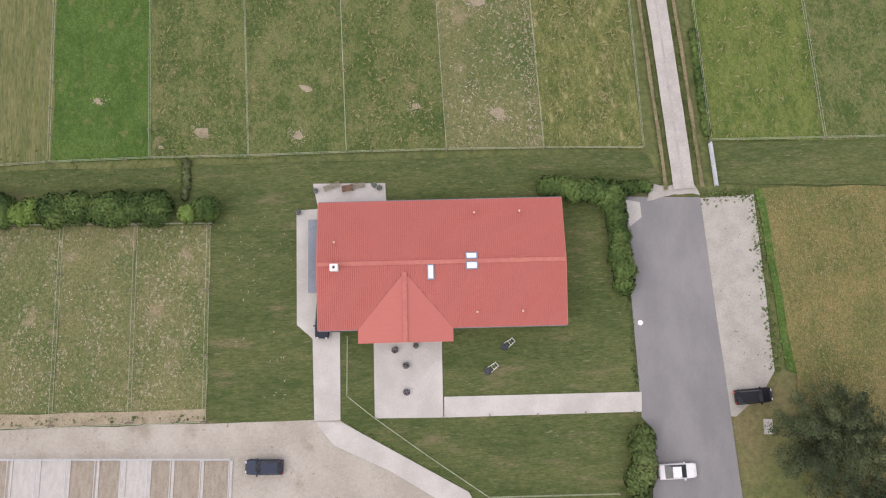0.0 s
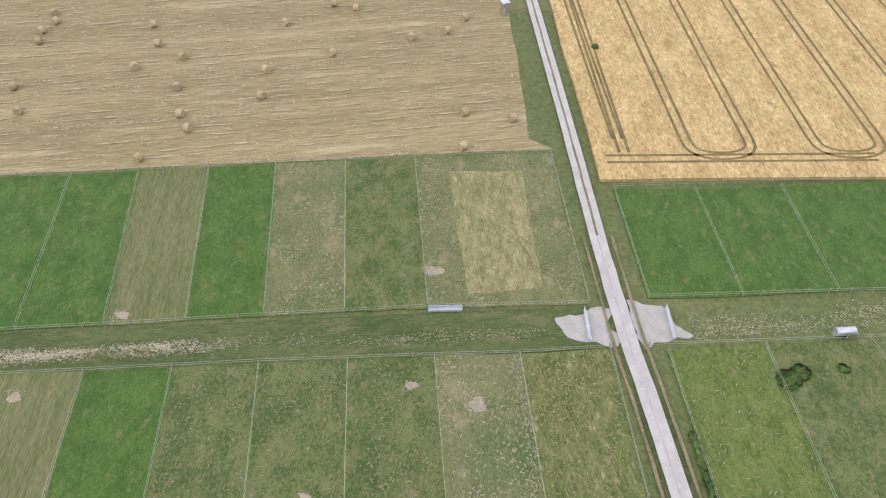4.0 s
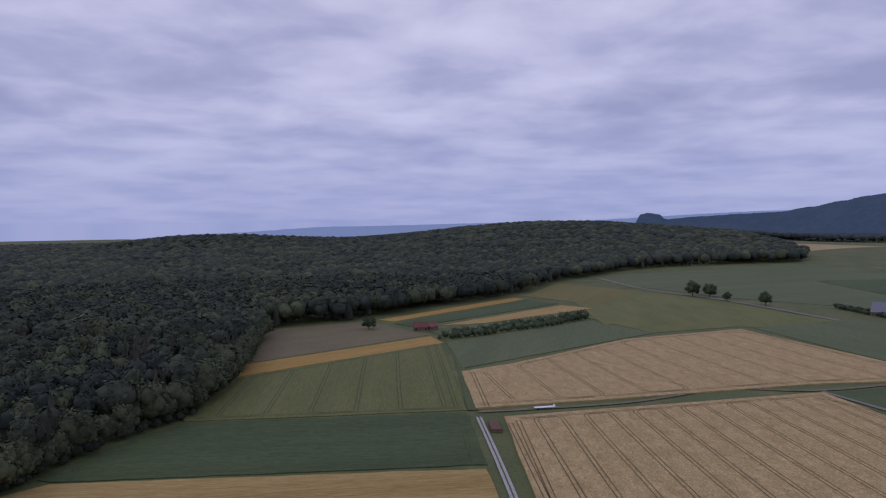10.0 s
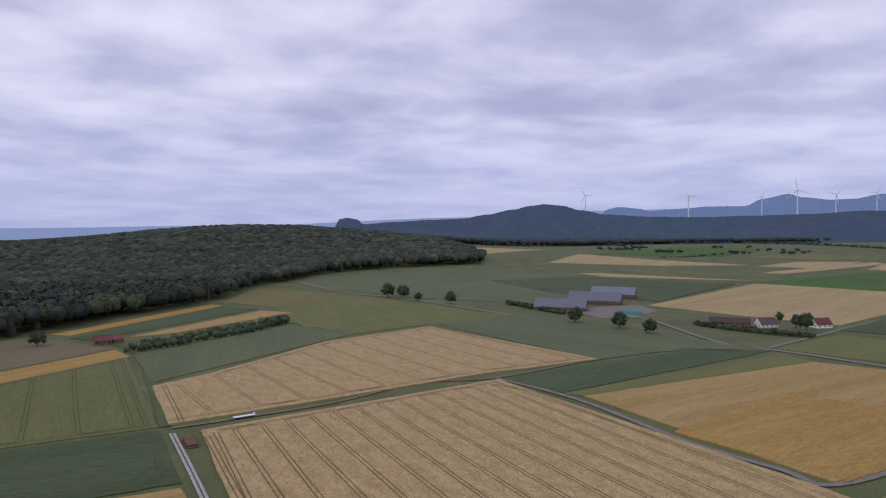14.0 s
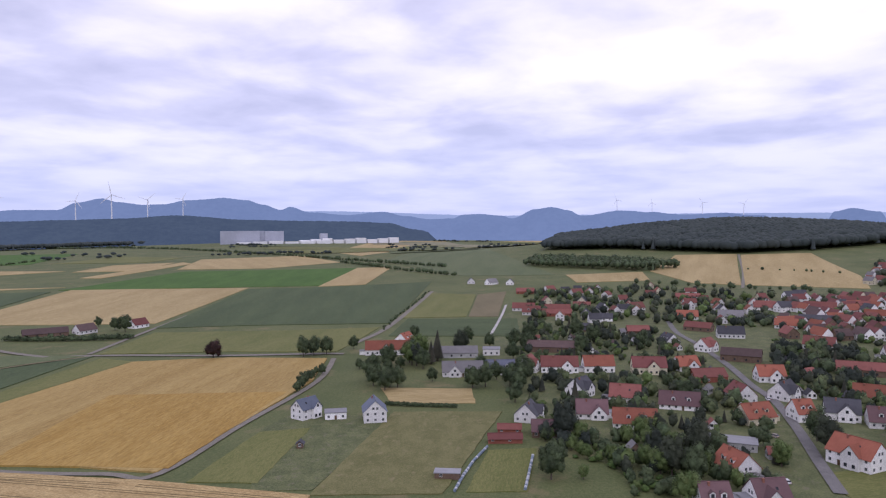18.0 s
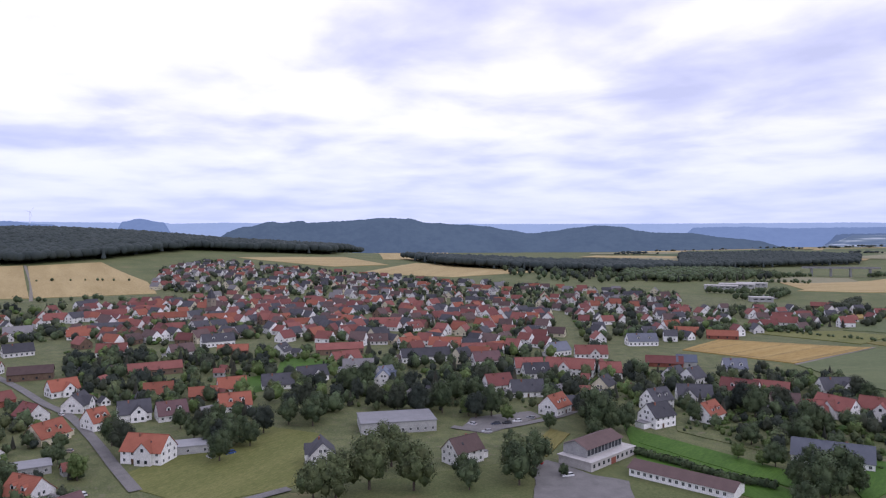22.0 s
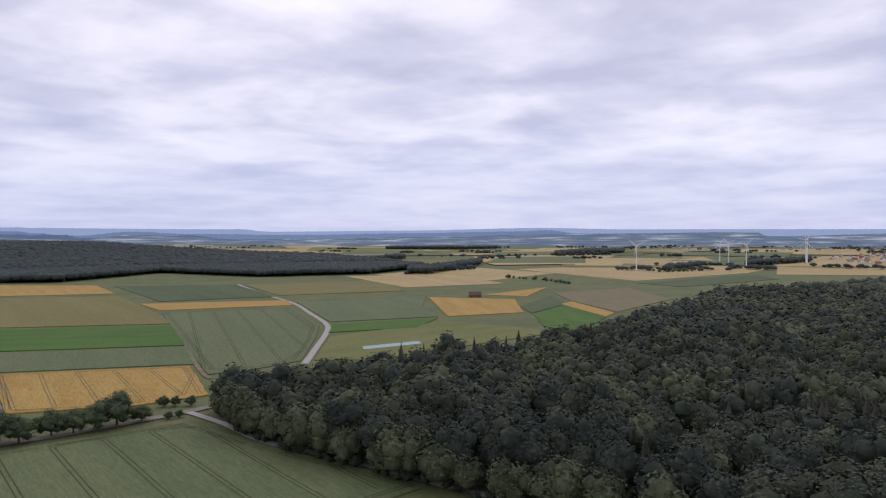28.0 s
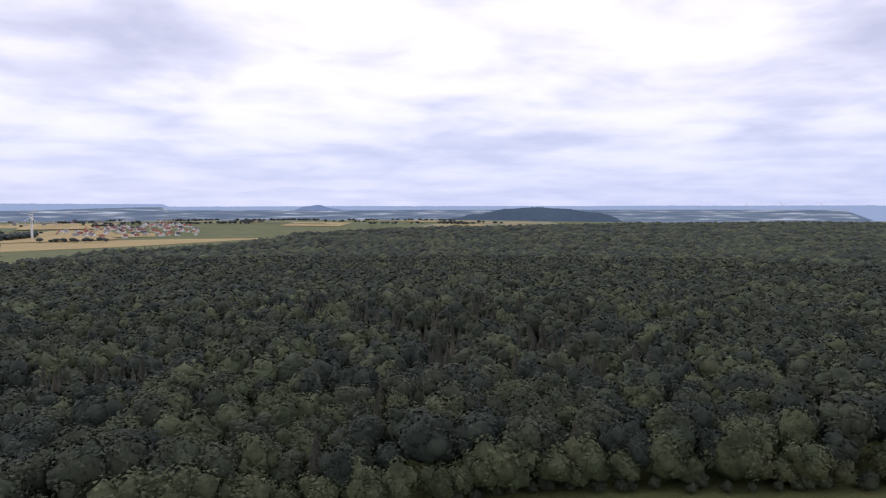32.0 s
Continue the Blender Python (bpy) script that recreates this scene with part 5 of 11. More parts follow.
tree("oak", 300, -103, 13.9, "dark garden tree between houses", "garden trees", 1.05)
tree("oak", 324, -106, 13.5, "dark garden tree between houses", "garden trees", 1.05)
tree("oak", 343, -33, 8.2, "dark garden tree between houses", "garden trees", 1.05)
tree("oak", 312, -40, 8.7, "dark garden tree between houses", "garden trees", 1.05)
tree("oak", 388, -13, 10.8, "dark garden tree between houses", "garden trees", 1.05)
tree("oak", 410, -4, 9.8, "dark garden tree between houses", "garden trees", 1.05)
tree("oak", 512, 93, 14.9, "dark garden tree between houses", "garden trees", 1.05)
tree("oak", 420, 76, 13.6, "dark garden tree between houses", "garden trees", 1.05)
tree("oak", 357, 71, 11.5, "dark garden tree between houses", "garden trees", 1.05)
tree("oak", 423, 105, 12.1, "dark garden tree between houses", "garden trees", 1.05)
tree("oak", 383, 100, 12.6, "dark garden tree between houses", "garden trees", 1.05)
tree("oak", 408, 92, 11.6, "dark garden tree between houses", "garden trees", 1.05)
tree("oak", 427, 144, 14.3, "dark garden tree between houses", "garden trees", 1.05)
tree("oak", 444, 159, 16.8, "dark garden tree between houses", "garden trees", 1.05)
tree("oak", 428, 168, 16.4, "dark garden tree between houses", "garden trees", 1.05)
tree("oak", 387, 162, 16.6, "dark garden tree between houses", "garden trees", 1.05)
tree("oak", 374, 146, 12.7, "dark garden tree between houses", "garden trees", 1.05)
tree("oak", 472, 95, 13.4, "dark garden tree between houses", "garden trees", 1.05)
tree("oak", 507, 53, 14.2, "dark garden tree between houses", "garden trees", 1.05)
tree("oak", 582, 65, 16.3, "dark garden tree between houses", "garden trees", 1.05)
tree("oak", 554, 49, 15.4, "dark garden tree between houses", "garden trees", 1.05)
tree("oak", 549, 13, 13.1, "dark garden tree between houses", "garden trees", 1.05)
tree("lime", 316, 51, 5.6, "small light green orchard tree", "orchard trees", 1.0)
tree("lime", 322, 45, 5.7, "small light green orchard tree", "orchard trees", 1.0)
tree("lime", 286, 34, 6.9, "small light green orchard tree", "orchard trees", 1.0)
tree("lime", 277, 27, 6.6, "small light green orchard tree", "orchard trees", 1.0)
tree("lime", 276, 18, 7.5, "small light green orchard tree", "orchard trees", 1.0)
tree("lime", 254, 26, 6.1, "small light green orchard tree", "orchard trees", 1.0)
tree("lime", 299, 13, 8.1, "small light green orchard tree", "orchard trees", 1.0)
tree("lime", 272, 5, 9.5, "small light green orchard tree", "orchard trees", 1.0)
tree("oak", 416, 183, 7.9, "dark bushy tree round the old farm", "farm trees", 1.0)
tree("oak", 409, 170, 8.4, "dark bushy tree round the old farm", "farm trees", 1.0)
tree("oak", 412, 162, 9.1, "dark bushy tree round the old farm", "farm trees", 1.0)
tree("oak", 424, 158, 9.3, "dark bushy tree round the old farm", "farm trees", 1.0)
tree("oak", 414, 176, 6.4, "dark bushy tree round the old farm", "farm trees", 1.0)
tree("oak", 364, 145, 14.3, "dark bushy tree round the old farm", "farm trees", 1.0)
tree("oak", 373, 141, 13.3, "dark bushy tree round the old farm", "farm trees", 1.0)
tree("oak", 374, 156, 12.9, "dark bushy tree round the old farm", "farm trees", 1.0)
tree("oak", 386, 101, 13.3, "dark bushy tree round the old farm", "farm trees", 1.0)
tree("oak", 388, 94, 14.6, "dark bushy tree round the old farm", "farm trees", 1.0)
tree("oak", 519, 104, 15.1, "dark bushy tree round the old farm", "farm trees", 1.0)
tree("oak", 547, 97, 17.6, "dark bushy tree round the old farm", "farm trees", 1.0)
tree("oak", 381, 74, 14.2, "dark bushy tree round the old farm", "farm trees", 1.0)
tree("oak", 393, 81, 14.0, "dark bushy tree round the old farm", "farm trees", 1.0)
tree("oak", 295, 46, 7.6, "dark bushy tree round the old farm", "farm trees", 1.0)
tree("oak", 251, 37, 14.1, "dark bushy tree round the old farm", "farm trees", 1.0)
tree("oak", 263, 37, 12.7, "dark bushy tree round the old farm", "farm trees", 1.0)
tree("oak", 393, 127, 9.2, "dark bushy tree round the old farm", "farm trees", 1.0)
tree("oak", 484, 217, 10.9, "dark bushy tree round the old farm", "farm trees", 1.0)
tree("oak", 542, 190, 11.9, "dark bushy tree round the old farm", "farm trees", 1.0)
tree("oak", 534, 143, 13.2, "dark bushy tree round the old farm", "farm trees", 1.0)
tree("oak", 514, 121, 12.6, "dark bushy tree round the old farm", "farm trees", 1.0)
tree("lime", 437, 155, 16.9, "large light green tree beside the red roofed farm", "farm trees", 1.1)
tree("lime", 457, 157, 19.2, "large light green tree beside the red roofed farm", "farm trees", 1.1)
tree("spruce", 455, 143, 21.9, "dark spruce at the grey barn", "farm trees", 1.3)
tree("spruce", 444, 144, 16.3, "dark spruce at the grey barn", "farm trees", 1.3)
tree("alder", 323, -142, 13.6, "tall dark leafy tree between the village gardens", "village trees", 0.92)
tree("forest", 329, -153, 16.9, "tall dark leafy tree between the village gardens", "village trees", 0.87)
tree("oak", 311, -151, 15.6, "tall dark leafy tree between the village gardens", "village trees", 1.03)
tree("alder", 333, -184, 13.1, "tall dark leafy tree between the village gardens", "village trees", 0.86)
tree("forest", 315, -184, 13.6, "tall dark leafy tree between the village gardens", "village trees", 1.01)
tree("oak", 313, -198, 15.4, "tall dark leafy tree between the village gardens", "village trees", 0.89)
tree("alder", 327, -215, 14.6, "tall dark leafy tree between the village gardens", "village trees", 1.02)
tree("forest", 299, -213, 14.5, "tall dark leafy tree between the village gardens", "village trees", 1.01)
tree("oak", 298, -223, 17.8, "tall dark leafy tree between the village gardens", "village trees", 1.02)
tree("alder", 304, -240, 14.3, "tall dark leafy tree between the village gardens", "village trees", 0.90)
tree("forest", 319, -259, 14.1, "tall dark leafy tree between the village gardens", "village trees", 0.98)
tree("oak", 354, -201, 17.3, "tall dark leafy tree between the village gardens", "village trees", 1.04)
tree("alder", 305, -121, 13.9, "tall dark leafy tree between the village gardens", "village trees", 1.08)
tree("forest", 312, -97, 14.8, "tall dark leafy tree between the village gardens", "village trees", 1.02)
tree("oak", 300, -108, 12.6, "tall dark leafy tree between the village gardens", "village trees", 0.88)
tree("alder", 295, -99, 13.2, "tall dark leafy tree between the village gardens", "village trees", 1.07)
tree("forest", 308, -63, 16.1, "tall dark leafy tree between the village gardens", "village trees", 1.06)
tree("oak", 325, -62, 15.9, "tall dark leafy tree between the village gardens", "village trees", 0.95)
tree("alder", 435, 151, 15.1, "tall dark leafy tree between the village gardens", "village trees", 1.00)
tree("forest", 491, 137, 17.2, "tall dark leafy tree between the village gardens", "village trees", 0.96)
tree("oak", 397, 76, 17.4, "tall dark leafy tree between the village gardens", "village trees", 1.00)
tree("alder", 300, 39, 17.0, "tall dark leafy tree between the village gardens", "village trees", 0.97)
tree("forest", 266, -4, 16.2, "tall dark leafy tree between the village gardens", "village trees", 0.93)
tree("oak", 261, -12, 15.1, "tall dark leafy tree between the village gardens", "village trees", 0.90)
tree("alder", 284, 2, 12.6, "tall dark leafy tree between the village gardens", "village trees", 0.86)
tree("forest", 290, -14, 16.2, "tall dark leafy tree between the village gardens", "village trees", 0.96)
tree("oak", 266, -221, 17.4, "tall dark leafy tree between the village gardens", "village trees", 1.06)
tree("alder", 268, -213, 14.3, "tall dark leafy tree between the village gardens", "village trees", 1.09)
tree("forest", 226, -246, 15.6, "tall dark leafy tree between the village gardens", "village trees", 1.04)
tree("oak", 229, -257, 14.4, "tall dark leafy tree between the village gardens", "village trees", 0.90)
tree("alder", 241, -257, 13.0, "tall dark leafy tree between the village gardens", "village trees", 0.90)
tree("forest", 184, -337, 15.6, "tall dark leafy tree between the village gardens", "village trees", 0.88)
tree("oak", 156, -320, 12.1, "tall dark leafy tree between the village gardens", "village trees", 1.06)
tree("alder", 164, -326, 12.6, "tall dark leafy tree between the village gardens", "village trees", 0.96)
tree("forest", 174, -394, 14.9, "tall dark leafy tree between the village gardens", "village trees", 1.01)
tree("oak", 112, -329, 15.0, "tall dark leafy tree between the village gardens", "village trees", 1.08)
tree("alder", 288, -193, 16.5, "tall dark leafy tree between the village gardens", "village trees", 0.99)
tree("forest", 299, -188, 15.7, "tall dark leafy tree between the village gardens", "village trees", 0.98)
tree("oak", 286, -206, 17.8, "tall dark leafy tree between the village gardens", "village trees", 0.91)
tree("alder", 198, -324, 16.1, "tall dark leafy tree between the village gardens", "village trees", 0.99)
tree("forest", 122, -253, 12.3, "tall dark leafy tree between the village gardens", "village trees", 0.92)
tree("oak", 117, -252, 17.6, "tall dark leafy tree between the village gardens", "village trees", 1.05)
tree("alder", 126, -255, 12.1, "tall dark leafy tree between the village gardens", "village trees", 0.92)
tree("oak", 348, 190, 6.9, "young tree along the field lane", "lane trees", 1.0)
tree("oak", 357, 193, 7.1, "young tree along the field lane", "lane trees", 1.0)
tree("oak", 370, 197, 6.7, "young tree along the field lane", "lane trees", 1.0)
tree("oak", 383, 199, 6.2, "young tree along the field lane", "lane trees", 1.0)
tree("oak", 394, 202, 5.6, "young tree along the field lane", "lane trees", 1.0)
tree("spruce", 160, -415, 17.6, "broad dark spruce beside the barley field", "village conifers", 2.2)
tree("oak", 211, -233, 10.0, "dark tree along the school lawn hedge", "village trees", 1.2)
tree("oak", 144, -259, 10.6, "dark tree along the school lawn hedge", "village trees", 1.2)
tree("oak", 136, -270, 9.6, "dark tree along the school lawn hedge", "village trees", 1.2)
tree("oak", 165, -278, 10.3, "dark tree along the school lawn hedge", "village trees", 1.2)
tree("oak", 135, -289, 10.1, "dark tree along the school lawn hedge", "village trees", 1.2)
tree("oak", 201, -291, 11.2, "dark tree along the school lawn hedge", "village trees", 1.2)



# ---- village ----
def tiles(name, dark, light):
    """Roof tiles: rows across the slope, mottled, each roof a little different."""
    m = varied(material(name, dark, light, 3.5, 0.28, 1.0, rough=0.8, bump=0.0, spread=0.7, local=True, detail=0.5), 0.22)
    t = m.node_tree
    w = t.nodes.new("ShaderNodeTexWave")
    w.bands_direction = "Y"
    w.inputs["Scale"].default_value, w.inputs["Distortion"].default_value = 0.9, 0.3
    c = t.nodes.new("ShaderNodeTexCoord")
    t.links.new(c.outputs["Object"], w.inputs["Vector"])
    b = t.nodes.new("ShaderNodeBump")
    b.inputs["Strength"].default_value, b.inputs["Distance"].default_value = 0.5, 0.06
    t.links.new(w.outputs[1], b.inputs["Height"])
    t.links.new(b.outputs[0], t.nodes["Principled BSDF"].inputs["Normal"])
    return m


ROOF = {
    "red": tiles("red_tiles", (0.165, 0.06, 0.05), (0.255, 0.1, 0.082)),
    "orange": tiles("orange_tiles", (0.21, 0.072, 0.046), (0.31, 0.112, 0.07)),
    "darkred": tiles("dark_red_tiles", (0.125, 0.044, 0.04), (0.185, 0.07, 0.062)),
    "brown": tiles("brown_tiles", (0.075, 0.05, 0.048), (0.13, 0.088, 0.08)),
    "purple": tiles("purple_tiles", (0.11, 0.066, 0.07), (0.17, 0.1, 0.1)),
    "dark": tiles("dark_tiles", (0.045, 0.045, 0.052), (0.09, 0.09, 0.1)),
    "sheet": tiles("blue_grey_sheet", (0.16, 0.175, 0.2), (0.23, 0.245, 0.275)),
    "slate": tiles("slate_tiles", (0.1, 0.11, 0.135), (0.16, 0.17, 0.2)),
    "blue": tiles("blue_grey_tiles", (0.1, 0.12, 0.16), (0.16, 0.18, 0.23)),
    "grey": tiles("grey_sheet", (0.16, 0.155, 0.155), (0.24, 0.23, 0.23)),
    "pale": tiles("pale_sheet", (0.4, 0.39, 0.36), (0.5, 0.49, 0.45)),
    "solar": tiles("panelled_roof", (0.07, 0.08, 0.12), (0.17, 0.18, 0.22)),
    "flat": tiles("flat_felt", (0.2, 0.2, 0.21), (0.3, 0.3, 0.31)),
    "green": tiles("green_sheet", (0.1, 0.19, 0.16), (0.14, 0.25, 0.2)),
}
WALL = {
    "white": varied(material("white_render", (0.68, 0.67, 0.65), (0.84, 0.83, 0.81), 4, 0.5, rough=0.9, bump=0.05), 0.2),
    "cream": varied(material("cream_render", (0.55, 0.5, 0.36), (0.66, 0.61, 0.46), 4, 0.5, rough=0.9, bump=0.05), 0.08),
    "brown": varied(material("brown_boards", (0.13, 0.085, 0.06), (0.2, 0.14, 0.1), 3, 0.2, 0.2, rough=0.85), 0.15),
    "red": varied(material("red_brick", (0.2, 0.065, 0.045), (0.3, 0.11, 0.075), 3, 0.2, rough=0.85), 0.12),
    "grey": varied(material("grey_wall", (0.3, 0.3, 0.3), (0.42, 0.42, 0.41), 3, 0.3, rough=0.85), 0.1),
    "orange": varied(material("orange_render", (0.42, 0.17, 0.09), (0.5, 0.22, 0.12), 3, 0.3, rough=0.85), 0.1),
    "green": varied(material("green_wall", (0.11, 0.2, 0.16), (0.15, 0.26, 0.2), 3, 0.3, rough=0.7), 0.1),
}
GLASS = material("dark_window_glass", (0.02, 0.023, 0.028), (0.05, 0.056, 0.065), 2, 0.4, rough=0.12, bump=0.0)
FRAME = material("white_window_frame", (0.62, 0.62, 0.6), (0.72, 0.72, 0.7), 2, 0.3, rough=0.5, bump=0.0)
DOOR = material("brown_door", (0.09, 0.055, 0.035), (0.15, 0.09, 0.055), 1, 0.15, rough=0.5, bump=0.05)
BRICK = material("chimney_brick", (0.2, 0.085, 0.06), (0.3, 0.14, 0.1), 0.6, 0.12, rough=0.9)


def box(bm, x0, x1, y0, y1, z0, z1):
    v = [bm.verts.new(p) for p in ((x0, y0, z0), (x1, y0, z0), (x1, y1, z0), (x0, y1, z0), (x0, y0, z1), (x1, y0, z1), (x1, y1, z1), (x0, y1, z1))]
    for q in ((3, 2, 1, 0), (4, 5, 6, 7), (0, 1, 5, 4), (1, 2, 6, 5), (2, 3, 7, 6), (3, 0, 4, 7)):
        bm.faces.new([v[i] for i in q])


def box_mesh(name, mat, *sides):
    bm = bmesh.new()
    box(bm, *sides)
    return mesh_of(name, bm, mat)


def frame_mesh(name, w, h, mat):
    """A window frame round a hole, with a middle bar, standing in the xz plane."""
    bm = bmesh.new()
    b = 0.09
    for x0, x1, z0, z1 in ((-w / 2, w / 2, 0, b), (-w / 2, w / 2, h - b, h), (-w / 2, -w / 2 + b, b, h - b), (w / 2 - b, w / 2, b, h - b), (-b / 3, b / 3, b, h - b)):
        box(bm, x0, x1, -0.05, 0.03, z0, z1)
    return mesh_of(name, bm, mat)


PIECE = {
    "window": frame_mesh("window", 1.15, 1.3, FRAME),
    "pane": box_mesh("pane", GLASS, -0.5, 0.5, -0.02, 0.01, 0.08, 1.22),
    "far_window": box_mesh("window", GLASS, -0.6, 0.6, -0.04, 0.03, 0.0, 1.35),
    "door": box_mesh("door", DOOR, -0.55, 0.55, -0.06, 0.03, 0.0, 2.1),
    "skylight": box_mesh("skylight", GLASS, -0.4, 0.4, -0.55, 0.55, -0.02, 0.09),
}
bm = bmesh.new()
box(bm, -0.35, 0.35, -0.28, 0.28, -1.2, 0.95)
box(bm, -0.42, 0.42, -0.35, 0.35, 0.95, 1.05)
PIECE["chimney"] = mesh_of("chimney", bm, BRICK)
HOMES = []


def cross_wing(ob, px, front, w, eave, rise, roof, wall):
    """A gabled wing that stands out from the front of a house."""
    half, out, top = w * 0.62, w + 1.6, eave + rise * 0.7
    f = front
    part("wing_wall", pydata("wing_wall", [(px - half, f * w * 0.4, -0.5), (px - half, f * out, -0.5), (px + half, f * out, -0.5), (px + half, f * w * 0.4, -0.5), (px - half, f * w * 0.4, eave), (px - half, f * out, eave), (px + half, f * out, eave), (px + half, f * w * 0.4, eave), (px, f * out, top)], [(0, 1, 5, 4), (1, 2, 6, 8, 5), (2, 3, 7, 6)], WALL[wall]), None, ob)
    v = []
    for sx in (-1, 1):
        for z in (0, 0.16):
            v += [(px + sx * (half + 0.45), f * (out + 0.35), eave - 0.3 + z), (px, f * (out + 0.35), top + z), (px, f * w * 0.2, top + z), (px + sx * (half + 0.45), f * w * 0.2, eave - 0.3 + z)]
    faces = []
    for c in (0, 8):
        faces += [(c, c + 1, c + 2, c + 3), (c + 4, c + 5, c + 6, c + 7), (c, c + 1, c + 5, c + 4), (c, c + 3, c + 7, c + 4)]
    part("wing_roof", pydata("wing_roof", v, faces, ROOF[roof]), None, ob)
    a = 0 if f < 0 else 180
    for u, z in ((-half * 0.45, 1.0), (half * 0.45, 1.0), (0.0, eave + 0.1)):
        wn = part("window", PIECE["far_window"], None, ob)
        wn.matrix_basis = pose(px + u, f * (out + 0.01), z, 0, 0, a)


def dormer(ob, px, front, w, eave, rise, roof, wall):
    """A small gabled roof dormer with its window."""
    f, y0, y1 = front, front * w * 0.72, front * w * 0.2
    z0, z1, z2 = eave + rise * 0.2, eave + rise * 0.28 + 1.35, eave + rise * 0.28 + 2.0
    part("dormer", pydata("dormer", [(px - 0.9, y0, z0), (px + 0.9, y0, z0), (px + 0.9, y0, z1), (px, y0, z2), (px - 0.9, y0, z1), (px - 0.9, y1, z1), (px + 0.9, y1, z1), (px - 0.9, y1, z0), (px + 0.9, y1, z0)], [(0, 1, 2, 3, 4), (0, 4, 5, 7), (1, 8, 6, 2)], WALL[wall]), None, ob)
    part("dormer_roof", pydata("dormer_roof", [(px - 1.15, y0 + f * 0.3, z1 - 0.1), (px, y0 + f * 0.3, z2 + 0.12), (px + 1.15, y0 + f * 0.3, z1 - 0.1), (px - 1.15, y1, z1 - 0.1), (px, y1, z2 + 0.12), (px + 1.15, y1, z1 - 0.1)], [(0, 1, 4, 3), (1, 2, 5, 4)], ROOF[roof]), None, ob)
    wn = part("window", PIECE["far_window"], None, ob)
    wn.matrix_basis = pose(px, y0 + f * 0.01, z1 - 1.25, 0, 0, 0 if f < 0 else 180) @ Matrix.Diagonal((0.9, 1, 0.85, 1))


def house(name, x, y, turn, long, wide, eave, roof, wall, level, label):
    """A house with its ridge along local x. level 3: near, with frames and panes; 1: far."""
    flat = roof == "flat"
    rise = 0.0 if flat else wide / 2 * (0.95 if wall in ("white", "cream", "orange") else 0.72)
    ob = thing(name, x, y, terrain(x, y), turn, label, name, "village houses" if name == "house" else "barns")
    HOMES.append((x, y, max(long, wide) / 2))
    l, w = long / 2, wide / 2
    verts = [(-l, -w, -0.5), (l, -w, -0.5), (l, w, -0.5), (-l, w, -0.5), (-l, -w, eave), (l, -w, eave), (l, w, eave), (-l, w, eave), (-l, 0, eave + rise), (l, 0, eave + rise)]
    if flat:
        faces = [(0, 1, 5, 4), (1, 2, 6, 5), (2, 3, 7, 6), (3, 0, 4, 7), (4, 5, 6, 7)]
        verts = verts[:8]
    else:
        faces = [(0, 1, 5, 4), (2, 3, 7, 6), (1, 2, 6, 9, 5), (3, 0, 4, 8, 7)]
    part("wall", pydata("wall", verts, faces, WALL[wall]), None, ob)
    if flat:
        part("roof", box_mesh("roof", ROOF[roof], -l - 0.3, l + 0.3, -w - 0.3, w + 0.3, eave, eave + 0.35), None, ob)
    else:
        o, g, t = 0.55, 0.35, 0.16
        k = rise / w
        v = []
        for s in (-1, 1):
            for px in (-l - g, l + g):
                v += [(px, s * (w + o), eave - o * k), (px, 0, eave + rise), (px, s * (w + o), eave - o * k + t), (px, 0, eave + rise + t)]
        f = []
        for c in (0, 8):
            f += [(c, c + 4, c + 5, c + 1), (c + 2, c + 3, c + 7, c + 6), (c, c + 2, c + 6, c + 4), (c, c + 1, c + 3, c + 2), (c + 4, c + 6, c + 7, c + 5)]
        me = pydata("roof", v, f, ROOF[roof])
        part("roof", me, None, ob)
        if level >= 2:
            part("ridge_cap", box_mesh("ridge_cap", ROOF[roof], -l - g, l + g, -0.16, 0.16, eave + rise + t - 0.1, eave + rise + t + 0.06), None, ob)
        if level >= 2 and name == "house":
            c = part("chimney", PIECE["chimney"], None, ob)
            c.matrix_basis = pose(l * 0.35, w * 0.18, eave + rise * 0.86)
    eye = Vector((-x, -y, 0)).normalized()
    dice = (int(x) * 7 + int(y) * 13 + int(turn) * 3) % 10
    if name == "house" and level >= 2 and not flat:
        front = -1 if (Matrix.Rotation(radians(turn), 3, "Z") @ Vector((0, -1, 0))).dot(eye) > 0 else 1
        if dice < 5 and long > 11:
            cross_wing(ob, (dice - 2) * l * 0.2, front, w, eave, rise, roof, wall)
        elif dice < 8:
            for px in (-l * 0.45, l * 0.3):
                dormer(ob, px, front, w, eave, rise, roof, wall)
        if dice % 3 == 0:
            e = 1 if dice % 2 else -1
            x0, x1 = sorted((e * l, e * (l + 4.2)))
            an = part("annex", box_mesh("annex", WALL[wall], x0, x1, -w * 0.55, w * 0.45, -0.5, 2.6), None, ob)
            part("annex_roof", box_mesh("annex_roof", ROOF["flat" if dice < 6 else "grey"], x0 - 0.2, x1 + 0.2, -w * 0.55 - 0.25, w * 0.45 + 0.25, 2.6, 2.85), None, an)
    rows = [1.0] if eave < 5 else [1.0, 3.7] if eave < 7 else [1.0, 3.6, 6.2]
    spin = Matrix.Rotation(radians(turn), 3, "Z")
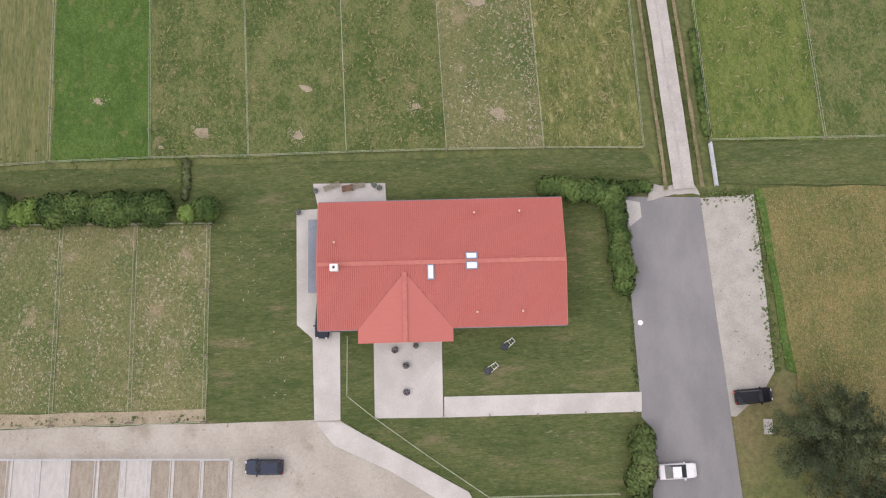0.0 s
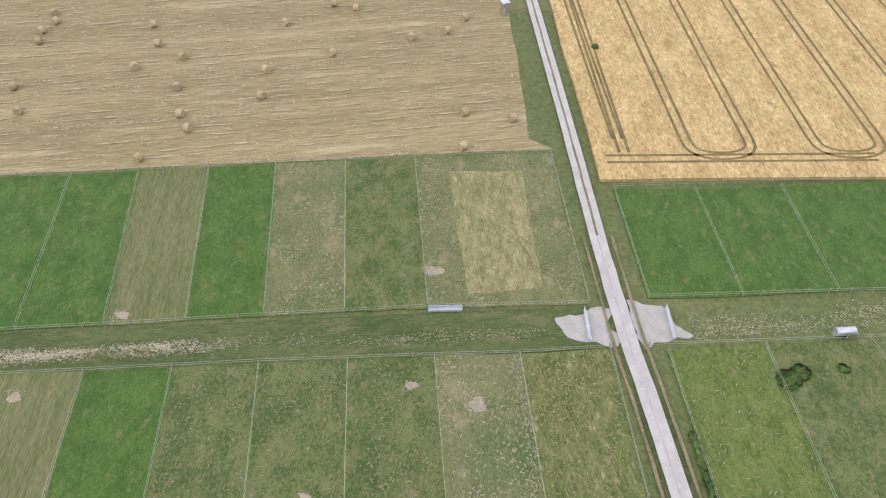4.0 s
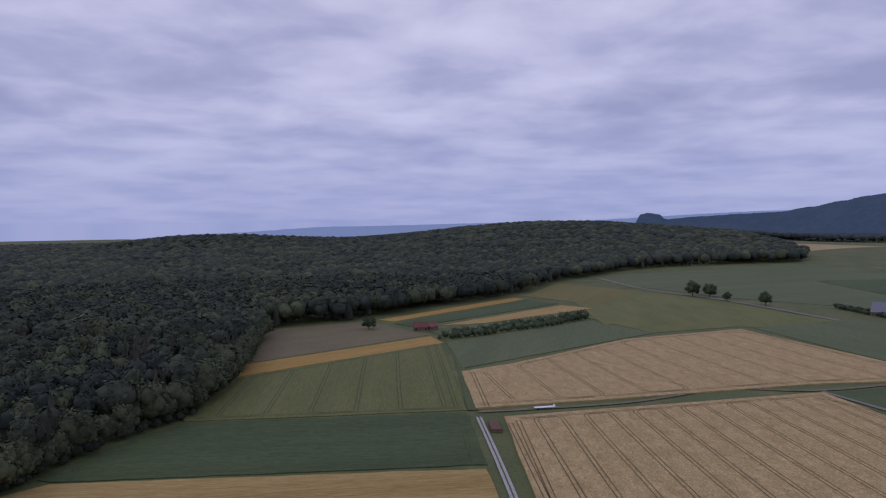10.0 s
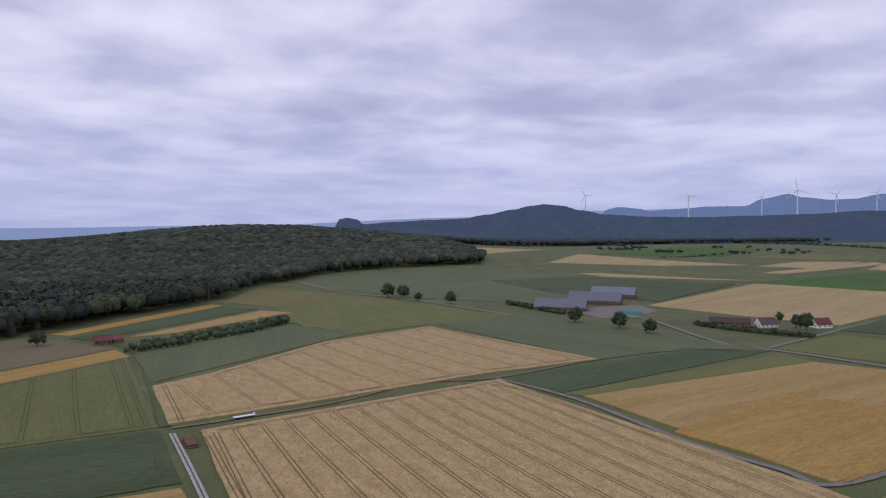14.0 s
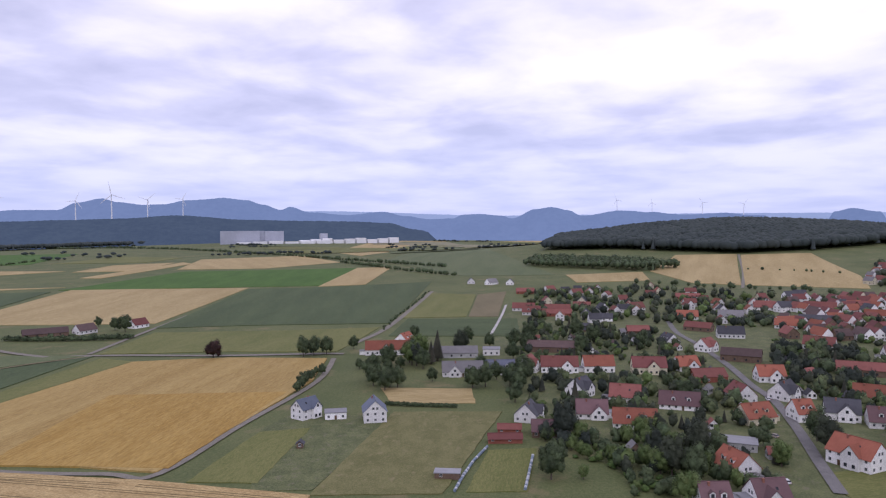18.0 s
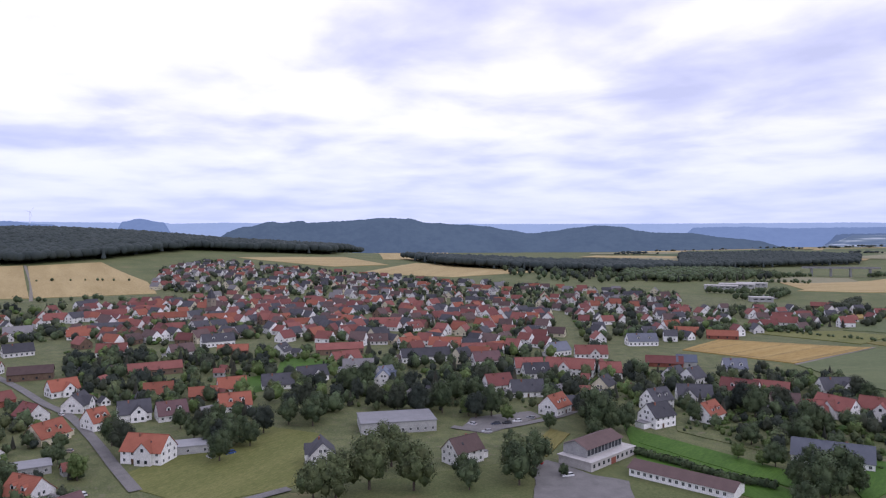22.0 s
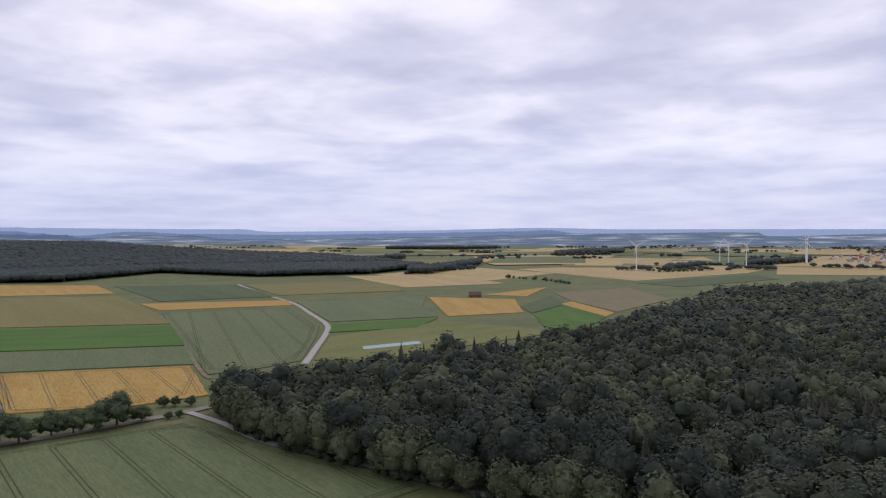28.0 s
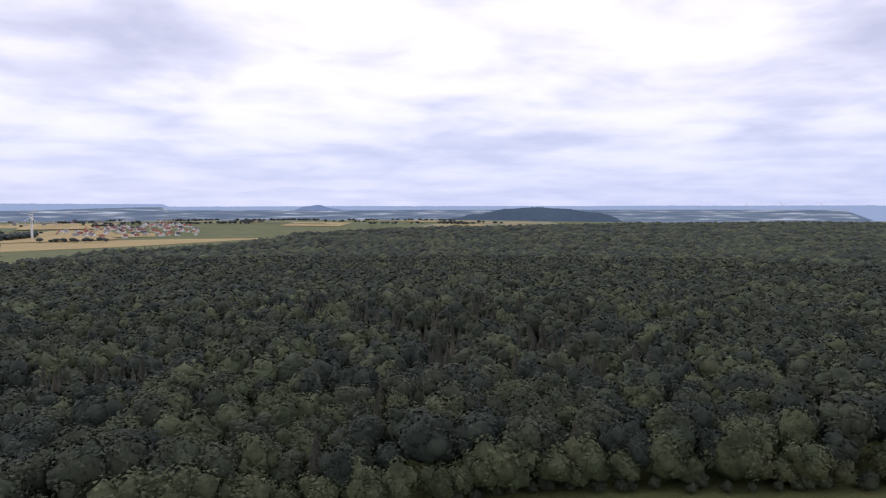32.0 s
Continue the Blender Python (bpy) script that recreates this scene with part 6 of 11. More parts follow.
    for nx, ny, half, off in ((0, -1, l, w), (0, 1, l, w), (1, 0, w, l), (-1, 0, w, l)):
        if (spin @ Vector((nx, ny, 0))).dot(eye) < (0.1 if level < 3 else -0.2):
            continue
        a = math.degrees(math.atan2(ny, nx)) + 90
        n = max(1, int(half * 2 / (3.1 if level > 1 else 4.2)))
        spots = [(-half + (i + 0.5) * 2 * half / n, z) for i in range(n) for z in rows]
        if nx and not flat and level > 1:
            spots += [(-0.9, rows[-1] + 2.5), (0.9, rows[-1] + 2.5)] if rise > 2.8 else [(0.0, rows[-1] + 2.5)]
        if wall in ("brown", "red", "green", "grey"):
            spots = spots[::2]
        for i, (u, z) in enumerate(spots):
            m = pose(nx * off, ny * off, 0, 0, 0, a) @ pose(u, 0, z)
            if level == 3 and i == n // 2 and z == 1.0 and ny and name == "house":
                d = part("door", PIECE["door"], None, ob)
                d.matrix_basis = pose(nx * off, ny * off, 0, 0, 0, a) @ pose(u, 0, 0.1)
                continue
            wn = part("window", PIECE["window" if level == 3 else "far_window"], None, ob)
            wn.matrix_basis = m
            if level == 3:
                part("pane", PIECE["pane"], None, wn)
    if level == 3 and not flat and name == "house" and rise > 2.5:
        for s in (-1, 1):
            if (spin @ Vector((0, s, 0))).dot(eye) > 0.3:
                k = part("skylight", PIECE["skylight"], None, ob)
                k.matrix_basis = pose(-l * 0.3, s * w * 0.5, eave + rise * 0.5 + 0.17, math.degrees(math.atan2(rise, w)) * -s, 0, 0)
    return ob


TURQUOISE = material("turquoise_sheeting", (0.06, 0.2, 0.19), (0.09, 0.27, 0.25), 4, 0.5, rough=0.6, bump=0.05)
WRAP_WHITE = material("white_bale_wrap", (0.42, 0.44, 0.46), (0.6, 0.61, 0.62), 1, 0.2, rough=0.35, bump=0.1)
WRAP_BLUE = material("pale_blue_bale_wrap", (0.13, 0.17, 0.22), (0.24, 0.29, 0.35), 1, 0.2, rough=0.35, bump=0.1)


def tunnel_hut(x, y, turn):
    """A half round sheeted hut with closed ends."""
    ob = thing("tunnel_hut", x, y, terrain(x, y), turn, "half round turquoise sheeted farm tunnel", "shed")
    verts, faces = [], []
    for i in range(13):
        a = math.pi * i / 12
        for px in (-11, 11):
            verts.append((px, -4.5 * math.cos(a), 4.6 * math.sin(a) - 0.1))
        if i:
            faces.append((2 * i - 2, 2 * i, 2 * i + 1, 2 * i - 1))
    part("cover", pydata("cover", verts, faces, TURQUOISE), None, ob)
    for k, px in ((0, -10.9), (1, 10.9)):
        ring = [(px, -4.3 * math.cos(math.pi * i / 12), 4.4 * math.sin(math.pi * i / 12) - 0.1) for i in range(13)]
        part("end_wall", pydata("end_wall", ring, [tuple(range(13))], WALL["green"]), None, ob)
    for i in range(6):
        hoop = [(-10 + 4 * i + e, -(4.5 + h) * math.cos(math.pi * j / 12), (4.6 + h) * math.sin(math.pi * j / 12) - 0.1) for j in range(13) for e, h in ((-0.12, 0.06), (0.12, 0.06))]
        part("hoop", pydata("hoop", hoop, [(2 * j - 2, 2 * j, 2 * j + 1, 2 * j - 1) for j in range(1, 13)], TURQUOISE), None, ob)
    return ob


WRAPPED = {}


def wrapped_bales(label, *points):
    """A row of round wrapped bales lying end to end along a line."""
    if not WRAPPED:
        for key, mat in (("white", WRAP_WHITE), ("blue", WRAP_BLUE)):
            bm = bmesh.new()
            bmesh.ops.create_cone(bm, cap_ends=True, segments=14, radius1=0.55, radius2=0.55, depth=1.2, matrix=pose(0, 0, 0.54, 90, 0, 90))
            bmesh.ops.bevel(bm, geom=[e for e in bm.edges if len(e.link_faces) == 2 and any(len(q.verts) > 4 for q in e.link_faces)], offset=0.14, segments=2, affect="EDGES")
            WRAPPED[key] = mesh_of("wrapped_bale", bm, mat)
    rng = np.random.default_rng(int(abs(points[0][0])))
    for (x0, y0), (x1, y1) in zip(points, points[1:]):
        n = max(1, int(math.hypot(x1 - x0, y1 - y0) / 1.45))
        a = math.degrees(math.atan2(y1 - y0, x1 - x0))
        for i in range(n):
            u = (i + 0.5) / n
            ob = new("wrapped_bale", WRAPPED["white" if rng.random() < 0.45 else "blue"])
            ob.matrix_basis = pose(x0 + (x1 - x0) * u, y0 + (y1 - y0) * u, 0.05, 0, 0, a + rng.uniform(-8, 8))
            tagged(ob, label, "bale", "wrapped bales")


house("house", 327, 59, 178, 12.3, 10.3, 3.6, "dark", "white", 3, "white walled village house with a dark grey tiled roof")
house("barn", 306, 45, 102, 16.8, 10.5, 2.8, "purple", "brown", 3, "brown timber walled village barn with a dull purple tiled roof")
house("shed", 304, 63, 102, 10.2, 4.5, 2.4, "red", "red", 3, "red brick village shed with a red tiled roof")
house("shed", 290, 62, 107, 14.1, 4.5, 2.2, "darkred", "red", 3, "red brick village shed with a dark red tiled roof")
house("house", 340, 31, 99, 14.4, 11.2, 3.0, "purple", "white", 3, "white walled village house with a dull purple tiled roof")
house("house", 383, 41, 156, 12.9, 10.8, 4.2, "dark", "white", 3, "white walled village house with a dark grey tiled roof")
house("house", 328, 11, 96, 19.0, 11.2, 3.0, "orange", "white", 3, "white walled village house with an orange tiled roof")
house("house", 372, 17, 88, 15.1, 11.2, 4.2, "red", "white", 3, "white walled village house with a red tiled roof")
house("house", 368, -9, 89, 19.0, 11.2, 2.8, "purple", "white", 3, "white walled village house with a dull purple tiled roof")
house("house", 390, -39, 22, 13.2, 11.0, 4.2, "darkred", "white", 3, "white walled village house with a dark red tiled roof")
house("house", 350, -41, 123, 15.0, 11.2, 3.6, "orange", "cream", 3, "cream walled village house with an orange tiled roof")
house("house", 274, -26, 32, 13.2, 11.0, 4.0, "orange", "white", 3, "white walled village house with an orange tiled roof")
house("barn", 308, -28, 85, 18.3, 10.5, 3.0, "flat", "grey", 3, "grey walled village barn with a flat grey roof")
house("house", 248, -33, 112, 11.2, 11.2, 3.0, "purple", "white", 3, "white walled village house with a dull purple tiled roof")
house("house", 240, -16, 106, 9.5, 11.2, 3.0, "purple", "white", 3, "white walled village house with a dull purple tiled roof")
house("barn", 510, 75, 95, 33.5, 10.5, 4.2, "brown", "brown", 2, "brown timber walled village barn with a brown tiled roof")
house("house", 438, 79, 170, 13.1, 10.9, 4.6, "red", "white", 2, "white walled village house with a red tiled roof")
house("house", 442, 60, 102, 22.5, 11.2, 4.2, "red", "white", 2, "white walled village house with a red tiled roof")
house("house", 448, 37, 107, 18.5, 11.2, 4.6, "orange", "white", 2, "white walled village house with an orange tiled roof")
house("house", 451, 7, 101, 20.1, 11.2, 4.6, "darkred", "cream", 2, "cream walled village house with a dark red tiled roof")
house("house", 466, -15, 118, 14.1, 11.2, 3.4, "orange", "white", 2, "white walled village house with an orange tiled roof")
house("barn", 436, -26, 112, 19.3, 10.5, 3.6, "red", "red", 3, "red brick village barn with a red tiled roof")
house("barn", 473, 137, 109, 32.7, 10.5, 3.6, "grey", "grey", 2, "grey walled village barn with a grey sheet roof")
house("house", 416, 115, 109, 24.5, 11.2, 3.2, "grey", "white", 3, "white walled village house with a grey sheet roof")
house("house", 426, 94, 107, 17.8, 11.2, 3.2, "solar", "white", 2, "white walled village house with a dark panelled roof")
house("house", 489, 114, 103, 11.8, 11.2, 4.2, "flat", "white", 2, "white walled village house with a flat grey roof")
house("house", 473, 183, 111, 36.6, 11.2, 4.2, "orange", "white", 2, "white walled village house with an orange tiled roof")
house("house", 512, 187, 170, 13.2, 11.0, 4.2, "orange", "white", 2, "white walled village house with an orange tiled roof")
house("house", 539, -31, 147, 13.2, 11.0, 4.2, "red", "white", 2, "white walled village house with a red tiled roof")
house("barn", 505, -51, 78, 24.7, 10.5, 4.6, "brown", "brown", 2, "brown timber walled village barn with a brown tiled roof")
house("house", 445, -60, 102, 15.1, 11.2, 4.0, "orange", "white", 2, "white walled village house with an orange tiled roof")
house("house", 401, -61, 146, 13.0, 10.9, 4.2, "dark", "white", 3, "white walled village house with a dark grey tiled roof")
house("house", 606, -53, 95, 20.0, 11.2, 3.8, "dark", "white", 2, "white walled village house with a dark grey tiled roof")
house("barn", 638, -31, 67, 22.4, 10.5, 3.6, "red", "brown", 2, "brown timber walled village barn with a red tiled roof")
house("house", 709, 124, 100, 18.1, 11.2, 3.4, "red", "white", 2, "white walled village house with a red tiled roof")
house("barn", 705, 98, 101, 28.7, 10.5, 3.2, "red", "red", 2, "red brick village barn with a red tiled roof")
house("house", 554, -6, 29, 13.2, 11.0, 4.4, "dark", "white", 2, "white walled village house with a dark grey tiled roof")
house("barn", 607, 18, 102, 17.8, 10.5, 3.4, "red", "brown", 2, "brown timber walled village barn with a red tiled roof")
house("house", 360, -62, 110, 8.6, 11.2, 4.2, "orange", "white", 3, "white walled village house with an orange tiled roof")
house("house", 366, -80, 83, 14.6, 11.2, 4.2, "dark", "white", 3, "white walled village house with a dark grey tiled roof")
house("house", 408, -102, 76, 15.2, 11.2, 3.0, "orange", "white", 3, "white walled village house with an orange tiled roof")
house("house", 357, -95, 87, 13.7, 11.2, 3.4, "purple", "white", 3, "white walled village house with a dull purple tiled roof")
house("barn", 388, -120, 73, 14.6, 10.5, 3.2, "orange", "brown", 3, "brown timber walled village barn with an orange tiled roof")
house("house", 397, -139, 79, 15.5, 11.2, 3.2, "orange", "white", 3, "white walled village house with an orange tiled roof")
house("house", 356, -126, 77, 15.8, 11.2, 3.4, "orange", "white", 3, "white walled village house with an orange tiled roof")
house("house", 391, -164, 71, 18.1, 11.2, 3.0, "dark", "white", 3, "white walled village house with a dark grey tiled roof")
house("house", 399, -189, 85, 18.5, 11.2, 3.6, "dark", "white", 2, "white walled village house with a dark grey tiled roof")
house("house", 405, -225, 61, 19.6, 11.2, 3.0, "grey", "white", 2, "white walled village house with a grey sheet roof")
house("house", 370, -224, 89, 9.6, 11.2, 3.8, "slate", "white", 3, "white walled village house with a slate grey roof")
house("house", 491, -209, 129, 13.2, 11.0, 4.0, "dark", "white", 2, "white walled village house with a dark grey tiled roof")
house("barn", 476, -117, 82, 32.2, 10.5, 4.0, "red", "brown", 2, "brown timber walled village barn with a red tiled roof")
house("house", 532, -149, 94, 17.4, 11.2, 4.2, "brown", "white", 2, "white walled village house with a brown tiled roof")
house("house", 565, -109, 69, 20.6, 11.2, 4.0, "red", "white", 2, "white walled village house with a red tiled roof")
house("house", 563, -186, 84, 24.9, 11.2, 4.6, "dark", "white", 2, "white walled village house with a dark grey tiled roof")
house("barn", 519, -183, 66, 21.8, 10.5, 3.4, "orange", "brown", 2, "brown timber walled village barn with an orange tiled roof")
house("barn", 473, -247, 67, 34.4, 10.5, 4.4, "red", "brown", 2, "brown timber walled village barn with a red tiled roof")
house("house", 436, -232, 92, 20.5, 11.2, 3.4, "red", "white", 2, "white walled village house with a red tiled roof")
house("barn", 409, -280, 70, 34.5, 10.5, 4.4, "dark", "white", 2, "white walled village barn with a dark grey tiled roof")
house("house", 441, -321, 44, 24.7, 11.2, 4.2, "orange", "white", 2, "white walled village house with an orange tiled roof")
house("barn", 411, -328, 61, 23.5, 10.5, 4.2, "red", "brown", 2, "brown timber walled village barn with a red tiled roof")
house("house", 393, -304, 118, 13.2, 11.0, 4.6, "dark", "white", 2, "white walled village house with a dark grey tiled roof")
house("house", 373, -305, 71, 18.8, 11.2, 4.0, "purple", "white", 2, "white walled village house with a dull purple tiled roof")
house("house", 460, -300, 87, 17.4, 11.2, 4.0, "orange", "white", 2, "white walled village house with an orange tiled roof")
house("house", 336, -310, 57, 17.5, 11.2, 4.4, "red", "white", 2, "white walled village house with a red tiled roof")
house("house", 316, -327, 34, 30.3, 11.2, 5.0, "red", "white", 2, "white walled village house with a red tiled roof")
house("house", 371, -371, 85, 16.1, 11.2, 4.2, "slate", "white", 2, "white walled village house with a slate grey roof")
house("house", 350, -383, 50, 22.7, 11.2, 3.4, "red", "white", 2, "white walled village house with a red tiled roof")
house("house", 270, -306, 109, 11.9, 9.9, 4.6, "dark", "cream", 3, "cream walled village house with a dark grey tiled roof")
house("house", 295, -340, 51, 13.0, 11.2, 4.2, "red", "white", 2, "white walled village house with a red tiled roof")
house("house", 323, -304, 62, 15.9, 11.2, 3.6, "dark", "white", 2, "white walled village house with a dark grey tiled roof")
house("house", 290, -266, 59, 17.8, 11.2, 3.4, "dark", "white", 3, "white walled village house with a dark grey tiled roof")
house("house", 310, -262, 75, 15.3, 11.2, 4.0, "darkred", "white", 3, "white walled village house with a dark red tiled roof")
house("house", 253, -251, 103, 13.1, 10.9, 4.4, "orange", "white", 3, "white walled village house with an orange tiled roof")
house("barn", 252, -265, 54, 11.2, 10.5, 3.2, "dark", "brown", 3, "brown timber walled village barn with a dark grey tiled roof")
house("house", 363, -455, 57, 23.4, 11.2, 4.0, "slate", "white", 2, "white walled village house with a slate grey roof")
house("barn", 298, -397, 39, 23.8, 10.5, 3.0, "darkred", "red", 2, "red brick village barn with a dark red tiled roof")
house("barn", 288, -407, 40, 12.6, 10.5, 4.0, "blue", "grey", 2, "grey walled village barn with a blue grey roof")
house("house", 255, -410, 44, 13.8, 11.2, 4.4, "slate", "white", 2, "white walled village house with a slate grey roof")
house("house", 262, -358, 96, 13.2, 11.0, 4.4, "dark", "white", 2, "white walled village house with a dark grey tiled roof")
house("house", 254, -365, 95, 13.2, 11.0, 4.4, "dark", "white", 2, "white walled village house with a dark grey tiled roof")
house("house", 228, -329, 45, 17.7, 11.2, 3.2, "dark", "white", 3, "white walled village house with a dark grey tiled roof")
house("house", 218, -356, 16, 19.5, 11.2, 4.4, "darkred", "white", 3, "white walled village house with a dark red tiled roof")
house("barn", 212, -377, 23, 18.1, 10.5, 3.2, "red", "brown", 3, "brown timber walled village barn with a red tiled roof")
house("house", 229, -299, 83, 13.2, 11.0, 5.2, "dark", "white", 3, "white walled village house with a dark grey tiled roof")
house("house", 209, -273, 85, 13.2, 11.0, 5.4, "dark", "white", 3, "white walled village house with a dark grey tiled roof")
house("house", 199, -298, 96, 13.2, 11.0, 4.2, "orange", "white", 3, "white walled village house with an orange tiled roof")
house("house", 186, -343, 40, 13.3, 11.2, 4.2, "brown", "cream", 3, "cream walled village house with a brown tiled roof")
house("house", 191, -404, 55, 17.3, 11.2, 3.6, "dark", "white", 2, "white walled village house with a dark grey tiled roof")
house("house", 166, -353, 353, 18.7, 11.2, 5.0, "red", "white", 3, "white walled village house with a red tiled roof")
house("house", 172, -345, 35, 9.9, 11.2, 3.2, "red", "white", 3, "white walled village house with a red tiled roof")
house("house", 296, -70, 43, 17.5, 11.2, 5.4, "orange", "white", 3, "white walled village house with an orange tiled roof")
house("house", 147, -364, 12, 24.7, 11.2, 5.6, "red", "white", 3, "white walled village house with a red tiled roof")
house("house", 125, -341, 32, 15.2, 11.2, 3.0, "orange", "white", 3, "white walled village house with an orange tiled roof")
house("house", 123, -370, 26, 18.0, 11.2, 5.4, "orange", "white", 3, "white walled village house with an orange tiled roof")
house("barn", 102, -372, 18, 30.0, 13.5, 3.0, "orange", "red", 3, "long red brick village barn with an orange tiled roof")
house("house", 99, -328, 349, 18.8, 11.2, 3.4, "brown", "white", 3, "white walled village house with a brown tiled roof")
house("shed", 135, -405, 22, 13.2, 4.5, 3.0, "flat", "white", 3, "white walled village shed with a flat grey roof")
house("barn", 344, -535, 38, 24.3, 10.5, 3.2, "orange", "red", 2, "red brick village barn with an orange tiled roof")
house("house", 372, -680, 39, 18.6, 11.2, 3.6, "red", "white", 2, "white walled village house with a red tiled roof")
house("house", 303, 161, 340, 11.5, 8.3, 5.4, "blue", "white", 3, "white walled village house with a blue grey roof")
house("house", 308, 128, 26, 13.0, 10.5, 5.4, "blue", "white", 3, "white walled village house with a blue grey roof")
house("house", 306, 147, 296, 9.9, 7.4, 3.3, "flat", "white", 3, "white walled village house with a flat grey roof")
house("house", 1002, 263, 17, 13.0, 10.5, 3.3, "dark", "white", 1, "white walled village house with a dark grey tiled roof")
house("house", 994, 231, 326, 17.0, 10.5, 3.3, "grey", "white", 1, "white walled village house with a grey sheet roof")
house("house", 994, 204, 8, 13.0, 10.5, 3.3, "dark", "white", 1, "white walled village house with a dark grey tiled roof")
house("barn", 894, 164, 285, 22.5, 10.5, 3.3, "red", "red", 1, "red brick barn with a red tiled roof")
house("house", 913, 136, 321, 14.2, 10.3, 3.3, "red", "white", 1, "white walled village house with a red tiled roof")
house("house", 884, 99, 309, 14.3, 10.3, 3.3, "red", "white", 1, "white walled village house with a red tiled roof")
house("house", 896, 84, 8, 13.0, 10.5, 3.3, "red", "white", 1, "white walled village house with a red tiled roof")
house("house", 738, 137, 275, 23.2, 10.5, 3.3, "red", "white", 1, "white walled village house with a red tiled roof")
house("house", 732, 101, 278, 25.7, 10.5, 3.3, "red", "white", 1, "white walled village house with a red tiled roof")
house("barn", 768, 80, 275, 17.9, 10.5, 3.3, "red", "brown", 1, "brown timber walled barn with a red tiled roof")
house("house", 764, 25, 306, 17.0, 10.5, 3.3, "red", "white", 1, "white walled village house with a red tiled roof")
house("house", 709, -24, 272, 19.2, 10.5, 3.3, "orange", "white", 1, "white walled village house with an orange tiled roof")
house("house", 796, -103, 260, 18.6, 10.5, 3.3, "red", "white", 1, "white walled village house with a red tiled roof")
house("house", 718, -63, 269, 22.3, 10.5, 3.3, "grey", "white", 1, "white walled village house with a grey sheet roof")
house("barn", 864, -30, 268, 26.7, 10.5, 3.3, "red", "red", 1, "red brick barn with a red tiled roof")
house("house", 668, -103, 261, 18.3, 10.5, 3.3, "orange", "white", 1, "white walled village house with an orange tiled roof")
house("barn", 299, -86, 253, 16.7, 10.5, 3.3, "flat", "grey", 3, "grey barn with a flat grey roof")
house("house", 251, -123, 338, 12.0, 9.6, 5.4, "dark", "white", 3, "white walled village house with a dark grey tiled roof")
house("house", 358, -216, 325, 13.0, 10.4, 5.4, "blue", "white", 3, "white walled village house with a blue grey roof")
house("house", 495, -292, 239, 17.7, 10.5, 3.3, "brown", "white", 2, "white walled village house with a brown tiled roof")
house("house", 788, -103, 268, 24.6, 10.5, 3.3, "red", "white", 1, "white walled village house with a red tiled roof")
house("house", 794, -126, 259, 23.6, 10.5, 3.3, "dark", "white", 1, "white walled village house with a dark grey tiled roof")
house("house", 797, -154, 258, 28.9, 10.5, 3.3, "red", "white", 1, "white walled village house with a red tiled roof")
house("house", 684, -105, 293, 17.0, 10.5, 3.3, "orange", "white", 1, "white walled village house with an orange tiled roof")
house("barn", 706, -133, 258, 27.8, 10.5, 3.3, "dark", "brown", 1, "brown timber walled barn with a dark grey tiled roof")
house("house", 812, -187, 297, 15.4, 10.5, 3.3, "orange", "white", 1, "white walled village house with an orange tiled roof")
house("house", 743, -197, 260, 32.7, 10.5, 3.3, "orange", "white", 1, "white walled village house with an orange tiled roof")
house("house", 685, -164, 352, 13.0, 10.5, 3.3, "red", "white", 1, "white walled village house with a red tiled roof")
house("house", 742, -222, 289, 17.0, 10.5, 3.3, "dark", "white", 1, "white walled village house with a dark grey tiled roof")
house("house", 705, -236, 257, 31.6, 10.5, 3.3, "orange", "white", 1, "white walled village house with an orange tiled roof")
house("house", 625, -288, 242, 29.2, 10.5, 3.3, "orange", "white", 1, "white walled village house with an orange tiled roof")
house("house", 635, -308, 338, 13.0, 10.5, 3.3, "dark", "white", 1, "white walled village house with a dark grey tiled roof")
house("house", 603, -312, 277, 17.0, 10.5, 3.3, "orange", "white", 1, "white walled village house with an orange tiled roof")
house("house", 611, -343, 330, 13.0, 10.5, 3.3, "red", "white", 1, "white walled village house with a red tiled roof")
house("house", 579, -352, 234, 31.4, 10.5, 3.3, "red", "white", 1, "white walled village house with a red tiled roof")
house("house", 540, -357, 279, 17.0, 10.5, 3.3, "red", "white", 2, "white walled village house with a red tiled roof")
house("barn", 375, -530, 214, 20.0, 10.5, 3.3, "orange", "red", 2, "red brick barn with an orange tiled roof")
house("house", 405, -549, 256, 16.8, 10.5, 3.3, "orange", "white", 1, "white walled village house with an orange tiled roof")
house("house", 221, -169, 273, 13.5, 9.7, 5.4, "brown", "white", 3, "white walled village house with a brown tiled roof")
house("house", 134, -282, 205, 28.2, 10.5, 3.3, "slate", "white", 3, "white walled village house with a slate grey roof")
house("house", 357, -656, 204, 23.1, 10.5, 3.3, "red", "white", 1, "white walled village house with a red tiled roof")
house("house", 369, -713, 242, 17.0, 10.5, 3.3, "red", "white", 1, "white walled village house with a red tiled roof")
house("barn", 404, -826, 202, 25.6, 10.5, 3.3, "red", "brown", 1, "brown timber walled barn with a red tiled roof")
house("house", 512, -888, 205, 34.0, 10.5, 3.3, "flat", "white", 1, "white walled village house with a flat grey roof")
house("barn", 38, -548, 224, 12.5, 10.5, 5.2, "red", "red", 2, "red brick field barn with a faded red tiled roof")
house("barn", -753, -554, 130, 15.9, 10.5, 3.3, "brown", "red", 1, "red brick barn with a brown tiled roof")
house("barn", 475, 495, 321, 34.0, 10.5, 3.3, "brown", "brown", 1, "brown timber walled barn with a brown tiled roof")
house("house", 498, 476, 350, 17.0, 10.5, 3.3, "brown", "white", 1, "white walled village house with a brown tiled roof")
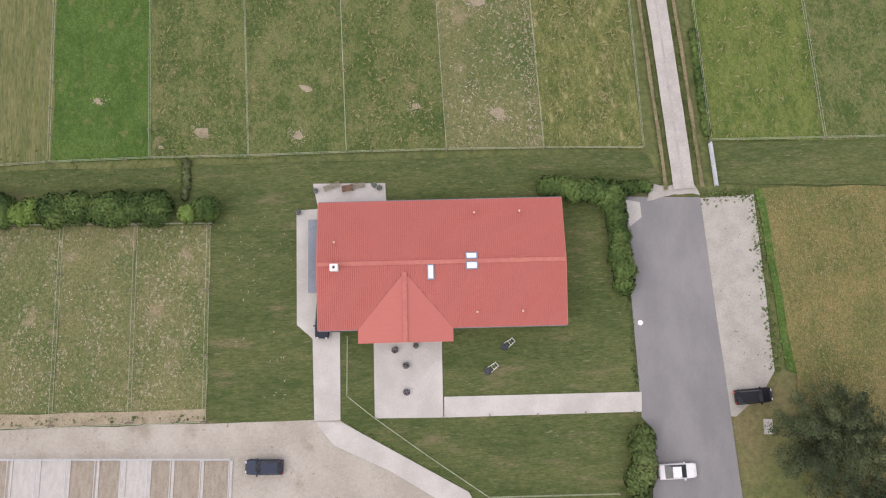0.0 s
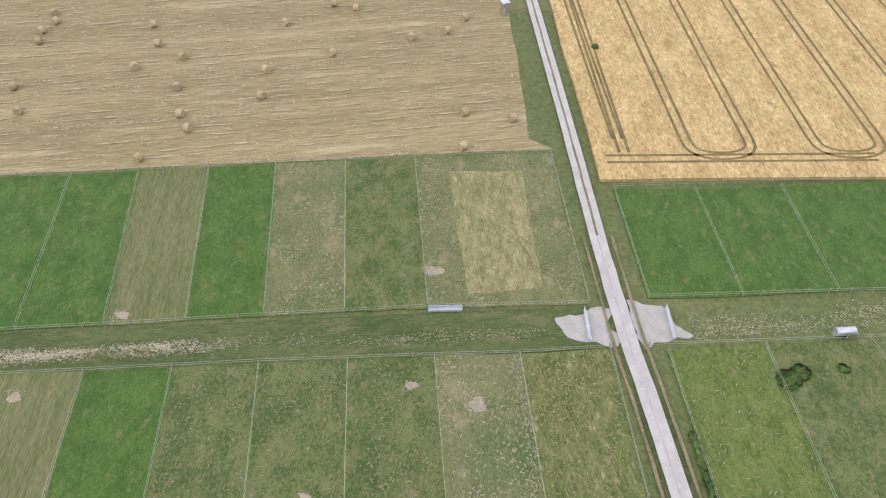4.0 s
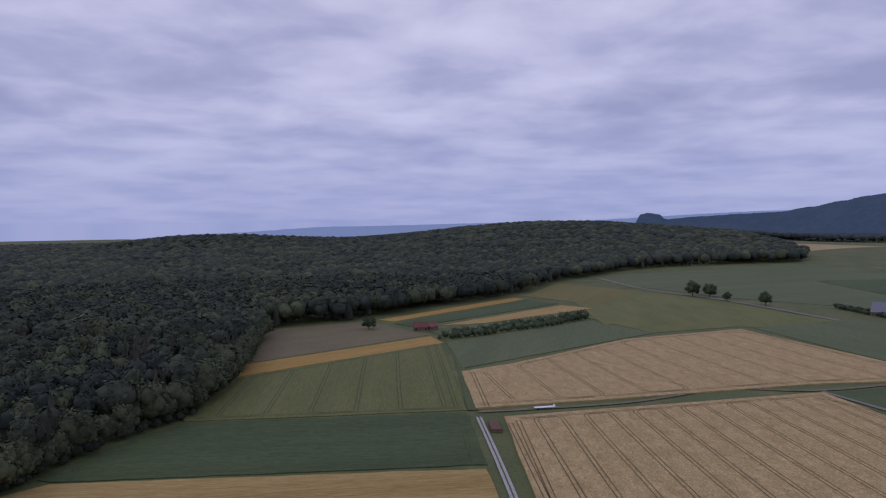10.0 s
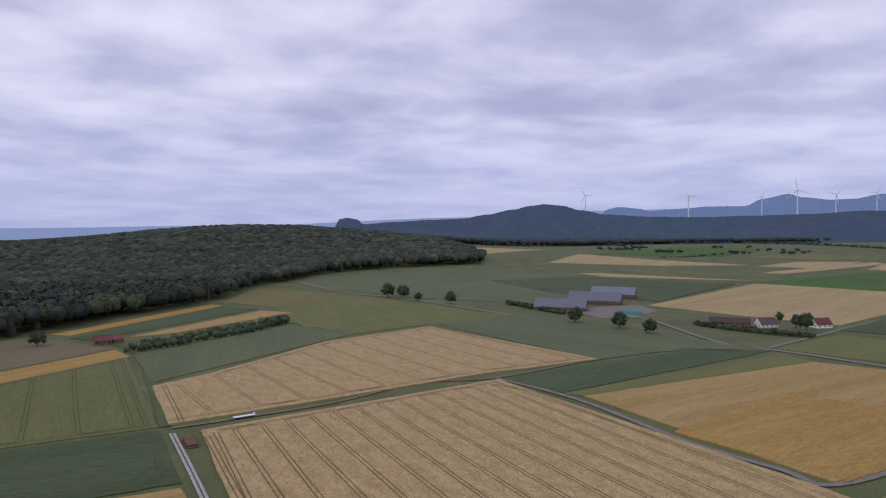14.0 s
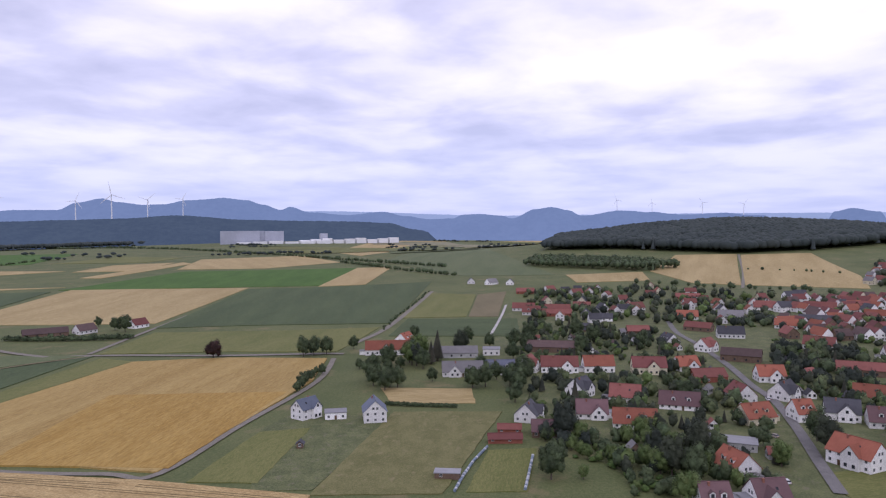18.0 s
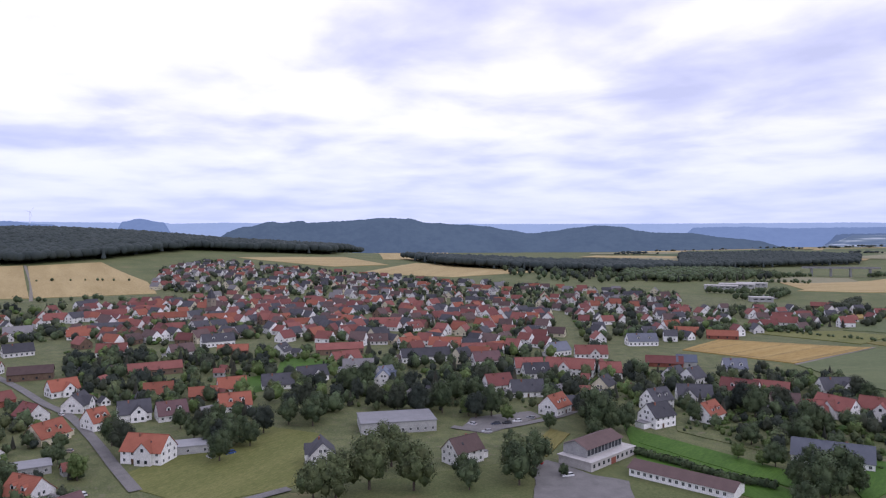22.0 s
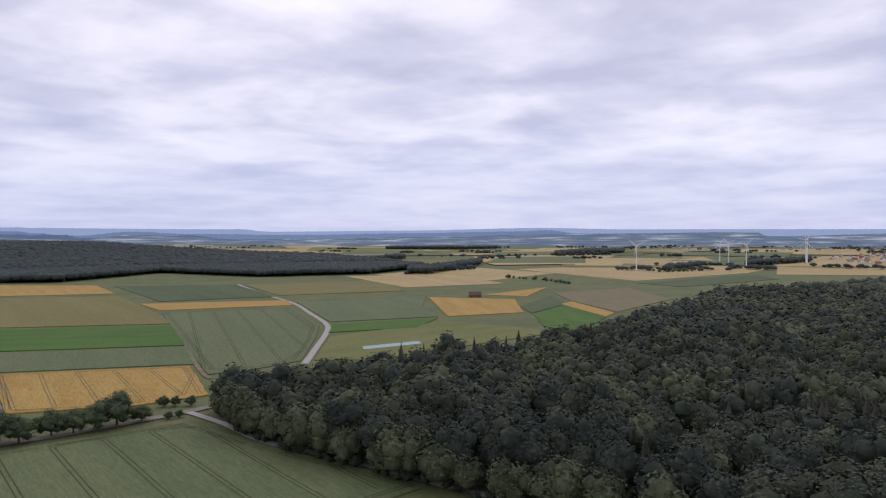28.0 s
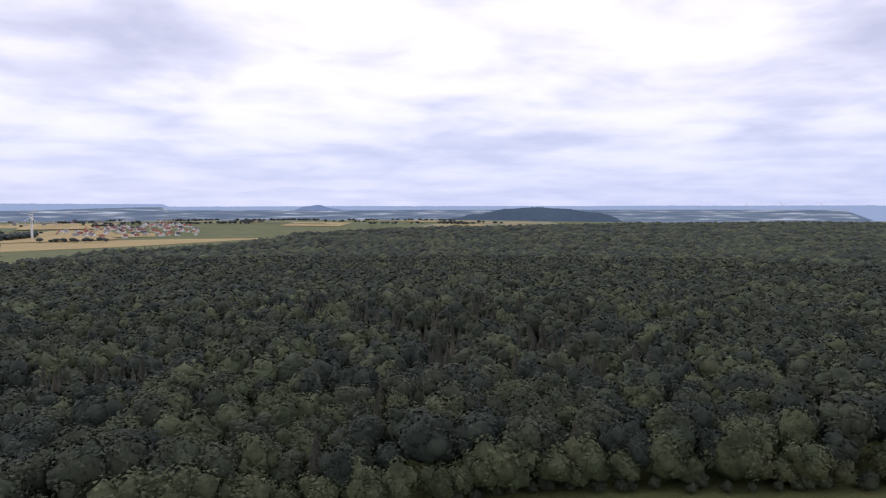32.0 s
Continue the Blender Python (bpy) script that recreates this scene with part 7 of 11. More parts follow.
house("house", 539, 455, 351, 15.6, 10.5, 3.3, "darkred", "white", 1, "white walled village house with a dark red roof")
house("barn", -38, 590, 8, 11.9, 8.9, 3.3, "darkred", "brown", 2, "brown timber walled barn with a dark red tiled roof")
house("barn", -29, 593, 38, 8.5, 7.0, 3.3, "red", "brown", 2, "brown timber walled barn with a red tiled roof")
house("barn", 393, 647, -39, 53.4, 22, 4.2, "sheet", "brown", 2, "wide brown dairy barn with a blue grey sheet roof")
house("barn", 457, 679, -42, 57.7, 24, 5.0, "sheet", "brown", 2, "large brown dairy barn with a pale blue grey sheet roof")
house("barn", 512, 722, -43, 51.7, 22, 5.5, "sheet", "brown", 2, "tall dairy barn with a blue grey sheet roof")
tunnel_hut(439, 590, -29)
hedge("dark leafy hedge along the school lawn", 3.6, 3.0, "oak", (203, -228), (187, -230), (169, -232), (148, -232), (131, -237), size=0.5, density=5.0)
hedge("dark clipped hedge along the garden lane", 2.2, 2.0, "oak", (335.1, 133.2), (335.5, 121.8), (339.3, 96.8), size=0.45, density=5.0)
hedge("dark hedge before the dairy barns", 6, 4.5, "oak", (365.0, 715.8), (369.9, 662.6), (376.3, 612.3), size=0.9, density=2.0)
hedge("dark hedge round the brown roofed farm", 5, 4.0, "oak", (446.8, 507.4), (453.3, 472.2), (464.3, 443.9), (482.7, 413.9), size=0.9, density=2.0)
wrapped_bales("row of white and blue plastic wrapped bales", (229.8, 66.7), (244.6, 67.8), (262.0, 68.3), (280.7, 67.3))
wrapped_bales("row of pale blue plastic wrapped bales", (237.6, 43.9), (254.0, 45.5), (274.6, 47.6))
house("shed", 243, 73, -79, 9, 4.5, 2.3, "flat", "brown", 3, "low flat roofed shed on the rough pasture")
house("hut", 260, 141, 20, 3.0, 2.6, 2.2, "dark", "brown", 3, "small dark wooden hut on the lawn")


ROOF_WORDS = {"red": "red tiled", "orange": "orange tiled", "dark": "dark tiled", "brown": "brown tiled", "grey": "grey sheet", "darkred": "dark red tiled"}


def clear_of(x, y, gap):
    return all((x - a) ** 2 + (y - b) ** 2 > (gap + r) ** 2 for a, b, r in HOMES)


OPEN = [(271, -89, 42), (270, -70, 25), (294, -117, 25), (344, -56, 9), (295, -57, 9), (393, -55, 9), (428, -49, 8), (486, -41, 8), (561, -27, 8), (181, -188, 22), (167, -187, 25), (190, -244, 16), (161, -242, 18), (141, -236, 18), (407, -150, 22), (433, -194, 20), (353, 115, 25), (252, 36, 25), (248, 52, 30), (257, 56, 22), (105, -288, 12), (109, -326, 12), (297, -170, 15)]


def infill(seed, poly, gap, count, roofs, walls, turn, label, near=False, small=1.0, name="house"):
    """Fills a quarter of the village: houses nearer than 600 m are things, the rest one mass."""
    rng = np.random.default_rng(seed)
    xs, ys = [p[0] for p in poly], [p[1] for p in poly]
    made = 0
    verts, faces, slots = [], [], []
    names = [("r", r) for r in ROOF] + [("w", q) for q in WALL] + [("g", "g")]
    for _ in range(count * 16):
        x, y = rng.uniform(min(xs), max(xs)), rng.uniform(min(ys), max(ys))
        if not inside(poly, np.array([x]), np.array([y]))[0] or not clear_of(x, y, gap) or any((x - a) ** 2 + (y - b) ** 2 < (d + 4) ** 2 for a, b, d in OPEN):
            continue
        roof, wall = roofs[rng.integers(len(roofs))], walls[rng.integers(len(walls))]
        t = turn + rng.normal(0, 12) + (90 if rng.random() < 0.45 else 0)
        long, wide, eave = rng.uniform(9.5, 14.5) * small, rng.uniform(7.5, 10) * small, rng.choice([3.0, 3.7, 4.8]) * small ** 0.5
        made += 1
        if made > count:
            break
        HOMES.append((x, y, long / 2))
        m = pose(x, y, terrain(x, y), 0, 0, t)
        l, w, rise, c = long / 2, wide / 2, wide * 0.51, len(verts)
        eave = float(eave)
        pts = [(-l, -w, -2), (l, -w, -2), (l, w, -2), (-l, w, -2), (-l, -w, eave), (l, -w, eave), (l, w, eave), (-l, w, eave), (-l, 0, eave + rise), (l, 0, eave + rise)]
        pts += [(-l - 0.4, -w - 0.6, eave - 0.35), (l + 0.4, -w - 0.6, eave - 0.35), (l + 0.4, 0, eave + rise + 0.2), (-l - 0.4, 0, eave + rise + 0.2), (-l - 0.4, w + 0.6, eave - 0.35), (l + 0.4, w + 0.6, eave - 0.35)]
        f = [(0, 1, 5, 4), (2, 3, 7, 6), (1, 2, 6, 9, 5), (3, 0, 4, 8, 7), (10, 11, 12, 13), (13, 12, 15, 14)]
        s = [names.index(("w", wall))] * 4 + [names.index(("r", roof))] * 2
        for nx, ny, half, off in ((0, -1, l, w), (0, 1, l, w), (1, 0, w, l), (-1, 0, w, l)):
            for u in (-half * 0.5, half * 0.5):
                for z in (1.2, 3.8):
                    if z + 1.2 > eave + (0.8 if nx else -0.1):
                        continue
                    k = len(pts)
                    for du, dz in ((-0.6, 0), (0.6, 0), (0.6, 1.3), (-0.6, 1.3)):
                        q = (u + du) if ny else off + 0.04
                        r = (u + du) if nx else off + 0.04
                        pts.append((q * (nx or 1), r * (ny or 1), z + dz))
                    f.append((k, k + 1, k + 2, k + 3))
                    s.append(len(names) - 1)
        if near and math.hypot(x, y) < 690:
            ob = thing(name, round(x), round(y), terrain(x, y), t, f"{wall} walled village {name} with a {ROOF_WORDS[roof]} roof", name, f"village {name}s")
            me = pydata("wall", pts, f[:4] + f[6:], WALL[wall])
            me.materials.append(GLASS)
            me.polygons.foreach_set("material_index", [0] * 4 + [1] * (len(f) - 6))
            part("wall", me, None, ob)
            part("roof", pydata("roof", pts[10:16], [(0, 1, 2, 3), (3, 2, 5, 4)], ROOF[roof]), None, ob)
            continue
        verts += [tuple(m @ Vector(p)) for p in pts]
        faces += [tuple(i + c for i in q) for q in f]
        slots += s
    if verts:
        me = bpy.data.meshes.new("far_houses")
        me.from_pydata(verts, [], faces)
        for kind, q in names:
            me.materials.append(ROOF[q] if kind == "r" else WALL[q] if kind == "w" else GLASS)
        me.polygons.foreach_set("material_index", slots)
        tagged(new("far_houses", me), label, "houses", kind="stuff")


OLD_TOWN = [(612, -87), (878, -132), (898, -235), (791, -406), (678, -491), (550, -536), (368, -380), (377, -296), (467, -287), (554, -231), (581, -166)]
NEW_TOWN = [(1022, -251), (1306, -337), (1413, -465), (1261, -527), (1085, -610), (927, -671), (769, -749), (605, -845), (493, -689), (567, -552), (700, -507), (812, -416), (895, -295)]
NORTH_SIDE = [(895, 167), (930, 112), (967, 17), (891, -127), (663, -92), (673, -11), (662, 58), (683, 128)]
SOUTH_SIDE = [(559, -567), (493, -689), (344, -847), (300, -715), (345, -560), (365, -400)]
infill(21, OLD_TOWN, 2.0, 270, ("red", "darkred", "orange", "darkred", "brown", "brown", "dark", "red", "dark"), ("white", "white", "white", "cream", "white", "brown"), 20, "crowded red and orange tiled roofs of the old village", True, 1.15)
infill(22, NEW_TOWN, 6.0, 330, ("red", "dark", "dark", "orange", "brown", "grey"), ("white", "white", "white", "cream"), 40, "scattered white houses with red and dark roofs on the slope", True)
infill(23, NORTH_SIDE, 9.0, 32, ("red", "red", "orange", "dark"), ("white", "white", "cream"), 10, "far white houses with red roofs at the village edge", True)
infill(24, SOUTH_SIDE, 9.0, 66, ("darkred", "red", "dark", "brown", "dark"), ("white", "white", "white"), 60, "far white houses with red and dark roofs at the village end", True)

# the church
STONE = material("old_sandstone", (0.2, 0.17, 0.13), (0.3, 0.26, 0.2), 2, 0.3, rough=0.9)
cx, cy = (766, -247)
church = thing("church", cx, cy, terrain(cx, cy), 25, "old stone church tower with a dark pointed spire", "church")
part("tower", box_mesh("tower", STONE, -3.4, 3.4, -3.4, 3.4, -1, 17), None, church)
bm = bmesh.new()
bmesh.ops.create_cone(bm, cap_ends=True, segments=4, radius1=5.2, radius2=0.05, depth=11, matrix=pose(0, 0, 22.5, 0, 0, 45))
part("spire", bm, ROOF["dark"], church)
part("nave", pydata("nave", [(3.4, -4.5, -1), (19, -4.5, -1), (19, 4.5, -1), (3.4, 4.5, -1), (3.4, -4.5, 7), (19, -4.5, 7), (19, 4.5, 7), (3.4, 4.5, 7), (3.4, 0, 12), (19, 0, 12)], [(0, 1, 5, 4), (2, 3, 7, 6), (1, 2, 6, 9, 5), (3, 0, 4, 8, 7)], STONE), None, church)
part("nave_roof", pydata("nave_roof", [(3, -5, 6.6), (19.4, -5, 6.6), (19.4, 0, 12.3), (3, 0, 12.3), (3, 5, 6.6), (19.4, 5, 6.6)], [(0, 1, 2, 3), (3, 2, 5, 4)], ROOF["orange"]), None, church)
for a in (0, 90, 180, 270):
    w = part("belfry_window", PIECE["far_window"], None, church)
    w.matrix_basis = pose(0, 0, 0, 0, 0, a) @ pose(0, -3.42, 13.2)

# the school and its wings
SLAB = material("pale_slab", (0.4, 0.38, 0.36), (0.52, 0.5, 0.48), 3, 0.4, rough=0.85)


def school_hall(x, y, turn):
    ob = thing("school_hall", x, y, 0, turn, "school hall with a band of tall windows and brown roof", "school")
    part("lower_wing", box_mesh("lower_wing", SLAB, -15, 15, -9, 6, -0.4, 3.4), None, ob)
    part("wing_roof", box_mesh("wing_roof", SLAB, -15.5, 15.5, -9.5, 6.5, 3.4, 3.75), None, ob)
    part("upper_wall", pydata("upper_wall", [(-12, -5, 3.7), (12, -5, 3.7), (12, 6, 3.7), (-12, 6, 3.7), (-12, -5, 7.2), (12, -5, 7.2), (12, 6, 7.2), (-12, 6, 7.2), (-12, 0.5, 9.4), (12, 0.5, 9.4)], [(0, 1, 5, 4), (2, 3, 7, 6), (1, 2, 6, 9, 5), (3, 0, 4, 8, 7)], WALL["grey"]), None, ob)
    part("roof", pydata("roof", [(-12.6, -5.8, 7.0), (12.6, -5.8, 7.0), (12.6, 0.5, 9.6), (-12.6, 0.5, 9.6), (-12.6, 6.8, 7.0), (12.6, 6.8, 7.0)], [(0, 1, 2, 3), (3, 2, 5, 4)], ROOF["brown"]), None, ob)
    for i in range(10):
        w = part("window", box_mesh("window", GLASS, -0.95, 0.95, -0.05, 0.04, 0, 2.5), None, ob)
        w.matrix_basis = pose(-10.6 + 2.35 * i, -5.02, 4.3)
    for i in range(9):
        w = part("window", PIECE["far_window"], None, ob)
        w.matrix_basis = pose(-13 + 3.2 * i, -9.02, 1.2)
    part("entrance_door", box_mesh("entrance_door", WALL["red"], -1.6, 1.6, -9.1, -8.9, 0, 2.5), None, ob, "red entrance door")
    return ob


def school_wing(x, y, turn, long):
    ob = thing("school_wing", x, y, 0, turn, "long low white school wing with a brown pitched roof", "school")
    l = long / 2
    part("wall", pydata("wall", [(-l, -5, -0.4), (l, -5, -0.4), (l, 5, -0.4), (-l, 5, -0.4), (-l, -5, 3.2), (l, -5, 3.2), (l, 5, 3.2), (-l, 5, 3.2), (-l, 0, 5), (l, 0, 5)], [(0, 1, 5, 4), (2, 3, 7, 6), (1, 2, 6, 9, 5), (3, 0, 4, 8, 7)], WALL["white"]), None, ob)
    part("roof", pydata("roof", [(-l - 0.6, -5.9, 2.95), (l + 0.6, -5.9, 2.95), (l + 0.6, 0, 5.2), (-l - 0.6, 0, 5.2), (-l - 0.6, 5.9, 2.95), (l + 0.6, 5.9, 2.95)], [(0, 1, 2, 3), (3, 2, 5, 4)], ROOF["brown"]), None, ob)
    for i in range(int(long / 2.4)):
        w = part("window", PIECE["window"], None, ob)
        w.matrix_basis = pose(-l + 1.4 + 2.4 * i, -5.02, 1.0)
        part("pane", PIECE["pane"], None, w)
    return ob


school_hall(193, -213, -82)
school_wing(154, -217, -168, 38)
house("sports_hall", 278, -174, -114, 34, 20, 5.0, "flat", "grey", 3, "wide low hall with a pale flat roof behind parked cars")


# gardens between the houses
def garden_trees(seed, poly, count, kinds, low, high, label, gap=2.5, grade=1):
    """The trees and shrubs that fill the gardens, as one mass."""
    rng = np.random.default_rng(seed)
    xs, ys = [p[0] for p in poly], [p[1] for p in poly]
    names = list(LEAF)
    vs, fs, ns, slots, n, made = [], [], [], [], 0, 0
    for _ in range(count * 12):
        x, y = rng.uniform(min(xs), max(xs)), rng.uniform(min(ys), max(ys))
        if not inside(poly, np.array([x]), np.array([y]))[0] or not clear_of(x, y, gap - 3.0):
            continue
        if any((x - a) ** 2 + (y - b) ** 2 < d * d for a, b, d in OPEN):
            continue
        k = kinds[rng.integers(len(kinds))]
        h = rng.uniform(low, high) * (0.4 if k == "hedge" else 1.0)
        v, f, nv = proto("spruce" if k == "spruce" else "oak", grade)[rng.integers(6)]
        if k != "spruce":
            v = (v - (0, 0, 0.26)) * (1.05, 1.05, 1.3)
        w = h * rng.uniform(1.1, 1.6) * (2.0 if k == "hedge" else 1.0)
        a = rng.uniform(0, 6.28)
        vs.append(turned(v, a, (w, w, h), (x, y, terrain(x, y) - 0.1)))
        ns.append(turned(nv, a))
        fs.append(f + n)
        slots.append(np.full(len(f), names.index(k)))
        n += len(v)
        made += 1
        if made >= count:
            break
    me = big_mesh("garden_trees", np.concatenate(vs), np.concatenate(fs), [LEAF[k] for k in names], np.concatenate(slots), np.concatenate(ns))
    return tagged(new("garden_trees", me), label, "trees", kind="stuff")


KINDS = ("oak", "forest", "alder", "oak", "spruce", "hedge", "forest", "alder", "lime", "beech")
GARDENS = [(650, 122), (612, -1), (407, -42), (300, -48), (255, -45), (262, 20), (300, 50), (420, 80)]
MIDDLE = [(436, -58), (600, -82), (376, -366), (258, -363), (225, -310), (255, -240), (300, -190), (330, -128), (370, -90)]
EDGE = [(105, -345), (128, -300), (150, -270), (215, -300), (258, -363), (253, -440), (200, -440), (150, -380)]
SHRUBS = ("oak", "forest", "hedge", "alder", "oak", "lime", "forest", "hedge", "willow", "oak", "spruce", "alder")
sheet("garden_ground", M["garden"], [(265, 15), (430, 105), (700, 150), (940, 120), (970, 15), (1020, -250), (1306, -337), (1413, -465), (927, -671), (605, -845), (344, -847), (282, -695), (253, -440), (105, -350), (140, -260), (210, -180), (232, -90), (240, -40)], 0.06, 0, 0.0, 0.5)
tagged(bpy.data.objects["garden_ground"], "green garden ground between the village houses", "ground", kind="structure")
infill(26, MIDDLE, 1.0, 30, ("brown", "red", "grey", "dark"), ("brown", "grey", "white"), 30, "village sheds", True, 0.5, "shed")
infill(28, GARDENS, 1.0, 24, ("brown", "red", "grey", "dark"), ("brown", "grey", "white"), 12, "garden sheds", True, 0.45, "shed")
garden_trees(31, OLD_TOWN, 620, KINDS, 5, 10, "dark leafy trees between the old village roofs", 3.2)
garden_trees(32, NEW_TOWN, 1050, KINDS[:6], 5, 11, "dark leafy trees between the houses on the slope", 3.5)
garden_trees(33, NORTH_SIDE, 420, KINDS, 5, 11, "dark garden trees at the village edge", 3.5)
garden_trees(34, SOUTH_SIDE, 340, KINDS, 5, 11, "dark garden trees at the village end", 3.5)
garden_trees(35, GARDENS, 480, SHRUBS, 4, 10, "garden trees and shrubs among the houses", 4.0, 2)
garden_trees(36, MIDDLE, 600, SHRUBS, 5, 12, "leafy garden trees and hedges in the village", 3.8, 2)
garden_trees(37, EDGE, 260, SHRUBS, 4, 10, "garden trees and shrubs beside the lane", 4.2, 2)
garden_trees(38, [(286, 33), (311, 16), (324, -4), (297, -14), (246, -15), (240, 14), (236, 30)], 130, ("hedge", "oak", "lime", "hedge", "oak"), 3, 7, "overgrown garden bushes beside the long lawn", 3.5, 2)
garden_trees(40, MIDDLE, 420, ("hedge", "hedge", "oak", "lime", "hedge", "alder"), 1.6, 4.2, "low hedges and shrubs in the village gardens", 3.4, 1)
garden_trees(41, [(201, -271), (145, -273), (116, -286), (114, -327), (145, -357), (196, -370), (231, -346), (231, -307)], 330, ("hedge", "hedge", "oak", "lime", "hedge", "forest", "willow"), 1.5, 4.5, "low hedges and shrubs behind the school lawn", 3.4, 2)
garden_trees(42, EDGE, 170, ("hedge", "oak", "hedge", "lime"), 1.4, 3.6, "low shrubs beside the village lane", 3.4, 2)
garden_trees(39, [(998, -862), (847, -824), (773, -926), (697, -1085), (677, -1231), (749, -1363), (953, -1143), (1096, -947)], 300, ("oak", "alder", "oak", "spruce"), 9, 15, "dark trees along the valley behind the village", 3.5, 1)


# ---- the ranch below the camera ----
M.update({
    "pad_olive": material("grazed_grass", (0.05, 0.08, 0.02), (0.124, 0.138, 0.05), 4.5, 0.4, 1.2, third=(0.155, 0.145, 0.07), local=True, spread=0.24, grit=0.34, fleck=((0.165, 0.158, 0.085), 0.3, 0.62)),
    "pad_green": material("lush_grass", (0.036, 0.08, 0.013), (0.076, 0.128, 0.028), 3.5, 0.4, 1.3, third=(0.112, 0.132, 0.043), local=True, spread=0.34, grit=0.3, fleck=((0.11, 0.145, 0.055), 0.5, 0.64)),
    "pad_rough": material("rough_tall_grass", (0.066, 0.09, 0.023), (0.165, 0.168, 0.062), 1.8, 0.35, 1.8, local=True, spread=0.34, grit=0.4, fleck=((0.25, 0.23, 0.11), 0.9, 0.6)),
    "pad_dry": material("dry_pasture", (0.068, 0.098, 0.03), (0.17, 0.162, 0.076), 11, 0.3, 1.1, third=(0.21, 0.178, 0.105), local=True, spread=0.32, grit=0.4, fleck=((0.28, 0.25, 0.165), 0.36, 0.58)),
    "pad_straw": material("cut_straw", (0.13, 0.13, 0.05), (0.28, 0.25, 0.125), 1.5, 0.35, 3.0, local=True, spread=0.34, grit=0.36),
    "pad_mown": material("mown_lawn", (0.046, 0.07, 0.02), (0.1, 0.114, 0.042), 5, 0.35, 4.0, third=(0.132, 0.122, 0.062), local=True, spread=0.36, grit=0.3, fleck=((0.145, 0.145, 0.075), 0.28, 0.64)),
    "pad_pale": material("pale_striped_grass", (0.085, 0.105, 0.036), (0.155, 0.152, 0.068), 1.6, 0.35, 9, third=(0.1, 0.125, 0.035), local=True, spread=0.36, grit=0.34),
    "pad_meadow": material("dry_rough_meadow", (0.082, 0.098, 0.03), (0.19, 0.155, 0.064), 5, 0.35, 1.3, third=(0.1, 0.122, 0.036), local=True, spread=0.36, grit=0.4, fleck=((0.22, 0.19, 0.09), 0.22, 0.6)),
    "pad_lush": material("lush_tall_grass", (0.06, 0.096, 0.02), (0.13, 0.158, 0.042), 3.0, 0.4, 1.5, third=(0.15, 0.16, 0.06), local=True, spread=0.3, grit=0.34),
    "sand": material("bare_sand", (0.23, 0.195, 0.135), (0.35, 0.3, 0.215), 0.9, 0.15, rough=0.95),
    "stall": material("trampled_stall_sand", (0.235, 0.2, 0.158), (0.345, 0.305, 0.25), 1.6, 0.2, 0.25, rough=0.95, spread=0.3),
    "slab": material("swept_stall_concrete", (0.38, 0.365, 0.345), (0.48, 0.465, 0.44), 1.6, 0.2, 0.25, rough=0.9),
    "yard": material("sandy_gravel_yard", (0.315, 0.29, 0.247), (0.395, 0.37, 0.325), 7, 0.3, third=(0.28, 0.252, 0.208), rough=0.95, grit=0.08, detail=0.35, fleck=((0.2, 0.17, 0.13), 0.4, 0.66)),
})
POST = material("weathered_post", (0.19, 0.17, 0.13), (0.31, 0.28, 0.22), 0.6, 0.08, rough=0.9)
TAPE = material("pale_fence_tape", (0.27, 0.31, 0.21), (0.4, 0.43, 0.32), 1, 0.1, rough=0.6, bump=0.0)
STEEL = material("galvanised_steel", (0.4, 0.43, 0.46), (0.58, 0.6, 0.62), 0.8, 0.1, rough=0.4, metal=0.6, bump=0.0)


def tube_mesh(name, mat, a, b, r, k=6):
    bm = bmesh.new()
    a, b = Vector(a), Vector(b)
    d = b - a
    m = Matrix.Translation((a + b) / 2) @ d.to_track_quat("Z", "Y").to_matrix().to_4x4()
    bmesh.ops.create_cone(bm, cap_ends=True, segments=k, radius1=r, radius2=r * 0.92, depth=d.length, matrix=m)
    return mesh_of(name, bm, mat)


POST_MESH = tube_mesh("post", POST, (0, 0, -0.3), (0, 0, 1.35), 0.075)


def fence(label, *points, gap=3.6, tapes=2):
    """A paddock fence: wooden posts with two tapes along a line."""
    x0, y0 = points[0]
    ob = thing("paddock_fence", x0, y0, 0, 0, label, "fence", "paddock fences")
    for (ax, ay), (bx, by) in zip(points, points[1:]):
        n = max(1, round(math.hypot(bx - ax, by - ay) / gap))
        for i in range(n + 1):
            p = part("post", POST_MESH, None, ob)
            p.matrix_basis = pose(ax + (bx - ax) * i / n - x0, ay + (by - ay) * i / n - y0, 0, 0, 0, i * 50)
        for z in (0.65, 1.15)[:tapes]:
            t = part("tape", tube_mesh("tape", TAPE, (ax - x0, ay - y0, z), (bx - x0, by - y0, z), 0.024, 4), None, ob)
    return ob


def paddock(mat, label, turn, *poly, name="paddock", ragged=0.4, category="paddock"):
    ob = sheet(name, M[mat], list(poly), lift() * 0.35, turn, 0.0, ragged)
    return tagged(ob, label, category, kind="structure")


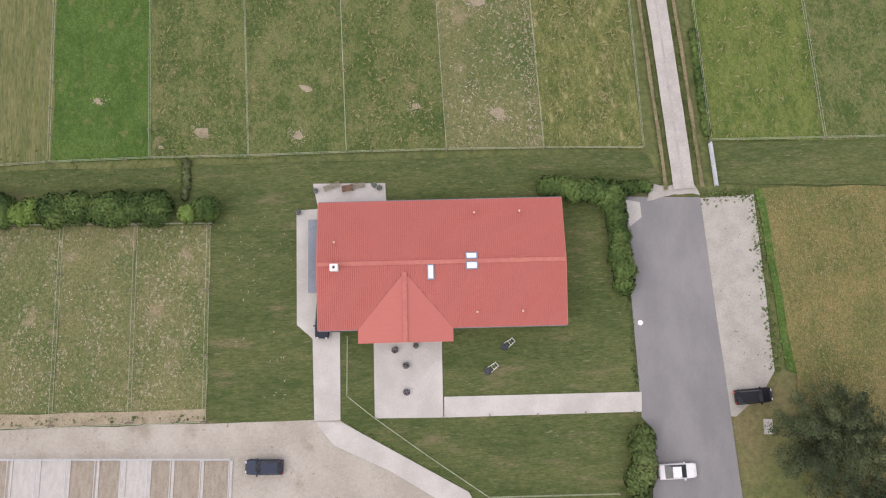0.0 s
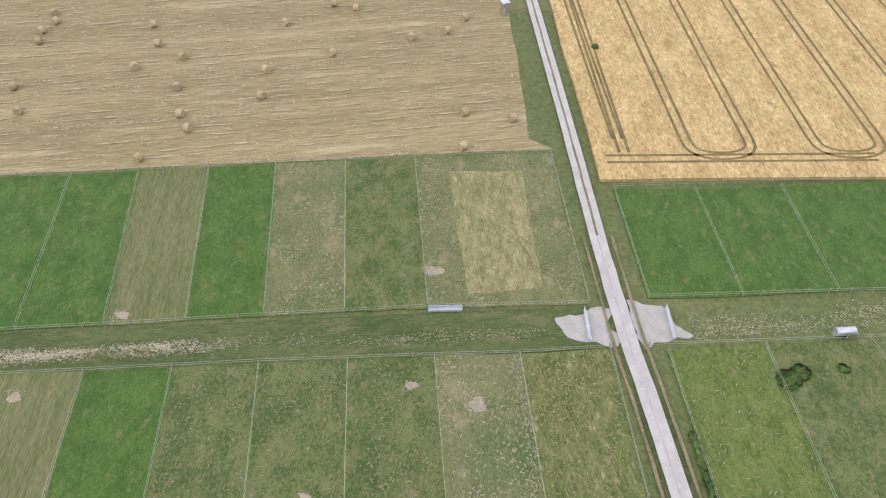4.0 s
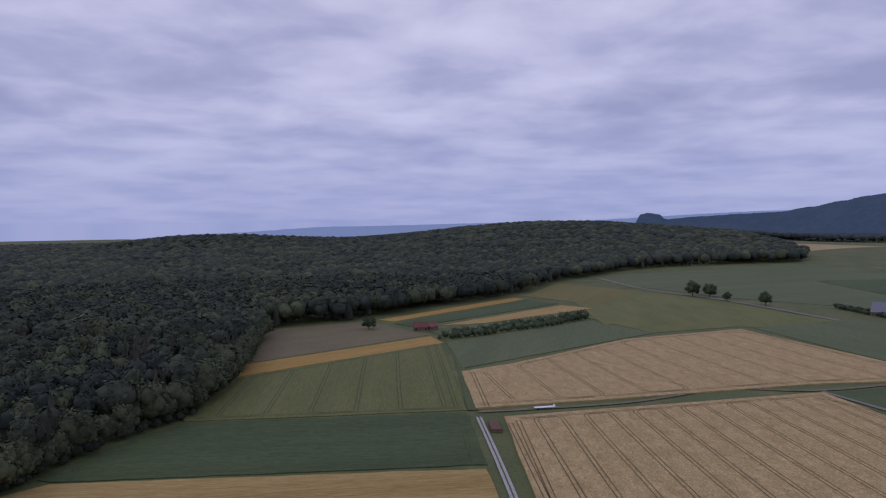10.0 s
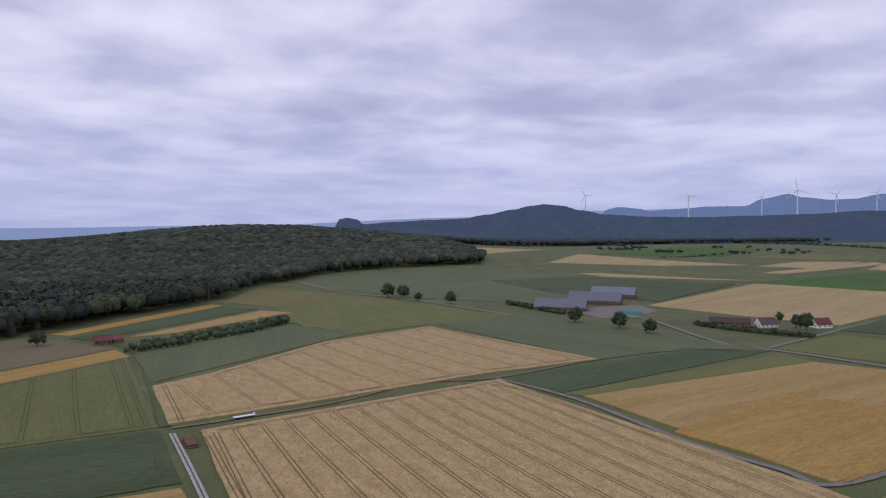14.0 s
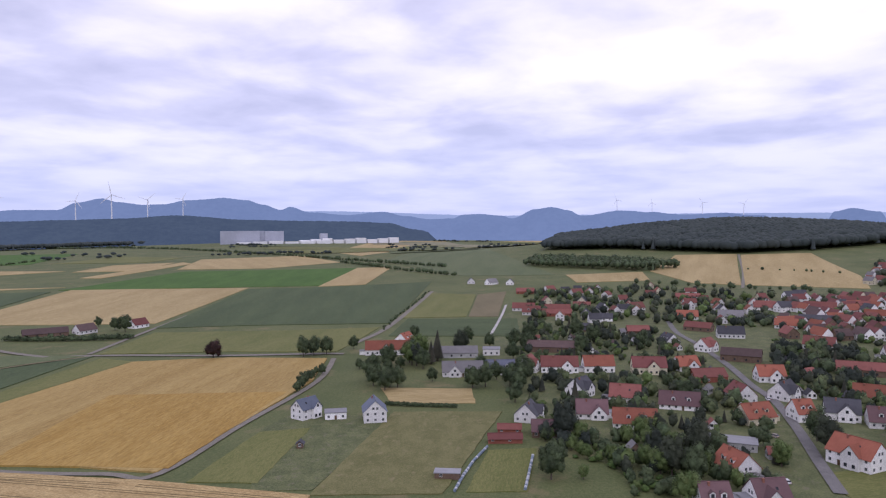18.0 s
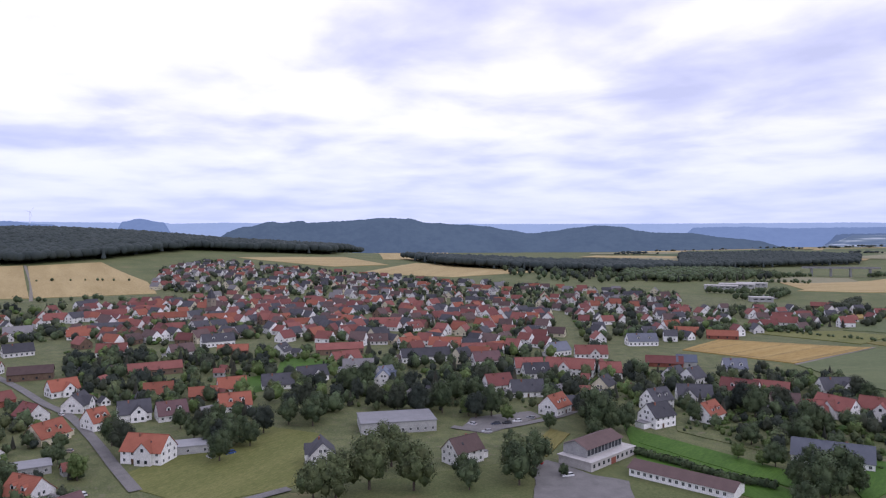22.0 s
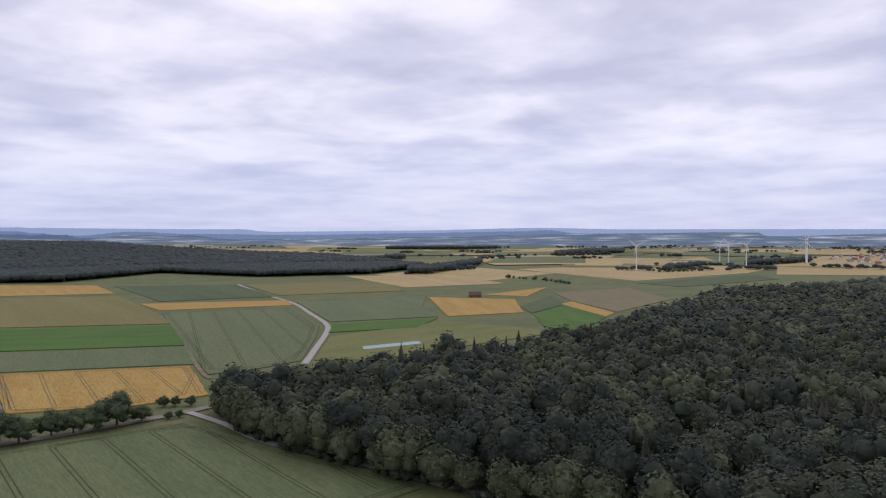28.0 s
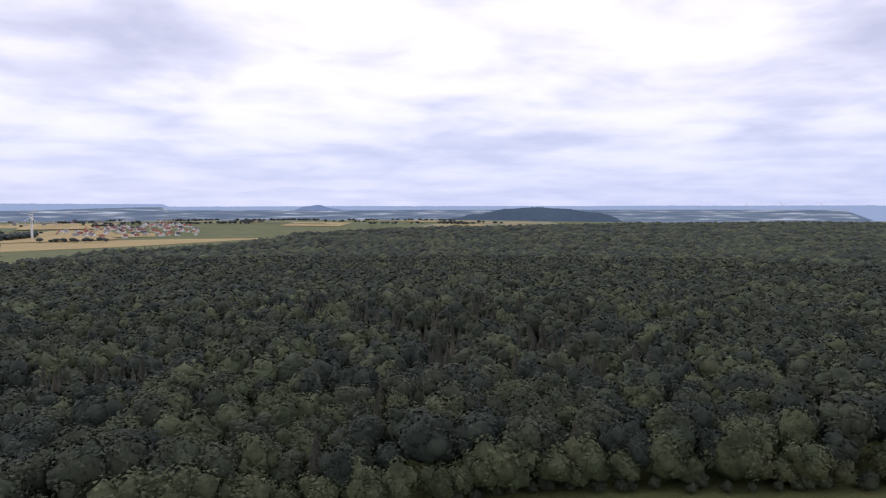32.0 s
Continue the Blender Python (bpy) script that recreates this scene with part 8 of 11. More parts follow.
paddock("pad_mown", "mown grass strips round the house", 2, (-70.7, 23.3), (26.7, 26.7), (28.8, 22.5), (23.3, 20.5), (24.5, -7.1), (25.5, -24.8), (-66.7, -26.9), name="lawn", ragged=0.3, category="lawn")
paddock("pad_mown", "grass track between the paddock rows", 4, (-82.6, 59.7), (22.9, 64.9), (24.7, 56.9), (24.7, 57.0), (-71.2, 53.0), name="grass_track", ragged=0.3, category="lawn")
paddock("pad_pale", "pale striped grazed paddock behind tape fences", 94, (-71.2, 53.0), (-51.5, 53.9), (-50.2, 25.0), (-68.2, 23.7), name="paddock", ragged=0.4, category="paddock")
paddock("pad_green", "lush green paddock behind tape fences", 94, (-51.5, 53.9), (-38.9, 54.5), (-37.3, 25.6), (-50.2, 25.0), name="paddock", ragged=0.4, category="paddock")
paddock("pad_olive", "grazed olive green paddock behind tape fences", 94, (-38.9, 54.5), (-26.5, 55.1), (-24.6, 25.9), (-37.3, 25.6), name="paddock", ragged=0.4, category="paddock")
paddock("pad_olive", "grazed olive green paddock behind tape fences", 94, (-26.5, 55.1), (-13.7, 55.5), (-12.0, 26.4), (-24.6, 25.9), name="paddock", ragged=0.4, category="paddock")
paddock("pad_olive", "grazed green paddock behind tape fences", 94, (-13.7, 55.5), (-1.1, 55.9), (0.9, 26.8), (-12.0, 26.4), name="paddock", ragged=0.4, category="paddock")
paddock("pad_dry", "sparse pale paddock with a bare edge behind tape fences", 94, (-1.1, 55.9), (11.4, 56.2), (13.5, 27.0), (0.9, 26.8), name="paddock", ragged=0.4, category="paddock")
paddock("pad_rough", "rough paddock of tall flattened grass behind tape fences", 94, (11.4, 56.2), (24.7, 57.0), (26.4, 27.1), (13.5, 27.0), name="paddock", ragged=0.4, category="paddock")
paddock("pad_olive", "grazed paddock in the far row", 94, (-99.3, 93.8), (-79.6, 94.5), (-76.9, 60.3), (-100.4, 59.0), name="paddock", ragged=0.4, category="paddock")
paddock("pad_green", "green paddock in the far row", 94, (-79.6, 94.5), (-66.7, 94.9), (-64.2, 61.1), (-76.9, 60.3), name="paddock", ragged=0.4, category="paddock")
paddock("pad_green", "green paddock in the far row", 94, (-66.7, 94.9), (-54.7, 95.8), (-51.1, 61.8), (-64.2, 61.1), name="paddock", ragged=0.4, category="paddock")
paddock("pad_pale", "striped half mown paddock in the far row", 94, (-54.7, 95.8), (-42.2, 96.7), (-38.9, 62.5), (-51.1, 61.8), name="paddock", ragged=0.4, category="paddock")
paddock("pad_green", "lush green paddock in the far row", 94, (-42.2, 96.7), (-30.1, 97.5), (-27.1, 63.3), (-38.9, 62.5), name="paddock", ragged=0.4, category="paddock")
paddock("pad_dry", "brownish grazed paddock in the far row", 94, (-30.1, 97.5), (-17.4, 98.0), (-14.8, 63.9), (-27.1, 63.3), name="paddock", ragged=0.4, category="paddock")
paddock("pad_olive", "green grazed paddock in the far row", 94, (-17.4, 98.0), (-4.7, 98.8), (-2.1, 64.6), (-14.8, 63.9), name="paddock", ragged=0.4, category="paddock")
paddock("pad_dry", "bare brown paddock in the far row", 94, (-4.7, 98.8), (20.5, 100.1), (22.9, 65.1), (-2.1, 64.6), name="paddock", ragged=0.4, category="paddock")
paddock("pad_straw", "uncut straw coloured grass rectangle inside the paddock", 94, (1.6, 95.0), (14.8, 95.0), (16.0, 68.5), (4.1, 67.3), name="straw_patch", ragged=0.4, category="paddock")
paddock("pad_lush", "rough green and yellow horse pasture", 94, (33.2, 56.6), (47.7, 57.5), (50.1, 28.3), (35.2, 28.1), name="paddock", ragged=0.4, category="paddock")
paddock("pad_olive", "grazed pasture with bright flecks", 94, (47.7, 57.5), (63.2, 58.4), (77.5, 47.3), (72.2, 28.8), (50.1, 28.3), name="paddock", ragged=0.4, category="paddock")
paddock("pad_green", "dark green paddock beside the wheat", 94, (30.7, 90.2), (45.0, 90.1), (47.0, 66.4), (32.3, 66.1), name="paddock", ragged=0.4, category="paddock")
paddock("pad_green", "green paddock beside the wheat", 94, (45.0, 90.1), (60.4, 90.4), (62.1, 67.2), (47.0, 66.4), name="paddock", ragged=0.4, category="paddock")
paddock("pad_green", "lush green paddock beside the wheat", 94, (60.4, 90.4), (97.8, 92.2), (102.4, 68.1), (62.1, 67.2), name="paddock", ragged=0.4, category="paddock")
paddock("pad_mown", "grass strip along the gate track", 2, (35.2, 27.9), (72.1, 28.7), (70.5, 22.4), (41.2, 22.3), (35.6, 22.4), name="grass_track", ragged=0.3, category="lawn")
paddock("pad_meadow", "dry rough meadow beside the car park", 94, (41.1, 21.8), (75.1, 23.0), (75.3, -27.7), (44.8, -25.5), (44.2, -1.9), name="meadow", ragged=0.6, category="paddock")
paddock("pad_green", "green grass verge along the car park", 80, (40.7, 21.7), (41.7, 21.8), (44.3, -1.5), (43.3, -1.1), name="verge", ragged=0.5, category="verge")
paddock("pad_dry", "dry grazed paddock with pale flecks", 90, (-68.3, 16.8), (-57.1, 16.9), (-54.8, -6.6), (-63.9, -7.1), name="paddock", ragged=0.4, category="paddock")
paddock("pad_dry", "dry grazed paddock with pale flecks", 90, (-57.1, 16.7), (-47.9, 16.8), (-47.4, -6.4), (-54.8, -6.8), name="paddock", ragged=0.4, category="paddock")
paddock("pad_dry", "dry grazed paddock with pale flecks", 90, (-47.9, 16.7), (-38.6, 16.8), (-37.8, -6.2), (-47.3, -6.6), name="paddock", ragged=0.4, category="paddock")
paddock("pad_dry", "dry grazed paddock with pale flecks", 90, (-38.5, 16.7), (-29.3, 16.8), (-28.7, -6.1), (-37.8, -6.4), name="paddock", ragged=0.4, category="paddock")
paddock("sand", "bare sandy strip along the paddock end", 2, (-66.0, -7.2), (-28.7, -6.1), (-28.6, -7.6), (-65.9, -8.8), name="sand_strip", ragged=0.25, category="ground")
paddock("yard", "pale sandy gravel yard", 2, (-67.5, -9.0), (-15.3, -7.4), (-12.2, -7.5), (3.6, -16.7), (5.6, -24.4), (-66.7, -26.9), name="yard", ragged=0.25, category="yard")
paddock("gravel", "pale gravel strip beside the car park", 80, (33.5, 20.4), (40.5, 21.0), (41.0, 13.2), (41.7, -1.5), (40.1, -3.9), (36.6, -7.0), (34.4, -6.9), name="gravel_strip", ragged=0.35, category="yard")
paddock("asphalt", "worn grey asphalt car park", 80, (23.5, 20.7), (33.6, 20.6), (34.6, 8.2), (36.8, -17.6), (37.3, -25.2), (25.5, -24.8), (26.2, -8.5), (24.9, -7.1), (24.2, 8.2), name="car_park", ragged=0.06, category="road")
paddock("concrete", "pale concrete patch on the car park", 0, (23.6, 20.4), (25.8, 19.9), (25.9, 17.9), (24.4, 16.7), name="concrete_patch", ragged=0.2, category="paving")
paddock("gravel", "pale gravel apron at the end of the track", 0, (26.9, 20.5), (27.4, 22.4), (29.2, 22.0), (32.6, 23.0), (33.6, 20.6), name="gravel_apron", ragged=1.4, category="yard")
paddock("gravel", "pale gravel apron at the track crossing", 0, (17.7, 62.1), (21.4, 63.9), (25.9, 64.8), (26.1, 57.1), (23.2, 58.2), (18.2, 58.7), name="gravel_apron", ragged=1.4, category="yard")
paddock("gravel", "pale gravel apron beside the gate", 0, (28.9, 65.8), (34.5, 63.9), (37.0, 58.4), (32.4, 57.8), (29.7, 57.0), name="gravel_apron", ragged=1.4, category="yard")
tagged(sheet("drive", M["concrete"], [(-18.3, 18.8), (-15.4, 19.0), (-15.0, 3.3), (-12.4, 3.3), (-12.1, -7.4), (-15.3, -7.5), (-15.8, 2.5), (-17.8, 4.2)], lift() * 0.35 + 0.03, 0.0, 0.03), "pale concrete drive along the house", "paving", kind="structure")
tagged(sheet("patio", M["concrete"], [(-8.2, 2.6), (0.3, 2.6), (0.5, -7.1), (-7.9, -7.2)], lift() * 0.35 + 0.03, 0.0, 0.03), "wide pale concrete terrace before the entrance", "paving", kind="structure")
tagged(sheet("path", M["concrete"], [(0.6, -4.6), (25.0, -4.0), (24.9, -6.4), (0.6, -7.1)], lift() * 0.35 + 0.03, 0.0, 0.03), "pale concrete path to the car park", "paving", kind="structure")
tagged(sheet("patio", M["concrete"], [(-16.3, 22.3), (-7.0, 22.4), (-6.8, 19.6), (-15.6, 19.3)], lift() * 0.35 + 0.03, 0.0, 0.03), "pale concrete back patio with furniture", "paving", kind="structure")
tagged(sheet("drive", M["concrete"], [(-15.2, -7.6), (-11.9, -7.7), (3.6, -15.9), (4.6, -17.7), (1.5, -17.7), (-6.0, -13.4), (-12.9, -10.4)], lift() * 0.35 + 0.03, 0.0, 0.03), "pale concrete lane across the yard", "paving", kind="structure")
paddock("sand", "bare sandy patch in the grass", 0, (-30.4, 29.2), (-30.4, 29.6), (-30.9, 29.8), (-31.3, 29.7), (-31.8, 29.4), (-32.0, 28.9), (-31.3, 28.6), (-30.9, 28.5), (-30.2, 28.7), name="bare_patch", ragged=0.9, category="bare patch")
paddock("sand", "bare sandy patch in the grass", 0, (-17.9, 28.8), (-18.1, 29.2), (-18.3, 29.3), (-18.7, 29.3), (-18.9, 29.0), (-19.2, 28.7), (-18.7, 28.4), (-18.4, 28.3), (-17.8, 28.5), name="bare_patch", ragged=0.9, category="bare patch")
paddock("sand", "bare sandy patch in the grass", 0, (-44.0, 33.6), (-44.2, 33.9), (-44.4, 34.0), (-44.8, 34.0), (-44.8, 33.8), (-45.1, 33.5), (-44.8, 33.3), (-44.4, 33.2), (-44.0, 33.4), name="bare_patch", ragged=0.9, category="bare patch")
paddock("sand", "bare sandy patch in the grass", 0, (-35.9, 27.4), (-36.1, 27.6), (-36.2, 27.7), (-36.5, 27.7), (-36.5, 27.5), (-36.6, 27.4), (-36.5, 27.2), (-36.2, 27.2), (-36.0, 27.3), name="bare_patch", ragged=0.9, category="bare patch")
paddock("sand", "bare sandy patch in the grass", 0, (-3.0, 32.6), (-3.2, 32.8), (-3.5, 33.0), (-3.8, 32.9), (-3.9, 32.7), (-3.8, 32.5), (-3.8, 32.3), (-3.4, 32.3), (-3.2, 32.4), name="bare_patch", ragged=0.9, category="bare patch")
paddock("sand", "bare sandy patch in the grass", 0, (8.6, 31.7), (8.8, 32.2), (8.0, 32.5), (7.5, 32.4), (6.7, 32.0), (7.0, 31.4), (7.5, 31.0), (8.1, 30.9), (8.6, 31.2), name="bare_patch", ragged=0.9, category="bare patch")
paddock("sand", "bare sandy patch in the grass", 0, (-59.1, 49.9), (-59.2, 50.4), (-59.7, 50.7), (-60.3, 50.6), (-60.8, 50.2), (-61.1, 49.6), (-60.3, 49.2), (-59.7, 49.1), (-58.9, 49.4), name="bare_patch", ragged=0.9, category="bare patch")
paddock("sand", "bare sandy patch in the grass", 0, (-48.3, 63.6), (-48.2, 64.1), (-48.8, 64.4), (-49.4, 64.3), (-50.0, 63.9), (-50.2, 63.3), (-49.4, 62.9), (-48.8, 62.8), (-48.1, 63.1), name="bare_patch", ragged=0.9, category="bare patch")
paddock("sand", "bare sandy patch in the grass", 0, (6.2, 48.0), (5.6, 48.7), (5.1, 49.0), (4.2, 48.9), (4.0, 48.4), (3.4, 47.7), (4.3, 47.2), (5.0, 47.1), (6.1, 47.4), name="bare_patch", ragged=0.9, category="bare patch")
paddock("sand", "bare sandy patch in the grass", 0, (0.3, 72.1), (-0.1, 72.8), (-0.6, 73.2), (-1.6, 73.0), (-2.0, 72.4), (-2.6, 71.7), (-1.5, 71.1), (-0.7, 71.0), (0.4, 71.4), name="bare_patch", ragged=0.9, category="bare patch")
paddock("sand", "bare sandy patch in the grass", 0, (-3.1, 50.8), (-3.5, 51.2), (-4.0, 51.4), (-4.7, 51.4), (-4.9, 51.0), (-4.7, 50.6), (-4.6, 50.2), (-4.0, 50.2), (-3.7, 50.4), name="bare_patch", ragged=0.9, category="bare patch")
paddock("sand", "bare sandy patch in the grass", 0, (-17.0, 35.0), (-17.0, 35.3), (-17.5, 35.5), (-17.9, 35.4), (-18.3, 35.2), (-18.0, 34.8), (-17.9, 34.6), (-17.4, 34.5), (-17.2, 34.7), name="bare_patch", ragged=0.9, category="bare patch")
straw_flakes("worn dry grass flakes along the track", 102, 4.0, 0.3, 14, 0.15, (-75.4, 54.2), (-30.0, 57.2), (-30.2, 59.2), (-75.6, 56.6), mat="worn", name="worn_strip", loose=0.3)
straw_flakes("trodden pale middle of the grass track", 103, 4.0, 0.2, 22, 0.16, (-75.4, 54.8), (-40.0, 57.3), (-40.2, 58.3), (-75.6, 56.0), mat="straw", name="worn_strip", loose=0.2)
straw_flakes("worn dry grass flakes along the track", 432, 1.9, 0.4, 7, 0.14, (-29.3, 57.7), (16.7, 58.6), (16.6, 60.4), (-29.4, 59.5), mat="worn", name="worn_strip", loose=0.4)
straw_flakes("worn dry grass flakes along the track", 1227, 4.4, 0.55, 9, 0.16, (37.8, 58.3), (69.2, 60.7), (68.9, 64.5), (37.5, 62.1), mat="worn", name="worn_strip", loose=0.5)
# blades of dry and flattened grass
straw_flakes("flattened dry grass in the rough paddock", 201, 70, 0.55, 2.6, 0.34, (11.8, 55.8), (24.4, 56.6), (26.0, 27.5), (13.8, 27.4), mat="hay", name="dry_grass", loose=0.8)
straw_flakes("flattened dry grass in the horse pasture", 202, 60, 0.8, 1.2, 0.34, (33.6, 56.2), (47.3, 57.0), (49.7, 28.7), (35.6, 28.5), mat="hay", name="dry_grass", loose=0.9)
straw_flakes("dry blades in the grazed paddock", 203, 94, 0.7, 1.3, 0.26, (-38.5, 54.1), (-27.0, 54.6), (-25.2, 27), (-36.9, 26.2), mat="hay", name="dry_grass", loose=0.7)
straw_flakes("dry blades in the grazed paddock", 204, 94, 0.7, 1.5, 0.28, (-26.0, 54.6), (-14.1, 55.0), (-12.6, 34), (-25.0, 33.0), mat="hay", name="dry_grass", loose=0.8)
straw_flakes("dry blades in the grazed paddock", 205, 94, 0.6, 1.7, 0.3, (-13.3, 55.0), (-1.6, 55.4), (0.3, 27.2), (-11.6, 26.9), mat="hay", name="dry_grass", loose=0.8)
straw_flakes("pale dry blades in the sparse paddock", 206, 94, 0.8, 1.1, 0.24, (-0.6, 55.4), (11.0, 55.8), (13.1, 27.4), (1.4, 27.2), mat="worn", name="dry_grass", loose=0.7)
straw_flakes("worn bare edge along the paddock fence", 207, 94, 0.3, 5.0, 0.18, (10.0, 55.8), (11.1, 55.8), (13.2, 27.4), (11.8, 27.3), mat="worn", name="dry_grass", loose=0.3)
straw_flakes("pale dry flakes on the grazed paddocks", 208, 90, 0.5, 2.4, 0.17, (-65.8, 8), (-29.5, 10), (-28.9, -6), (-64.0, -7), mat="worn", name="dry_grass", loose=0.6)
straw_flakes("pale dry flakes on the grazed paddocks", 209, 90, 0.9, 0.8, 0.17, (-66.8, 16), (-29.6, 16.3), (-29.5, 10), (-65.8, 8), mat="worn", name="dry_grass", loose=0.6)
straw_flakes("dry blades in the rough meadow", 210, 60, 0.8, 1.4, 0.28, (42.5, 21), (74, 22), (74, -26), (46, -24), mat="hay", name="dry_grass", loose=0.9)
straw_flakes("small pale flower heads in the pasture", 211, 94, 1.3, 0.35, 0.14, (53.5, 48), (66, 46), (70, 30), (52.5, 30), mat="straw", name="flowers", loose=0.9)
straw_flakes("dry blades in the brown paddock", 212, 94, 0.7, 1.3, 0.26, (-29.8, 97), (-17.8, 97.6), (-15.2, 64.3), (-26.7, 63.7), mat="hay", name="dry_grass", loose=0.7)
straw_flakes("dry blades in the brown paddock", 213, 94, 0.6, 1.7, 0.28, (-4.3, 98.4), (20.1, 99.7), (22.5, 65.5), (-1.7, 65.0), mat="hay", name="dry_grass", loose=0.7)
straw_flakes("thin dry grass on the mown lawn", 214, 88, 0.9, 0.6, 0.16, (-27.8, 18), (-19, 18), (-16.5, -5), (-27.5, -5.5), mat="worn", name="dry_grass", loose=0.6)
for k, (px, py, pr) in enumerate(((-31.1, 29.2, 1.5), (-18.5, 28.8, 1.5), (-44.4, 33.6, 1.3), (-3.5, 32.6, 1.2), (7.8, 31.7, 1.9), (-60, 49.9, 1.7), (-49.2, 63.6, 1.6), (4.8, 48.0, 2.0), (-1.1, 72.1, 2.0), (-4.1, 50.8, 1.4))):
    ring = [(px + pr * math.cos(q * 0.7854), py + pr * 0.8 * math.sin(q * 0.7854)) for q in range(8)]
    straw_flakes("loose sandy crumbs round a bare patch", 230 + k, 20, 0.22, 7.0, 0.13, *ring, mat="worn", name="bare_ground", loose=0.3)
fence("pale tape fence on wooden posts between paddocks", (-71.2, 53.0), (-51.5, 53.9), (-38.9, 54.5), (-26.5, 55.1), (-13.7, 55.5), (-1.1, 55.9), (11.4, 56.2), (24.7, 57.0))
fence("pale tape fence on wooden posts between paddocks", (-68.2, 23.7), (-50.2, 25.0), (-37.3, 25.6), (-24.6, 25.9), (-12.0, 26.4), (0.9, 26.8), (13.5, 27.0), (26.4, 27.1))
fence("pale tape fence on wooden posts between paddocks", (-51.5, 53.9), (-50.2, 25.0))
fence("pale tape fence on wooden posts between paddocks", (-38.9, 54.5), (-37.3, 25.6))
fence("pale tape fence on wooden posts between paddocks", (-26.5, 55.1), (-24.6, 25.9))
fence("pale tape fence on wooden posts between paddocks", (-13.7, 55.5), (-12.0, 26.4))
fence("pale tape fence on wooden posts between paddocks", (-1.1, 55.9), (0.9, 26.8))
fence("pale tape fence on wooden posts between paddocks", (11.4, 56.2), (13.5, 27.0))
fence("pale tape fence on wooden posts between paddocks", (24.7, 57.0), (26.4, 27.1))
fence("pale tape fence on wooden posts between paddocks", (-99.3, 93.8), (-79.6, 94.5), (-66.7, 94.9), (-54.7, 95.8), (-42.2, 96.7), (-30.1, 97.5), (-17.4, 98.0), (-4.7, 98.8), (20.5, 100.1))
fence("pale tape fence on wooden posts between paddocks", (-100.4, 59.0), (-76.9, 60.3), (-64.2, 61.1), (-51.1, 61.8), (-38.9, 62.5), (-27.1, 63.3), (-14.8, 63.9), (-2.1, 64.6), (22.9, 65.1))
fence("pale tape fence on wooden posts between paddocks", (-79.6, 94.5), (-76.9, 60.3))
fence("pale tape fence on wooden posts between paddocks", (-66.7, 94.9), (-64.2, 61.1))
fence("pale tape fence on wooden posts between paddocks", (-54.7, 95.8), (-51.1, 61.8))
fence("pale tape fence on wooden posts between paddocks", (-42.2, 96.7), (-38.9, 62.5))
fence("pale tape fence on wooden posts between paddocks", (-30.1, 97.5), (-27.1, 63.3))
fence("pale tape fence on wooden posts between paddocks", (-17.4, 98.0), (-14.8, 63.9))
fence("pale tape fence on wooden posts between paddocks", (-4.7, 98.8), (-2.1, 64.6))
fence("pale tape fence on wooden posts between paddocks", (20.5, 100.1), (22.9, 65.1))
fence("pale tape fence on wooden posts between paddocks", (33.2, 56.6), (35.2, 28.1))
fence("pale tape fence on wooden posts between paddocks", (35.2, 28.1), (72.2, 29.0))
fence("pale tape fence on wooden posts between paddocks", (47.7, 57.3), (50.1, 28.3))
fence("pale tape fence on wooden posts between paddocks", (63.2, 58.4), (67.4, 44.4))
fence("pale tape fence on wooden posts between paddocks", (30.7, 90.2), (32.3, 66.1))
fence("pale tape fence on wooden posts between paddocks", (45.0, 90.1), (47.0, 66.4))
fence("pale tape fence on wooden posts between paddocks", (60.4, 90.4), (62.1, 67.2))
fence("pale tape fence on wooden posts between paddocks", (32.3, 66.1), (85.4, 67.5))
fence("pale tape fence on wooden posts between paddocks", (30.6, 57.3), (71.2, 58.6))
fence("pale tape fence on wooden posts between paddocks", (30.8, 90.5), (92.1, 92.7))
fence("double tape fence between dry paddocks", (-57.32, 16.7), (-55.32, -8.2), gap=7.0, tapes=1)
fence("double tape fence between dry paddocks", (-56.88, 16.7), (-54.88, -8.2), gap=7.0, tapes=1)
fence("double tape fence between dry paddocks", (-48.12, 16.7), (-47.62, -8.0), gap=7.0, tapes=1)
fence("double tape fence between dry paddocks", (-47.68, 16.7), (-47.18, -8.0), gap=7.0, tapes=1)
fence("double tape fence between dry paddocks", (-38.72, 16.7), (-38.02, -7.7), gap=7.0, tapes=1)
fence("double tape fence between dry paddocks", (-38.28, 16.7), (-37.58, -7.7), gap=7.0, tapes=1)
fence("double tape fence between dry paddocks", (-29.52, 16.7), (-28.92, -7.6), gap=7.0, tapes=1)
fence("double tape fence between dry paddocks", (-29.08, 16.7), (-28.48, -7.6), gap=7.0, tapes=1)
fence("tape fence below the bushes", (-68.3, 16.6), (-28.9, 17.0))
fence("low white fence along the yard", (-65.9, -8.8), (-28.6, -7.6))
fence("white rail fence bending round the lawn", (-11.4, 2.8), (-11.3, -4.5), (-7.9, -7.1), (-1.2, -11.7), (6.0, -16.4), (21.6, -16.0))
hedge("dense dark green bushes in a row above the paddocks", 4.6, 2.8, "hedge", (-62.6, 18.6), (-53.7, 18.4), size=0.17)
hedge("rounded green bush in a row", 4.6, 2.9, "hedge", (-49.4, 18.8), (-45.1, 18.6), size=0.17)
hedge("rounded green bush in a row", 4.2, 2.8, "hedge", (-44.0, 18.7), (-39.8, 18.6), size=0.17)
hedge("rounded green bush in a row", 4.2, 2.8, "hedge", (-39.1, 18.7), (-35.9, 18.7), size=0.17)
